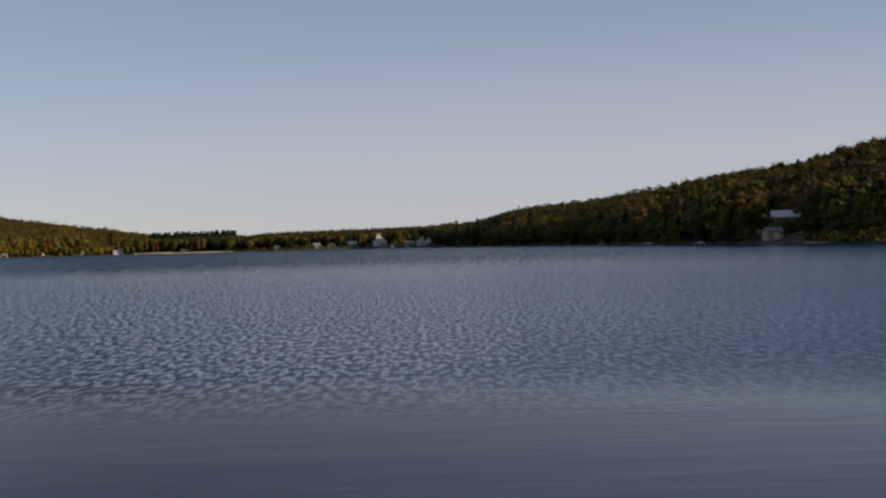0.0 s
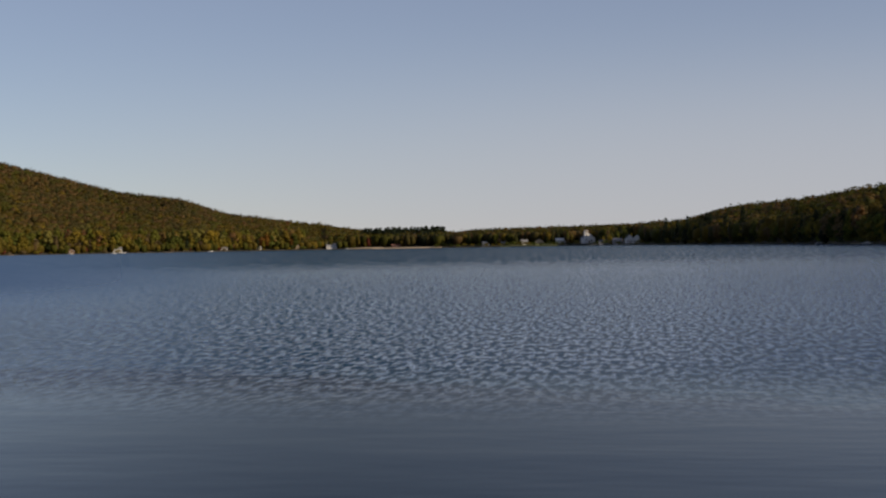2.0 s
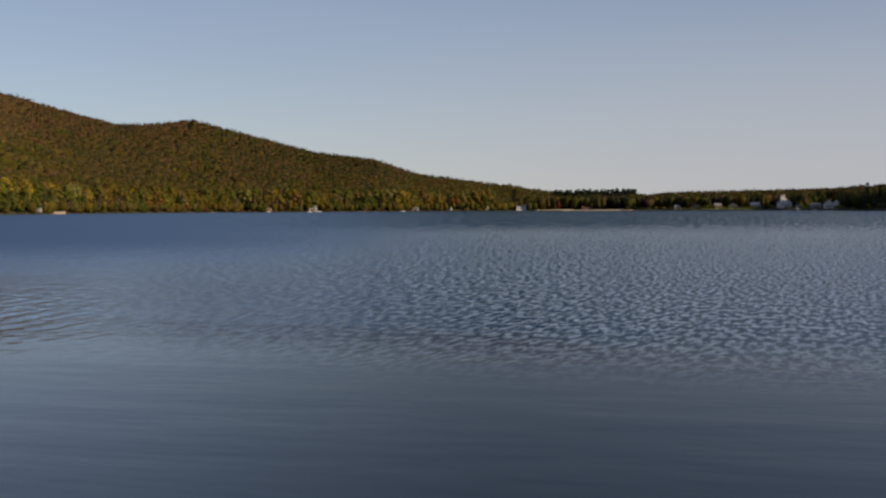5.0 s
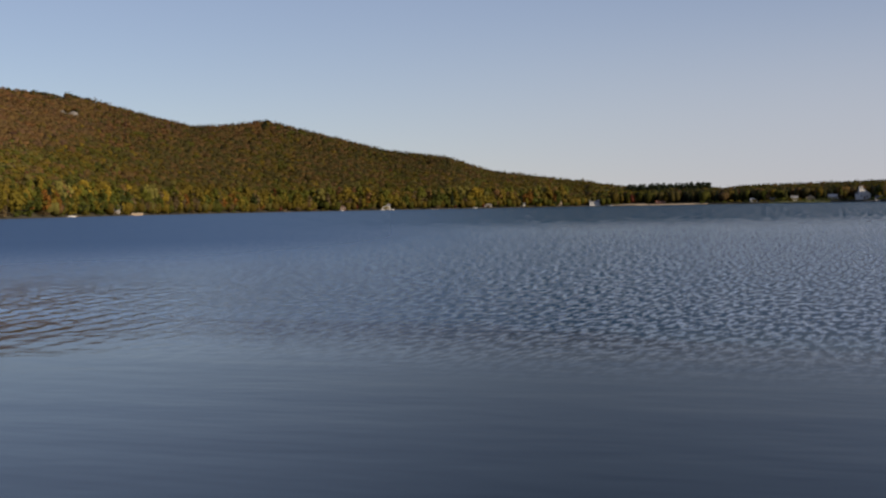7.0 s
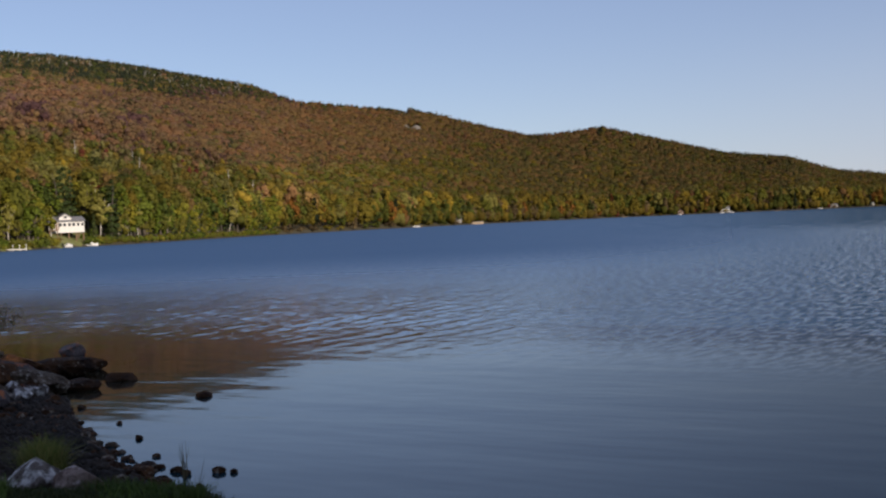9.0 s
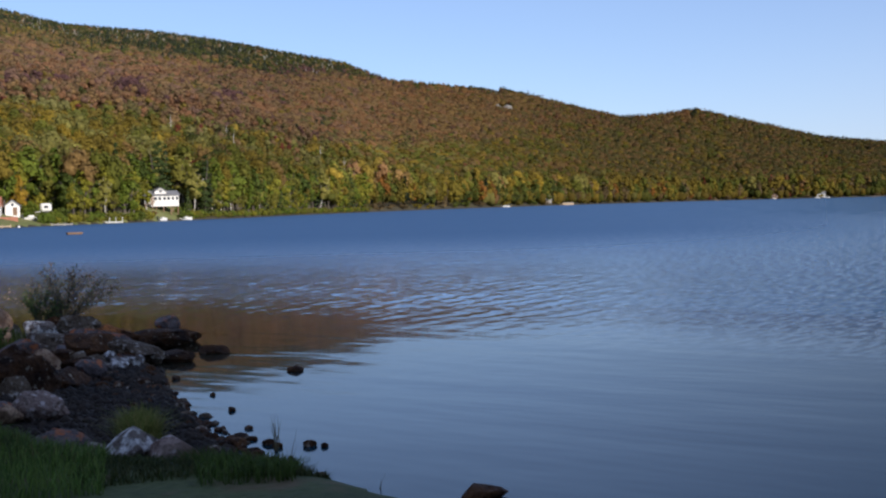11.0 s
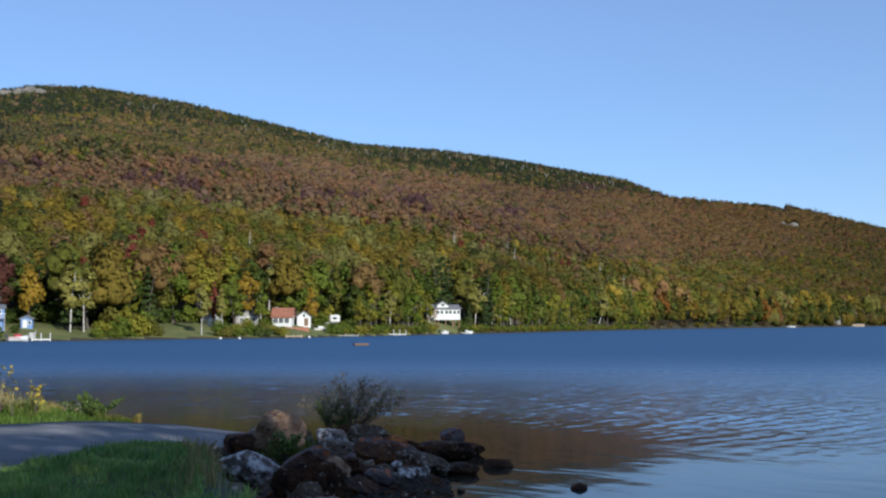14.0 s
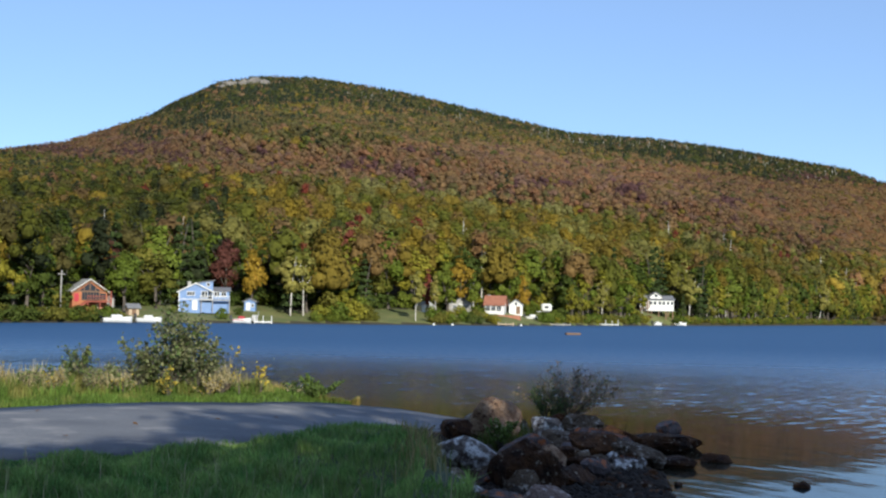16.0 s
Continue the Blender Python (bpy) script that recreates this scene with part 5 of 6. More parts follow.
cottage(stand(56.6, far_d(56.6, 22), 4), 3.0, 3.6, 2.1, 1.1, "y", WHITE, GREY_ROOF, "narrow white gabled boathouse with a dark door", windows=[(0, 2.0, .5, .6)], doors=[(.5, 0, .9, 1.7, BROWN_BOARD)])
cabin = cottage(stand(50.6, far_d(50.6, 17), 14, sink=-1.5), 8.2, 6.0, 2.4, 1.1, "x", WHITE, GREY_ROOF, "white weatherboarded lake cabin with a dormer and porch", windows=[(-2.2, 1.1, .7, .8), (-1.1, 1.1, .7, .8), (.2, 1.1, .7, .8), (1.3, 1.1, .7, .8), (2.5, 1.1, .6, .8), (3.6, 1.1, .6, .8)], doors=[(-3.0, .2, .9, 2.0, BROWN_BOARD)])
part("dormer", gable_walls(3.2, 3.0, 3.4, 1.0, "y"), WHITE, cabin).location = (-.7, -.9, 0)
for bm in roof_slabs(3.2, 3.0, 3.4, 1.0, "y"):
    part("dormer_roof", bm, GREY_ROOF, cabin).location = (-.7, -.9, 0)
window_part(cabin, -.7, 3.2, .8, .7, -2.4)
for x in (-3.9, -2.0, 0, 2.0, 3.9):
    part("stilt", box(x - .14, x + .14, -2.8, -2.52, -2.9, -.58), BROWN_BOARD, cabin)
    part("stilt", box(x - .14, x + .14, 2.2, 2.48, -2.2, -.58), BROWN_BOARD, cabin)
for x in (-5.4, -3.4):
    part("stilt", box(x - .1, x + .1, -4.4, -4.2, -3.2, .0), BROWN_BOARD, cabin)
part("porch_floor", box(-5.6, -3.2, -4.6, -1.0, .0, .18), BROWN_BOARD, cabin)
part("porch_roof", slab([(-5.7, -4.7, 2.35), (-3.1, -4.7, 2.35), (-3.1, -3.1, 2.75), (-5.7, -3.1, 2.75)], .1), GREY_ROOF, cabin)
for x in (-5.5, -4.4, -3.3):
    part("porch_post", box(x - .06, x + .06, -4.55, -4.43, .1, 2.3), WHITE, cabin)


def camper():
    h = thing("camper_trailer", stand(55.28, far_d(55.3, 22), 10), "white rounded camper trailer parked on the grass", "trailer")
    part("body", box(-1.25, 1.25, -1, 1, .55, 2.4, bevel=.35), WHITE, h)
    part("window", box(-.5, .4, -1.03, -.95, 1.3, 1.85, bevel=.02), GLASS, h)
    part("door", box(.55, 1.0, -1.03, -.96, .7, 2.0, bevel=.02), WHITE, h)
    for y in (-.9, .9):
        bm = tube([(0, y - .1, .33), (0, y + .1, .33)], [.33, .33], 16)
        part("wheel", bm, BLACK, h)
    part("drawbar", box(-2.2, -1.2, -.08, .08, .45, .57), STEEL, h)


camper()


def covered_boat(m, length, label, cover, trim, canopy=None, name="boat"):
    """A moored boat: hull with a pointed bow, gunwale, outboard motor, and a cover or a canopy on posts."""
    b = thing(name, m, label, "boat", "boats at the far shore")
    bm = bmesh.new()
    rows = []
    for t in np.linspace(0, 1, 9):
        half = .85 * (1 - max(0, t - .55) ** 2 / .2025 * .96)
        sheer = .55 + .25 * t * t
        rows.append([bm.verts.new((length * (t - .5), s * half * f, z)) for s, f, z in ((-1, 1, sheer), (-1, .8, .05), (-1, .1, -.15), (1, .1, -.15), (1, .8, .05), (1, 1, sheer))])
    for a, c in zip(rows, rows[1:]):
        for k in range(5):
            bm.faces.new((a[k], a[k + 1], c[k + 1], c[k])).smooth = True
        bm.faces.new((a[5], a[0], c[0], c[5]))
    bm.faces.new(rows[0])
    bm.faces.new(list(reversed(rows[-1])))
    bmesh.ops.recalc_face_normals(bm, faces=bm.faces[:])
    part("hull", bm, WHITE, b)
    part("trim", box(-length / 2, length * .1, -.87, .87, .38, .48), trim, b)
    part("cabin_cover", box(-length * .22, length * .16, -.6, .6, .55, .98, bevel=.16), cover, b)
    motor = part("outboard_motor", box(-length / 2 - .42, -length / 2 - .04, -.18, .18, .5, 1.2, bevel=.08), BLACK, b)
    part("shaft", box(-length / 2 - .3, -length / 2 - .16, -.06, .06, -.3, .5), BLACK, motor)
    if canopy:
        part("canopy", box(-length * .32, length * .2, -.85, .85, 1.95, 2.08, bevel=.05), canopy, b)
        for x in (-length * .3, length * .18):
            for y in (-.75, .75):
                part("canopy_post", box(x - .03, x + .03, y - .03, y + .03, .7, 1.95), STEEL, b)
    return b


def jetty(m, length, wide, label, mat, posts=4, rail=False):
    """A plank dock on posts."""
    j = thing("dock", m, label, "dock", "docks at the far shore")
    n = int(length / .22)
    me = None
    for k in range(n):
        x = -length / 2 + (k + .5) * length / n
        if me is None:
            first = part("plank", box(-length / n / 2 + .012, length / n / 2 - .012, -wide / 2, wide / 2, .42, .48), mat, j)
            first.location = (x, 0, 0)
            me = first.data
        else:
            shared("plank", me, j).location = (x, 0, 0)
    for y in (-wide / 2 + .05, wide / 2 - .05):
        part("beam", box(-length / 2, length / 2, y - .05, y + .05, .25, .415), mat, j)
        for k in range(posts):
            x = -length / 2 + .1 + (length - .2) * k / (posts - 1)
            part("post", tube([(x, y, -1.5), (x, y, 1.5 if rail else .75)], [.07, .07], 8), mat, j)
    return j


WATERLINE = 0.0
covered_boat(stand(73.45, far_d(73.5, -2.5), 8, 0.16, size=1.2), 3.9, "white motor boat with slanted struts moored off the willows", WHITE, WHITE, name="motor_boat")
covered_boat(stand(72.15, far_d(72.1, -2.0), -6, 0.16, size=1.15), 3.5, "white motor boat moored below the lawn", WHITE, WHITE, name="motor_boat")
covered_boat(stand(68.3, far_d(68.3, -2.2), 5, 0.16, size=1.15), 2.9, "white and red motor boat tied to the dock", BOAT_RED, BOAT_RED, name="motor_boat")
jetty(stand(67.4, far_d(67.4, -1.6), 0, -.05), 3.2, 1.2, "short white dock with posts below the lawn", WHITE, 3, True)
steps = thing("garden_stair", stand(67.75, far_d(67.75, 5.5), 0), "pale concrete stair leading down the lawn to the dock", "stair")
for k in range(9):
    part("step", box(-.55, .55, -4.2 + k * .8, -3.4 + k * .8, -1.1 + k * .11, -.40 + k * .13), CONCRETE, steps)
part("handrail", tube([(.6, -4, .55), (.6, 3, 1.45)], [.04, .04], 6), WHITE, steps)
jetty(stand(52.6, far_d(52.6, -1.8), 0, -.05), 4.6, 1.4, "white dock with tall posts", WHITE, 4, True)
jetty(stand(54.8, far_d(54.8, -1.4), 0, -.1), 6.0, 1.1, "low grey dock along the bank", GREY_BOARD, 5)
jetty(stand(57.0, far_d(57.0, -1.6), 0, .0), 3.3, 1.8, "tan plank dock below the cottages", TAN, 3)
deck = thing("terrace", stand(56.95, far_d(57.0, 17), 0), "low terracotta terrace before the cottages", "terrace")
part("paving", box(-2.9, 2.9, -1.2, 1.2, -.9, .25, bevel=.03), TERRACOTTA, deck)
covered_boat(stand(55.85, far_d(55.9, 12), 14, None), 3.4, "white covered boat hauled out on the grass", WHITE, GREY_BOARD, name="rowing_boat")
covered_boat(stand(49.6, far_d(49.6, -1.2), 0, .1), 3.4, "white boat drawn up on the bank", WHITE, WHITE, name="rowing_boat")
covered_boat(stand(50.55, far_d(50.6, -.8), 30, .1), 2.6, "white dinghy at the cabin's landing", WHITE, WHITE, name="rowing_boat")


def kayak(az, back, mat, label):
    k = thing("kayak", stand(az, far_d(az, back), 5), label, "kayak")
    bm = tube([(-1.6, 0, .3), (-1.0, 0, .22), (0, 0, .2), (1.0, 0, .22), (1.6, 0, .3)], [.03, .2, .3, .2, .03], 10)
    part("hull", bm, mat, k)
    part("seat_opening", box(-.35, .35, -.16, .16, .42, .51, bevel=.04), BLACK, k)


kayak(74.1, 3.5, GREEN_PAINT, "green kayak lying on the bank")


def swim_raft():
    r = thing("swim_raft", stand(54.15, 163, 8, -.06), "brown wooden swimming raft afloat on the lake", "raft")
    for k in range(9):
        part("plank", box(-.85, .85, -1.0 + k * .222, -.8 + k * .222, .26, .32), BROWN_BOARD, r)
    for y in (-.8, .8):
        part("float", tube([(-.8, y, .08), (.8, y, .08)], [.2, .2], 10), BLACK, r)
    part("rim", box(-.87, .87, -1.06, -1.01, .1, .33), BROWN_BOARD, r)


swim_raft()


def pole(az, back, h):
    p = thing("utility_pole", stand(az, far_d(az, back), 0), "pale wooden utility pole standing by the wood", "pole")
    part("shaft", tube([(0, 0, -.5), (0, 0, h * .5), (.05, 0, h)], [.16, .14, .11], 9), GREY_BOARD, p)
    part("crossarm", box(-.6, .6, -.06, .06, h - .7, h - .55), GREY_BOARD, p)


pole(75.75, 17, 6.8)
for az_, back, h in ((76.3, 8, 1.4), (75.0, 7, 1.4), (74.8, 7, 1.3)):
    p = thing("fence_post", stand(az_, far_d(az_, back)), "pale wooden post on the bank", "post")
    part("shaft", tube([(0, 0, -.4), (0, 0, h)], [.07, .06], 7), WHITE, p)
for az_ in (60.1, 59.3, 56.35):
    buoy = thing("buoy", stand(az_, far_d(az_, -4), 0, 0.0), "small white mooring buoy on the water", "buoy")
    part("float", tube([(0, 0, -.15), (0, 0, .0), (0, 0, .25), (0, 0, .42)], [.1, .26, .26, .05], 10), WHITE, buoy)

# ---- the far end of the lake and the shaded side ----
VILLAGE = [(5.45, 25, 8, 2.8, 2.4, "x"), (4.8, 30, 9, 3.0, 2.6, "y"), (3.9, 40, 11, 3.2, 2.4, "x"), (1.45, 18, 9, 3.0, 2.2, "x"), (.95, 22, 8, 4.2, 4.0, "y"), (.62, 20, 9, 3.8, 3.8, "y"),
           (6.3, 20, 7, 2.5, 2, "x"), (2.1, 14, 7, 2.4, 2, "x"), (15.3, 14, 9, 4, 3, "y"), (16.9, 18, 8, 3, 2.5, "x"), (18.35, 12, 9, 3, 2.5, "y"), (20.0, 12, 8, 3, 2.2, "x"), (22.75, 10, 9, 3, 2.5, "x"), (24.6, 9, 6, 2.5, 2, "y"),
           (7.1, 16, 8, 2.6, 2, "x")]
for k, (a, back, w, wall, roof, way) in enumerate(VILLAGE):
    cottage(stand(a, far_d(a, back), RNG.uniform(-15, 15)), w, 7, wall, roof, way, [WHITE, TAN, WHITE, GREY_BOARD, WHITE, WHITE, BROWN_BOARD][k % 7], [GREY_ROOF, DARK_ROOF, TIN_ROOF][k % 3],
            ["white village house with a grey roof near the water", "small lakeside cottage among trees", "pale cottage at the lake's edge"][k % 3], windows=[(-w * .25, 1.0, 1.2, 1.2), (w * .25, 1.0, 1.2, 1.2)], doors=[(0, 0, 1.0, 2.0, BROWN_BOARD)])


def church():
    c = cottage(stand(2.72, far_d(2.7, 30), 14), 13, 15, 5.6, 5.2, "y", WHITE, GREY_ROOF, "white wooden village church with a square tower", windows=[(-2.8, 1.2, 1.0, 2.6), (2.8, 1.2, 1.0, 2.6)], doors=[(0, 0, 1.6, 2.6, BROWN_BOARD)], name="church", cat="church")
    tower = part("tower", box(-5.9, -2.1, -9.6, -5.8, -.5, 12.4), WHITE, c)
    part("belfry_roof", slab([(-6.1, -9.8, 12.6), (-1.9, -9.8, 12.6), (-1.9, -5.6, 12.6), (-6.1, -5.6, 12.6)], .25), GREY_ROOF, c)
    for x in (-5.7, -4.0, -2.3):
        part("pinnacle", box(x - .3, x + .3, -9.5, -8.9, 12.6, 14.2, bevel=.1), WHITE, c)
    for z in (3.0, 7.0, 10.0):
        window_part(c, -4.0, z, 1.0, 1.7, -9.6)


church()
cottage(stand(13.72, far_d(13.7, 9), 0), 14, 8, 3.8, 2.4, "x", WHITE, GREY_ROOF, "long white beach house at the end of the lake", windows=[(-4.5, 1.1, 1.4, 1.3), (-1.5, 1.1, 1.4, 1.3), (1.5, 1.1, 1.4, 1.3), (4.5, 1.1, 1.4, 1.3)], doors=[(6, 0, 1.1, 2.1, BROWN_BOARD)])
cottage(stand(13.9, far_d(13.9, 22), 0), 6, 6, 5.0, 2.5, "y", WHITE, GREY_ROOF, "tall white gabled house behind the beach", windows=[(0, 3.4, 1.2, 1.3)])
cottage(stand(10.95, far_d(10.95, 17), 0), 12, 5, 2.0, 1.2, "x", plain("brick_red_boards", (0.2, 0.085, 0.06), 0.8), TERRACOTTA, "long low red-brown beach pavilion", windows=[(-4, .8, 1.6, .9), (0, .8, 1.6, .9), (4, .8, 1.6, .9)])
boathouse = cottage(stand(-13.95, far_d(-13.95, 5), 25, sink=-.9), 4.9, 4.0, 2.2, 1.1, "x", TAN, GREY_ROOF, "tan boathouse with a grey roof on the shaded shore", doors=[(.3, 0, 1.9, 2.0, WHITE)], name="boathouse", cat="boathouse")
part("foundation", box(-2.5, 2.5, -2.05, 2.05, -3.0, -.58), BROWN_BOARD, boathouse)
upper = cottage(stand(-14.5, far_d(-14.5, 44), 4, sink=-2.6), 8.8, 7, 2.2, 2.0, "x", BROWN_BOARD, TIN_ROOF, "house with a pale metal roof up in the shaded wood", windows=[(-2.8, .7, 1.1, 1.1), (-1, .7, 1.1, 1.1), (1.2, .7, 1.1, 1.1), (2.8, .7, 1.1, 1.1)])
part("foundation", box(-4.45, 4.45, -3.55, 3.55, -5.0, -.58), BROWN_BOARD, upper)
jetty(stand(-15.9, far_d(-15.9, -3), 0, 0), 8.0, 1.6, "weathered dock on the shaded shore", TAN, 5)
jetty(stand(-14.2, far_d(-14.2, -3), 0, 0), 6.0, 1.6, "weathered dock below the boathouse", GREY_BOARD, 4)
for a in (-11.0, -8.8, -6.9, 24.65, 22.9, 22.5, 35.95, 18.9, 13.1, 2.1, 1.5):
    covered_boat(stand(a, far_d(a, -4), RNG.uniform(-20, 20), .12), RNG.uniform(4.5, 6), "white boat moored off the far bank", WHITE, GREY_BOARD, name="motor_boat")
for a, length in ((35.9, 7), (33.5, 16), (27.0, 6), (20.6, 8), (-8.4, 6)):
    jetty(stand(a, far_d(a, -3.5), 0, 0), length, 1.8, "pale plank dock at the foot of the wood", TAN, 5)
cottage(stand(34.25, far_d(34.2, 14), 10), 9, 8, 4.5, 3.2, "y", GREY_BOARD, GREY_ROOF, "grey gabled house half hidden by shore trees", windows=[(0, 3.2, 1.2, 1.2)])
wall_ = thing("retaining_wall", stand(33.45, far_d(33.4, 2), 0), "pale stone retaining wall at the waterside", "wall")
part("coping", box(-8, 8, -.5, .5, 1.0, 1.25, bevel=.05), CONCRETE, wall_)
part("face", box(-7.9, 7.9, -.4, .4, -1, 1.0), TAN, wall_)


def join_far_trees():
    """All the trees too distant to tell apart, as one wood."""
    rgb = {"green": "green", "dark_green": "deep", "yellow_green": "yellow", "birch": "yellow", "orange": "orange", "red": "red", "brown": "brown", "conifer": "fir", "olive": "olive"}
    vs, fs, ts, count = [], [], [], 0
    rng = np.random.default_rng(23)
    for az_, d, h, kind, colour, wide in FAR_TREES:
        n = 120 if kind == "shrub" else 340 if d < 1000 else 200
        c, nrm = crown_points(kind, n, rng)
        v, f = cards(c, nrm, (0.13 if kind == "shrub" else 0.068 if d < 1000 else 0.085) * rng.uniform(0.8, 1.5, n), rng, 3)
        p = spot(az_, d, None, 0.2)
        v = v * np.array([h * wide, h * wide, h]) + np.array(p)
        vs.append(v)
        fs.append(f + count)
        count += len(v)
        ts.append(np.tile(np.array(TINT[rgb[colour]]) * rng.uniform(0.85, 1.15), (len(v), 1)))
    me = polygons("shore_trees", np.concatenate(vs), np.concatenate(fs), [TINTED], tints=np.concatenate(ts))
    tagged(new("shore_trees", me), "distant trees and shrubs along the far shore", "trees", kind="stuff")


join_far_trees()


# ---- bare ledges on the mountain ----
def boulder_mesh(seed, sx, sy, sz, lumps=0.22, cuts=6, level=3, square=0.0):
    """A stone: a ball beaten out of round, with a few broken flat faces."""
    rng = np.random.default_rng(seed)
    bm = bmesh.new()
    bmesh.ops.create_icosphere(bm, subdivisions=level, radius=1)
    shift = Vector(rng.uniform(-50, 50, 3))
    planes = [(Vector(unit_vectors(1, rng)[0]), rng.uniform(0.56, 0.86)) for _ in range(cuts)]
    for v in bm.verts:
        p = v.co * (1 - square + square * 0.85 / max(abs(v.co.x), abs(v.co.y), abs(v.co.z)))
        p *= 1 + lumps * noise.noise(p * 1.3 + shift) + lumps * .4 * noise.noise(p * 3.1 + shift) + lumps * .28 * noise.noise(p * 7 + shift) + lumps * .2 * noise.noise(p * 15 + shift)
        for nrm, off in planes:
            over = p.dot(nrm) - off
            if over > 0:
                p -= nrm * over * 0.97
        v.co = Vector((p.x * sx / 2, p.y * sy / 2, p.z * sz / 2))
    for fc in bm.faces:
        fc.smooth = level == 3
    for k, size in enumerate((sx, sy, sz)):
        lo, hi = min(v.co[k] for v in bm.verts), max(v.co[k] for v in bm.verts)
        for v in bm.verts:
            v.co[k] = (v.co[k] - (0 if k == 2 else (lo + hi) / 2) - (lo if k == 2 else 0)) * size / (hi - lo)
    return bm


def ledge(az_, d, w, h, seed, lift=0.0):
    bm = boulder_mesh(seed, w, w * .6, h, .3, 9)
    me = bpy.data.meshes.new("ledge")
    bm.to_mesh(me)
    bm.free()
    me.materials.append(LEDGE)
    ob = new("rock_ledge", me)
    ob.matrix_basis = stand(az_, d, 0, None, h * .35 - lift)
    tagged(ob, "bare pale rock ledge showing between the firs", "rock", "ledges on the mountain")


for k, (a, d, w, h) in enumerate([(69.0, 1388, 20, 10), (68.5, 1384, 18, 11), (68.0, 1380, 18, 13), (67.6, 1376, 14, 9), (69.4, 1384, 10, 7), (67.1, 1340, 8, 7), (35.8, 1480, 13, 14), (36.2, 1474, 9, 11), (65.4, 1400, 8, 7), (50.6, 1400, 9, 8)]):
    ledge(a, d, w, h, 100 + k)


# ---- our own shore: stones ----
def stone(az_, d, w, h, mat, label, dp=None, turn=0.0, tilt=0.0, sink=0.12, z=None, seed=None, level=4, cuts=16, lumps=.36, square=0.0):
    seed = seed if seed is not None else int(RNG.integers(1e6))
    bm = boulder_mesh(seed, w, dp or w * .8, h, lumps, cuts, level, square)
    me = bpy.data.meshes.new("boulder")
    bm.to_mesh(me)
    bm.free()
    me.materials.append(mat)
    ob = new("boulder", me)
    base = Matrix.Translation(spot(az_, d, z, sink * h if z is None else 0))
    ob.matrix_basis = base @ Matrix.Rotation(radians(az_ + turn), 4, 'Z') @ Matrix.Rotation(radians(tilt), 4, 'Y')
    tagged(ob, label, "boulder", "boulders by the ramp")
    return ob


DRY = "weathered granite boulder beside the boat ramp"
WET = "dark wet boulder at the water's edge"
stone(57.5, 24.0, .92, .82, RED_ROCK, "blocky tan and red boulder atop the rock pile", .85, 10, 5, .05, seed=2, z=0.13, cuts=9, lumps=.26, square=.62)
stone(56.0, 18.9, 1.10, .78, DARK_ROCK, "large rounded dark boulder with pale lichen spots", .95, 20, 0, .1, seed=5, z=-0.06)
stone(58.65, 19.6, 1.14, .54, LICHEN_ROCK, "grey boulder splashed with white lichen", .7, -8, 20, .1, seed=8, z=0.11)
stone(59.3, 18.2, .75, .34, GRANITE, DRY, .6, 5, 10, .1, seed=9, z=0.03)
stone(58.3, 17.3, .72, .30, LICHEN_ROCK, "broken grey slab streaked with lichen", .5, 15, 16, .1, seed=10, z=-0.03)
stone(55.2, 16.4, .66, .42, PINK_ROCK, "brownish-grey speckled angular boulder among wet stones", .5, 0, 0, .1, seed=11, z=-0.02)
stone(56.35, 21.9, .78, .56, BLUE_ROCK, "slate-blue boulder with rusty edges", .7, 12, 5, .1, seed=12, z=-0.03)
stone(55.15, 20.8, .50, .40, RED_ROCK, "rust-red stone wedged between boulders", .45, 0, 0, .1, seed=13, z=0.04)
stone(55.35, 24.3, .75, .50, LICHEN_ROCK, "mottled pale grey boulder in the rock pile", .6, 22, 20, .1, seed=14, z=0.10)
stone(53.8, 25.6, .82, .44, GRANITE, "pale grey flat-topped boulder in the rock pile", .7, 0, 0, .1, seed=15, z=0.13)
stone(54.5, 23.6, .95, .40, GRANITE, DRY, .6, -10, 4, .1, seed=16, z=0.00)
stone(53.0, 23.3, 1.30, .50, BLUE_ROCK, "long slate-grey slab in the rock pile", .7, -14, 6, .1, seed=17, z=-0.03)
stone(53.3, 22.0, .80, .58, DARK_ROCK, WET, .7, 0, 0, .1, seed=18, z=-0.04)
stone(51.75, 22.0, 1.02, .46, GRANITE, "wedge-shaped grey slab pointing into the lake", .75, -12, 10, .1, seed=19, z=-0.06, cuts=10)
stone(52.3, 24.6, 1.0, .42, DARK_ROCK, WET, .8, 0, 0, .1, seed=20, z=0.04)
stone(50.9, 24.6, 1.35, .40, DARK_ROCK, "long low dark rock at the point", .8, -5, 3, .1, seed=21, z=-0.06)
stone(49.7, 25.3, .75, .30, DARK_ROCK, WET, .6, 0, 0, .1, seed=22, z=-0.05)
stone(50.25, 25.6, .48, .40, BLUE_ROCK, "dark blue-black round stone on the point", .5, 0, 0, .1, seed=23, z=0.09, cuts=3, lumps=.12)
stone(50.0, 22.3, .72, .24, DARK_ROCK, "flat dark rock just above the water", .5, 0, 0, .1, seed=24, z=-0.06)
stone(48.35, 23.3, .54, .20, DARK_ROCK, "flat dark rock lying alone in the water", .4, 0, 0, .1, seed=25, z=-0.06)
stone(45.0, 20.3, .26, .12, DARK_ROCK, "small brown rock showing above the water", .2, 0, 0, .1, seed=26, z=-0.03, level=2)
stone(54.6, 27.2, .9, .5, DARK_ROCK, WET, .7, 0, 0, .1, seed=27, z=-0.03)
stone(56.7, 26.3, .7, .45, GRANITE, DRY, .6, 0, 0, .1, seed=28, z=-0.03)
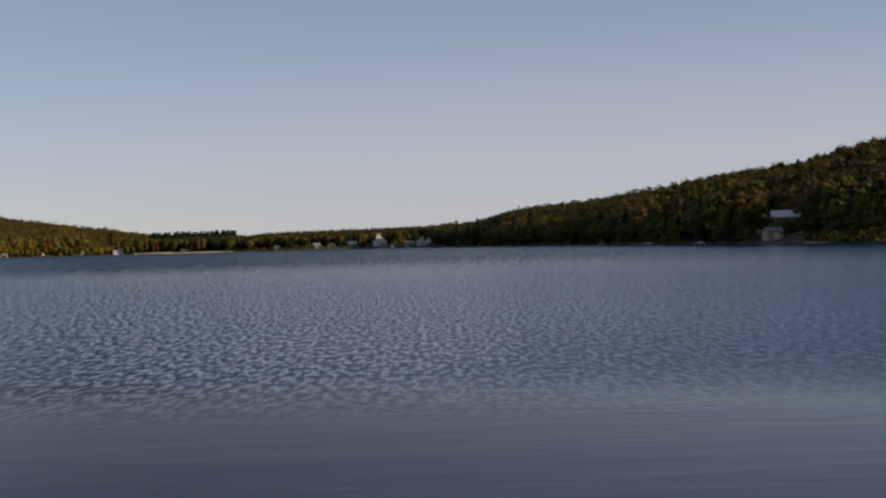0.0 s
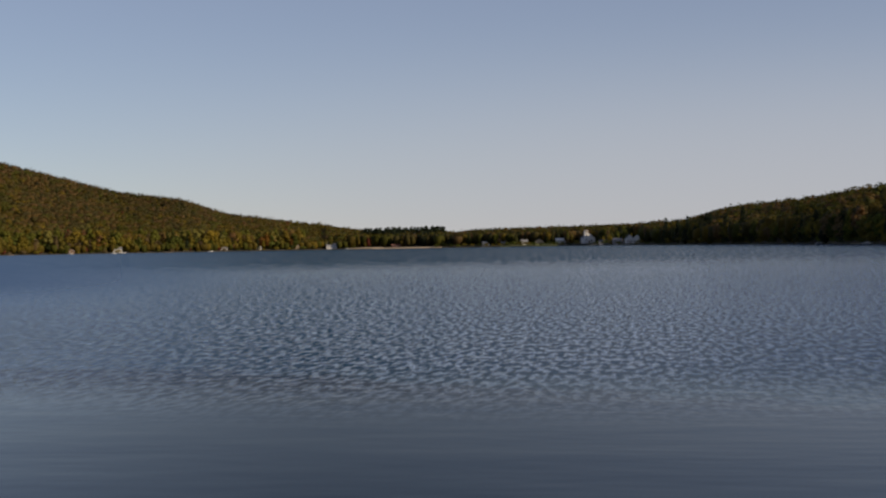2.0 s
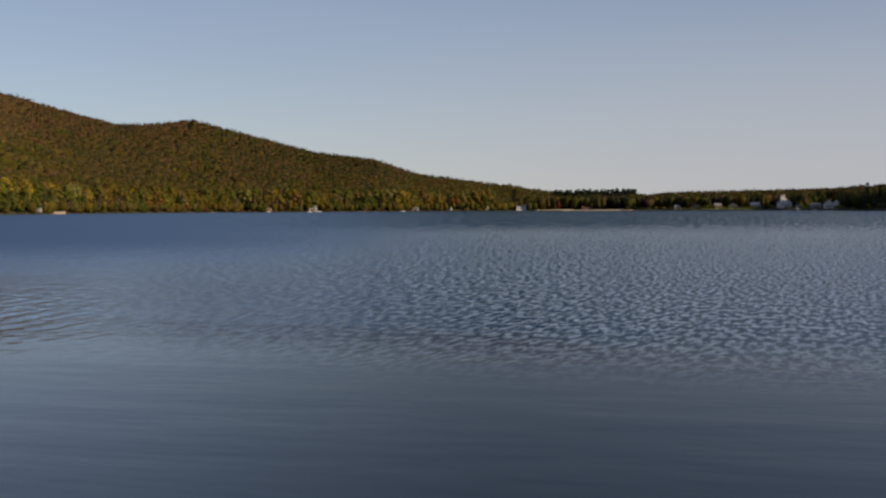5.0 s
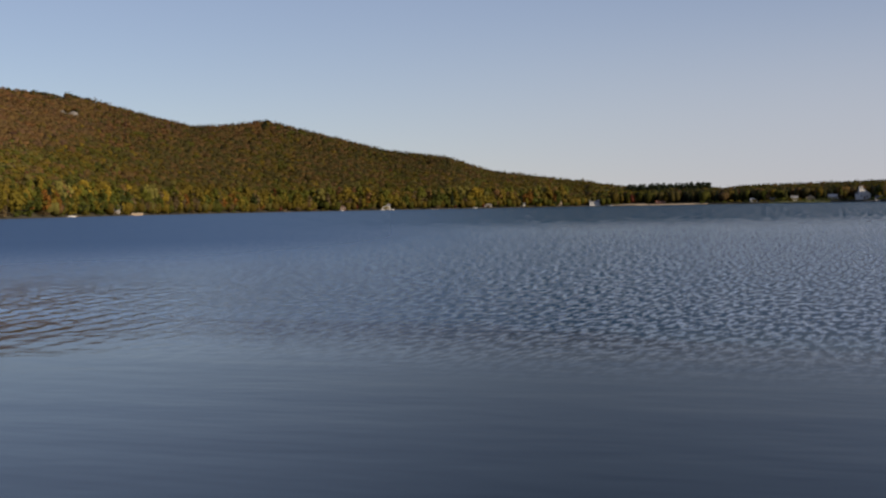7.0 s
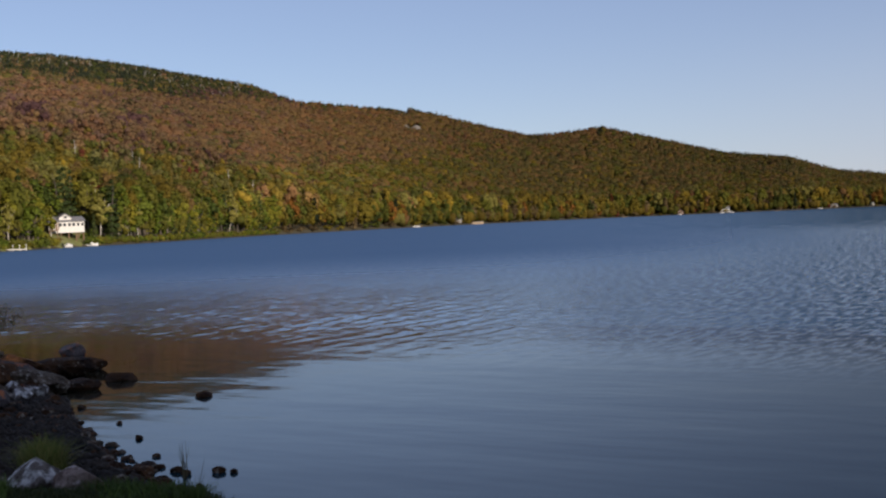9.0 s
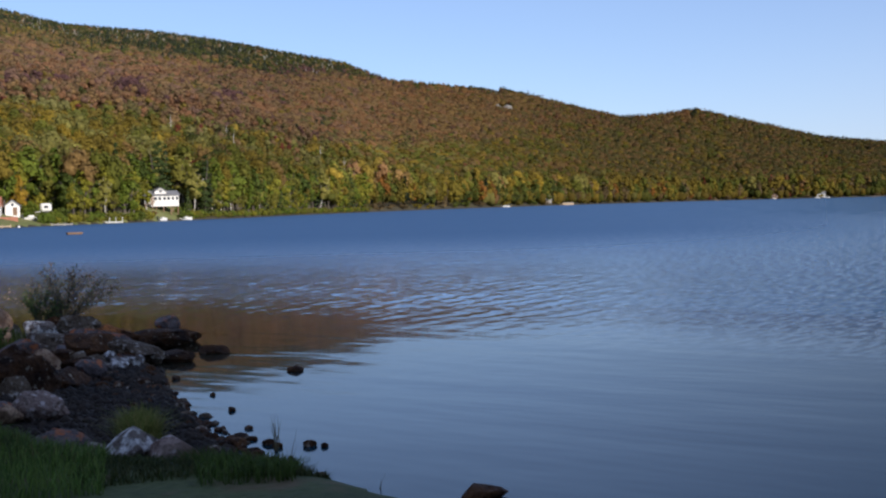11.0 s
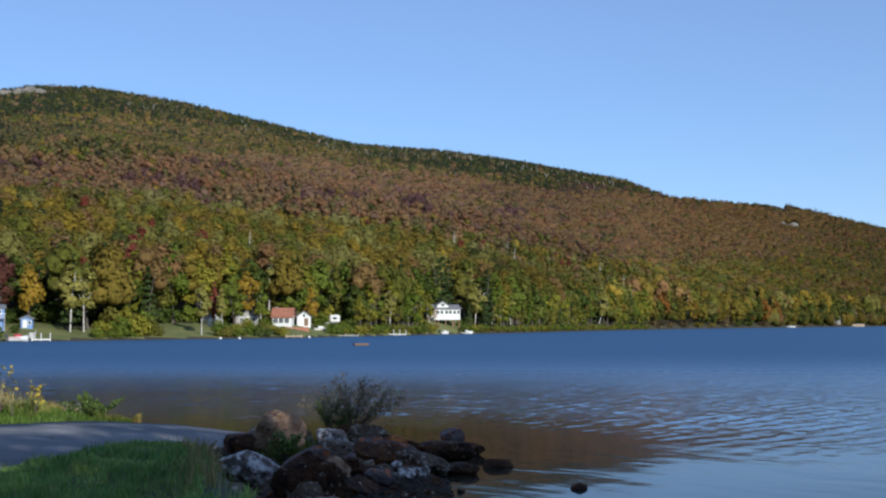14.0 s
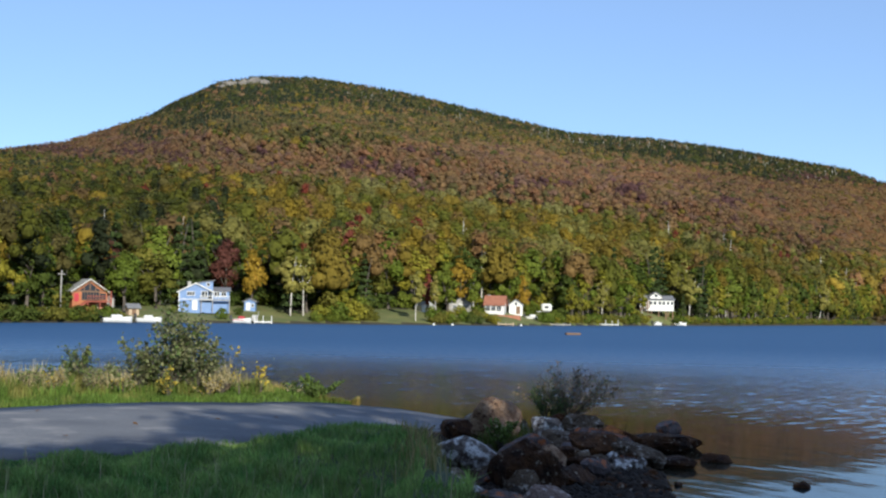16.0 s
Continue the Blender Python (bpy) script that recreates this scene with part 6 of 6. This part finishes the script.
stone(58.3, 27.0, .8, .40, GRANITE, DRY, .6, 0, 0, .1, seed=29, z=0.04)
stone(58.9, 24.6, .75, .45, DARK_ROCK, "dark boulder at the edge of the ramp", .6, 0, 0, .1, seed=30, z=0.05)
stone(54.4, 19.4, .8, .35, DARK_ROCK, WET, .7, 0, 0, .1, seed=31, z=-0.05)
stone(57.2, 17.0, .70, .22, BLUE_ROCK, "flat slate-blue slab among the grass", .5, 10, 4, .1, seed=32, z=0.02)
stone(54.3, 13.9, .70, .24, BLUE_ROCK, "flat slate-blue slab among the grass", .4, -25, 10, .1, seed=33, z=0.06)
stone(56.4, 16.2, .34, .24, RED_ROCK, "rust-brown stone on the bank", .3, 0, 0, .1, seed=34, z=0.04)
stone(51.2, 10.75, .50, .36, LICHEN_ROCK, "white-splashed granite stone in the grass", .42, 0, 0, .1, seed=35)
stone(49.75, 10.65, .42, .32, PINK_ROCK, "pinkish granite stone in the grass", .42, 0, 0, .1, seed=36)
stone(52.9, 11.75, .40, .24, GRANITE, "pale granite stone in the grass", .36, 0, 0, .1, seed=37)
stone(53.0, 12.4, .40, .26, GRANITE, "pale granite stone in the grass", .36, 0, 0, .1, seed=38, z=-0.03)
stone(50.1, 12.3, .30, .2, LICHEN_ROCK, "white-splashed granite stone in the grass", .28, 0, 0, .1, seed=39, z=0.04)
stone(37.2, 11.35, .40, .14, DARK_ROCK, "dark rock breaking the still water", .3, 0, 0, .1, seed=40, z=-0.03, level=2)
stone(69.4, 31.6, .95, .35, GRANITE, "low grey rock in the long grass beside the bush", .6, 0, 0, .1, seed=41)
for k in range(46):      # smaller blocks filling the pile
    a_ = RNG.uniform(51.2, 59.2)
    d_ = float(np.interp(a_, [51.2, 53, 56, 59.2], [23.5, 24.0, 22.5, 20.5])) + RNG.normal(0, 1.5)
    stone(a_, d_, RNG.uniform(.25, .6), RNG.uniform(.18, .38), [GRANITE, DARK_ROCK, DARK_ROCK, BLUE_ROCK, LICHEN_ROCK][k % 5], ["rough grey stone wedged in the rock pile", "dark rough stone wedged in the rock pile"][k % 2], None, RNG.uniform(0, 360), RNG.uniform(-15, 15), .15, level=2, cuts=12)
# stones along the margin
PEBBLES = []
for k in range(8):
    bm = boulder_mesh(300 + k, 1.0, .8, .62, .2, 5, 2)
    me = bpy.data.meshes.new("pebble")
    bm.to_mesh(me)
    bm.free()
    me.materials.append(DARK_ROCK if k < 7 else GRANITE)
    PEBBLES.append(me)
rng = np.random.default_rng(31)
placed = 0
while placed < 210:
    a = rng.uniform(43.5, 54.5)
    near = float(table(NEAR_SHORE, 1, a))
    d = near + (rng.normal(0.15, 0.5) if a < 50.3 else rng.uniform(-6.0, 0.2))
    if not 11.6 < d < 22.5:
        continue
    size = float(np.clip(rng.lognormal(-2.35, .42), .05, .26))
    ob = new("shore_stone", PEBBLES[int(rng.integers(8))])
    z = max(float(ground_height(a, d)) - size * .18, -size * .3)
    ob.matrix_basis = Matrix.Translation(spot(a, d, z)) @ Matrix.Rotation(rng.uniform(0, 6.28), 4, 'Z') @ Matrix.Scale(size, 4)
    tagged(ob, "small dark wet stone on the gravelly margin", "stone", "stones along the margin")
    placed += 1
for a, d, size in [(44.4, 14.0, .15), (43.8, 13.9, .10), (46.1, 14.2, .14), (45.7, 14.0, .12), (48.4, 18.0, .10), (47.6, 16.6, .12), (46.9, 15.2, .10), (44.0, 12.3, .16), (45.2, 13.3, .08), (49.9, 19.9, .13)]:
    ob = new("shore_stone", PEBBLES[int(rng.integers(6))])
    ob.matrix_basis = Matrix.Translation(spot(a, d, -size * .2)) @ Matrix.Rotation(rng.uniform(0, 6.28), 4, 'Z') @ Matrix.Scale(size, 4)
    tagged(ob, "small dark stone just above the still water", "stone", "stones along the margin")


for k in range(70):
    a = rng.uniform(44.8, 50.2)
    d = float(table(NEAR_SHORE, 1, a)) + abs(rng.normal(0, .55))
    size = float(np.clip(rng.lognormal(-2.6, .35), .045, .14))
    ob = new("shore_stone", PEBBLES[int(rng.integers(7))])
    ob.matrix_basis = Matrix.Translation(spot(a, d, -size * .3)) @ Matrix.Rotation(rng.uniform(0, 6.28), 4, 'Z') @ Matrix.Diagonal((size * 1.3, size, size * .8, 1))
    tagged(ob, "small dark stone just above the still water", "stone", "stones along the margin")


def cobbles():
    """The cobbles and gravel of the hollow, too small to tell apart."""
    rng = np.random.default_rng(77)
    base = np.array([[0, 0, 1], [1, 0, 0], [0, 1, 0], [-1, 0, 0], [0, -1, 0], [0, 0, -1]], float)
    tri = np.array([[0, 1, 2], [0, 2, 3], [0, 3, 4], [0, 4, 1], [5, 2, 1], [5, 3, 2], [5, 4, 3], [5, 1, 4]])
    a = np.concatenate([rng.uniform(44, 60, 5200), rng.uniform(50.5, 59.8, 4200)])
    near = table(NEAR_SHORE, 1, a)
    d = np.concatenate([near[:5200] - np.abs(rng.normal(0, 4.0, 5200)) + 0.4, rng.uniform(12.6, 21.5, 4200)])
    z = ground_height(a, d)
    keep = (d > 11.5) & (z > -0.12) & (z < 0.3)
    a, d, z = a[keep], d[keep], z[keep]
    n = len(a)
    size = np.clip(rng.lognormal(-3.0, .45, n), .02, .12)
    p = np.stack([-np.sin(np.radians(a)) * d, np.cos(np.radians(a)) * d, z + size * .1], 1)
    v = base[None] * size[:, None, None] * rng.uniform(.6, 1.3, (n, 6, 3)) * np.array([1, 1, .6]) + p[:, None]
    f = (np.arange(n)[:, None, None] * 6 + tri[None]).reshape(-1, 3)
    me = polygons("cobbles", v.reshape(-1, 3), f, [GRAVEL])
    tagged(new("cobbles", me), "dark wet cobbles and gravel in the hollow", "gravel", kind="stuff")


cobbles()


# ---- our own shore: grass and shrubs ----
BLADES = leaves("grass_blades", None, 0.35, 0.3)


def grass(name, label, az_, d, high, wide, tints, rng, droop=0.45, lift=0.0):
    """Bent blades, each of two tapering pieces."""
    n = len(az_)
    base = np.stack([-np.sin(np.radians(az_)) * d, np.cos(np.radians(az_)) * d, ground_height(az_, d) - 0.02 + lift], 1)
    ang = rng.uniform(0, 2 * np.pi, n)
    out = np.stack([np.cos(ang), np.sin(ang), np.zeros(n)], 1)
    side = np.stack([-np.sin(ang), np.cos(ang), np.zeros(n)], 1)
    lean = rng.uniform(0.05, droop, n)[:, None]
    h = high[:, None]
    w = (np.broadcast_to(wide, (n,)) * rng.uniform(.7, 1.3, n))[:, None]
    up = np.array([0, 0, 1.0])
    p1 = base + out * lean * h * .35 + up * h * .58
    p2 = base + out * lean * h * 1.05 + up * h * (1 - .25 * lean)
    v = np.stack([base - side * w, base + side * w, p1 + side * w * .8, p1 - side * w * .8, p2 + side * w * .15, p2 - side * w * .15], 1).reshape(-1, 3)
    i = np.arange(n)[:, None] * 6
    f = np.concatenate([i + np.array([0, 1, 2, 3]), i + np.array([3, 2, 4, 5])])
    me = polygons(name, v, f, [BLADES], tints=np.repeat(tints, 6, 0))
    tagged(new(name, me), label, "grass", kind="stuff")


def blend(a, b, t):
    return np.array(a) * (1 - t[:, None]) + np.array(b) * t[:, None]


rng = np.random.default_rng(41)
# the shaded patch this side of the ramp
n = 42000
a = rng.uniform(58.4, 81, n)
r0, r1 = road_line(a)
d = 10.5 + (r0 - 10.2) * rng.uniform(0, 1, n)
keep = ~((a < 60.4) & (d > 13.2)) & ~((a < 61.3) & (d > 23))
a, d = a[keep], d[keep]
t = np.clip(0.5 + 0.5 * wavy(a * 3, d * 3, 2.0) + rng.normal(0, .2, len(a)), 0, 1)
tall = 0.09 + 0.17 * np.clip(0.5 + 0.7 * wavy(a, d, 0.8, 3.0), 0, 1) * rng.uniform(.5, 1.2, len(a))
tall *= np.where(r0[keep] - d < 0.6, 0.65, 1.0) * np.interp(a, [59, 62, 66], [.85, .75, .95])
grass("long_grass", "long dark green grass in the shade beside the ramp", a, d, tall, .009, np.where(rng.random(len(a))[:, None] < .07, (0.30, 0.31, 0.13), blend((0.12, 0.24, 0.055), (0.29, 0.40, 0.10), t)), rng, .8)
# seed stalks
n = 220
a, d = rng.uniform(59, 80, n), rng.uniform(11.5, 17, n)
grass("seed_stalks", "thin dry seed stalks standing in the grass", a, d, rng.uniform(.25, .5, n), .0045, blend((0.30, 0.28, 0.14), (0.46, 0.40, 0.22), rng.uniform(0, 1, n)), rng, .7)
# tufts among the stones
n = 14000
a = np.concatenate([rng.normal(51.3, .3, n // 4), rng.uniform(44.2, 49.4, n // 4), rng.uniform(52.6, 59, n // 4), rng.normal(48.0, .9, n // 4)])
d = np.concatenate([rng.normal(14.2, .25, n // 4), rng.uniform(9.5, 11.4, n // 4), rng.uniform(9.5, 12.3, n // 4), rng.normal(11.5, .3, n // 4)])
near = table(NEAR_SHORE, 1, a)
keep = d < near - .15
a, d = a[keep], d[keep]
grass("shore_grass", "tufts of green and straw-coloured grass among the stones", a, d, np.where((np.abs(a - 51.3) < 1) & (d > 13), rng.uniform(.12, .42, len(a)), rng.uniform(.04, .15, len(a))), .0045, np.where(((np.abs(a - 51.3) < 1) & (d > 13))[:, None], blend((0.13, 0.19, 0.035), (0.34, 0.29, 0.09), rng.uniform(0, 1, len(a))), blend((0.05, 0.085, 0.02), (0.16, 0.14, 0.05), rng.uniform(0, 1, len(a)) ** 2)), rng, 1.1)
n = 12000
a, d = rng.uniform(44, 62, n), rng.uniform(8.6, 11.2, n)
keep = (d < table(NEAR_SHORE, 1, a) - .5) & ((a > 52.4) | ((a > 44.8) & (a < 48.8)))
a, d = a[keep], d[keep]
n = 9000
b, e = rng.uniform(43.5, 53.5, n), rng.uniform(8.8, 11.0, n)
keep = e < table(NEAR_SHORE, 1, b) - .3
b, e = b[keep], e[keep]
grass("low_grass", "short dark grass and moss on the bank's edge", b, e, rng.uniform(.03, .09, len(b)), .005, blend((0.035, 0.055, 0.015), (0.10, 0.10, 0.035), rng.uniform(0, 1, len(b)) ** 2), rng, 1.2)
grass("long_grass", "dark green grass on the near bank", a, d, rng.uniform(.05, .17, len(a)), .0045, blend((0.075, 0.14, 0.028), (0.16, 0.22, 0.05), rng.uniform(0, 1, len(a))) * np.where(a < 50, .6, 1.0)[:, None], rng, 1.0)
n = 1500
a = np.concatenate([rng.normal(57.3, .35, n // 2), rng.normal(56.9, .5, n // 4), rng.normal(54.8, .5, n // 4)])
d = np.concatenate([rng.normal(23.2, .25, n // 2), rng.normal(25.4, .5, n // 4), rng.normal(27.6, .3, n // 4)])
grass("shore_grass", "green weeds growing between the boulders", a, d, rng.uniform(.15, .36, len(a)), .009, blend((0.07, 0.11, 0.02), (0.15, 0.15, 0.04), rng.uniform(0, 1, len(a))), rng, lift=.05)
# the sunlit strip beyond the ramp
n = 38000
a = rng.uniform(63.2, 81, n)
r0, r1 = road_line(a)
near = table(NEAR_SHORE, 1, a)
u = rng.uniform(0, 1, n)
d = r1 + 0.15 + (near + .3 - r1) * u
t = np.clip((u - 0.2) * 1.45 + 0.4 * wavy(a * 2.5, d, 1.2, 2.0) + rng.normal(0, .15, n), 0, 1)
tall = np.where(u < .22, rng.uniform(.08, .18, n), rng.uniform(.18, .52, n) * (0.65 + .45 * wavy(a * 2, d, 1.0, 5.0)))
tall *= np.interp(a, [63, 66, 70], [.75, .8, 1.0])
grass("long_grass", "sunlit green and straw-coloured grass on the bank", a, d, np.clip(tall, .07, .7), .012, blend((0.10, 0.155, 0.026), (0.34, 0.26, 0.085), t), rng)
n = 2600
a = np.concatenate([rng.uniform(69, 81, n * 3 // 4), rng.normal(68.9, .5, n // 4)])
r0, r1 = road_line(a)
near = table(NEAR_SHORE, 1, a)
d = r1 + (near - r1) * rng.uniform(.35, 1.0, n)
grass("tall_grass", "tall straw-coloured grass gone to seed on the bank", a, d, rng.uniform(.45, .95, n) * (0.7 + 0.3 * wavy(a * 4, d, 1.3, 4.0)), .009, blend((0.30, 0.26, 0.11), (0.44, 0.36, 0.18), rng.uniform(0, 1, n)), rng, .35)
# reeds standing in the shallows
n = 26
a = np.concatenate([rng.normal(45.75, .08, 14), rng.normal(41.75, .08, 6), rng.normal(45.2, .1, 6)])
d = np.concatenate([rng.normal(13.9, .1, 14), rng.normal(11.9, .1, 6), rng.normal(12.4, .1, 6)])
grass("reeds", "a few thin brown reeds standing in the shallows", a, d, rng.uniform(.3, .62, n), .006, blend((0.10, 0.08, 0.04), (0.16, 0.13, 0.06), rng.uniform(0, 1, n)), rng, .25)


def bush(az_, d, h, w, stems, leaf_count, leaf, mats, label, name="bush", sparse=0.3, seed=1, dp=None, z=None):
    """A bush: forked stems rising from the base, and small leaves gathered along their upper parts."""
    rng = np.random.default_rng(seed)
    b = thing(name, stand(az_, d, 0, z, .03), label, "bush")
    bm = bmesh.new()
    tips = []
    for k in range(stems):
        ang, lean = rng.uniform(0, 6.28), rng.uniform(.15, 1.0)
        hh = h * rng.uniform(.55, 1.0) * (1 - .3 * lean)
        p = [Vector((rng.normal(0, .05) * w, rng.normal(0, .05) * w, 0))]
        for q in range(1, 6):
            t = q / 5
            p.append(Vector((math.cos(ang) * lean * w * .5 * t ** 1.3 + rng.normal(0, .015), math.sin(ang) * lean * (dp or w) * .5 * t ** 1.3 + rng.normal(0, .015), hh * t)))
        tube(p, [.011, .009, .008, .006, .005, .002], 5, bm)
        for q in (2, 3, 4):
            a2 = ang + rng.normal(0, 1.2)
            tip = p[q] + Vector((math.cos(a2), math.sin(a2), rng.uniform(.4, 1.2))) * h * .2 * rng.uniform(.5, 1)
            tube([p[q], (p[q] + tip) / 2 + Vector((0, 0, .01)), tip], [.005, .004, .001], 4, bm)
            tips.append((p[q], tip))
        tips += [(p[2], p[4]), (p[3], p[5]), (p[4], p[5])]
    part("stem", bm, BARK, b)
    for mat, share in mats:
        n = int(leaf_count * share)
        pick = rng.integers(0, len(tips), n)
        t = rng.uniform(0, 1.05, n) ** .8
        a0, a1 = np.array([tips[i][0] for i in pick]), np.array([tips[i][1] for i in pick])
        c = a0 + (a1 - a0) * t[:, None] + rng.normal(0, sparse * .16 * h, (n, 3)) * .5
        c[:, 2] = np.maximum(c[:, 2], .02)
        nrm = unit_vectors(n, rng)
        nrm[:, 2] = np.abs(nrm[:, 2]) + .2
        nrm /= np.linalg.norm(nrm, axis=1, keepdims=True)
        v, f = cards(c, nrm, leaf * rng.uniform(.6, 1.3, n), rng)
        shared("foliage", polygons("foliage", v, f, [mat]), b)
    return b


NEAR_GREEN = leaves("bush_leaves", [(0.08, 0.115, 0.035), (0.13, 0.16, 0.05)], .35, .45)
FRESH_GREEN = leaves("weed_leaves", [(0.13, 0.19, 0.045), (0.19, 0.25, 0.06)], .4, .4)
NEAR_OLIVE = leaves("grey_green_leaves", [(0.16, 0.17, 0.08), (0.22, 0.215, 0.105)], .35, .45)
NEAR_RUSSET = leaves("reddish_brown_leaves", [(0.27, 0.19, 0.11), (0.34, 0.23, 0.14)], .3, .4)
NEAR_DARK = leaves("dark_bush_leaves", [(0.055, 0.085, 0.022), (0.085, 0.115, 0.03)], .3, .4)
YELLOW = leaves("yellow_leaves", [(0.46, 0.36, 0.05), (0.5, 0.38, 0.06)], .35, .25)
STRAW = leaves("straw_seedheads", [(0.36, 0.3, 0.16), (0.42, 0.36, 0.2)], .3, .3)
bush(71.0, 31.2, 2.5, 2.0, 30, 2600, .07, [(NEAR_GREEN, .35), (NEAR_OLIVE, .65)], "leafy grey-green bush in the long grass", seed=51)
bush(70.0, 31.4, 1.75, 1.7, 20, 1900, .065, [(NEAR_OLIVE, .6), (NEAR_GREEN, .4)], "leafy grey-green bush in the long grass", seed=52)
bush(72.3, 31.6, 1.5, 1.6, 15, 1300, .06, [(NEAR_OLIVE, .6), (NEAR_GREEN, .4)], "leafy grey-green bush in the long grass", seed=53)
bush(74.6, 32.4, 1.3, 1.9, 11, 800, .06, [(NEAR_GREEN, .8), (NEAR_OLIVE, .2)], "thin straggling bush in the long grass", seed=54)
bush(75.9, 32.6, .75, 1.2, 7, 420, .05, [(NEAR_GREEN, 1.0)], "thin straggling bush in the long grass", seed=55)
bush(71.05, 30.2, .85, .55, 9, 520, .045, [(YELLOW, .5), (NEAR_GREEN, .5)], "goldenrod with yellow flower heads before the bush", name="goldenrod", seed=56)
bush(68.2, 31.0, 1.45, .25, 2, 40, .07, [(YELLOW, .75), (NEAR_GREEN, .25)], "slender sapling with yellowing leaves", name="sapling", seed=57, sparse=.25)
bush(67.3, 31.0, 1.5, .3, 2, 46, .075, [(YELLOW, .85), (NEAR_GREEN, .15)], "slender sapling with yellow leaves", name="sapling", seed=58, sparse=.25)
bush(68.9, 31.0, .80, .6, 8, 380, .04, [(STRAW, .8), (NEAR_GREEN, .2)], "pale dry seedheads on tall weeds", name="tall_weed", seed=59)
bush(65.1, 32.6, .8, 1.5, 20, 2400, .05, [(FRESH_GREEN, .8), (NEAR_GREEN, .2)], "low green shrub where the ramp meets the water", seed=60)
bush(66.0, 31.9, .40, .7, 8, 320, .05, [(NEAR_GREEN, .8), (STRAW, .2)], "low green shrub where the ramp meets the water", seed=61)
bush(73.6, 31.0, .55, .8, 8, 300, .045, [(STRAW, .8), (NEAR_OLIVE, .2)], "pale dry seedheads on tall weeds", name="tall_weed", seed=62)
bush(54.4, 28.6, 1.5, 2.3, 36, 1900, .036, [(NEAR_RUSSET, .75), (NEAR_GREEN, .25)], "thin reddish-brown bush behind the rock pile", seed=63, z=.1)
bush(55.3, 28.0, .95, 1.2, 18, 1300, .035, [(NEAR_GREEN, 1.0)], "green leafy bush behind the rock pile", seed=64, z=.12)
bush(57.2, 22.5, .6, .7, 12, 900, .045, [(FRESH_GREEN, .85), (STRAW, .15)], "green weeds growing against the tan boulder", name="weed_clump", seed=65, z=.2)
n = 1500
a, d = rng.normal(60.5, .5, n), rng.uniform(14.5, 23.5, n)
keep = wavy(a * 6, d * 2, 1.0, 2.0) > -.1
a, d = a[keep], d[keep]
grass("tall_grass", "green and brown tall grass at the end of the lawn", a, d, rng.uniform(.12, .34, len(a)), .007, blend((0.14, 0.20, 0.045), (0.36, 0.26, 0.12), rng.uniform(0, 1, len(a))), rng, .5)
for k, (a, d, h) in enumerate([(72.9, 30.6, .7), (74.2, 30.9, .8), (75.4, 31.2, .75), (76.6, 31.4, .8), (77.8, 31.6, .85), (73.4, 32.6, .9), (69.5, 30.8, .6), (75.0, 33.4, .9)]):
    bush(a, d, h, .8, 14, 700, .032, [[(STRAW, .7), (YELLOW, .3)], [(FRESH_GREEN, .6), (STRAW, .4)]][k % 2], ["tawny weeds gone to seed on the sunlit bank", "green and straw-coloured weeds on the sunlit bank"][k % 2], name="tall_weed", seed=90 + k)
bush(60.7, 20.5, .45, .9, 14, 420, .03, [(STRAW, .7), (NEAR_RUSSET, .3)], "dry brown weeds at the end of the grass", name="weed_clump", seed=66)


# litter on the ramp
for k, (a, d) in enumerate([(72.3, 22.5), (66.6, 25.5), (69.0, 24.2), (75.0, 20.2), (64.2, 27.8), (76.2, 25.0)]):
    v, f = cards(np.array([[0, 0, .02]]), np.array([[.1, .1, 1.0]]), .1, np.random.default_rng(k))
    ob = new("fallen_leaf", polygons("fallen_leaf", v, f, [MID["brown"]]))
    ob.matrix_basis = Matrix.Translation(spot(a, d, float(ramp_height(a, d)) + .05))
    tagged(ob, "dry brown leaf lying on the asphalt", "leaf", "leaves on the ramp")


# ---- the trees at our back, whose shade lies over the near bank ----
def shade_tree(x, y, h, seed, spread=1.0):
    rng = np.random.default_rng(seed)
    az_, d = math.degrees(math.atan2(-x, y)), math.hypot(x, y)
    m = Matrix.Translation(spot(az_, d, None, .1)) @ Matrix.Diagonal((h * spread, h * spread, h, 1))
    top = thing("maple_tree", m, "tall leafy maple standing behind the viewpoint", "tree", "maples behind the viewpoint")
    c, nrm = crown_points("round", 4200, rng)
    v, f = cards(c, nrm, .026 * rng.uniform(.7, 1.3, 4200), rng)
    shared("trunk", trunk_mesh("round", rng, BARK), top)
    shared("crown", polygons("crown", v, f, [MID["green"]]), top)


for k, (x, y, h) in enumerate([(11.5, -5, 12.5), (11.5, -2.7, 13.5), (11.5, -.5, 13.5), (11.5, 2.5, 13.8), (11.5, 5.5, 18), (11.5, 10, 18.5), (11.5, 15, 19), (15, -11, 13), (15.5, 7.5, 18.5), (15, 12.5, 19)]):
    shade_tree(x, y, h, 70 + k, 1.25)
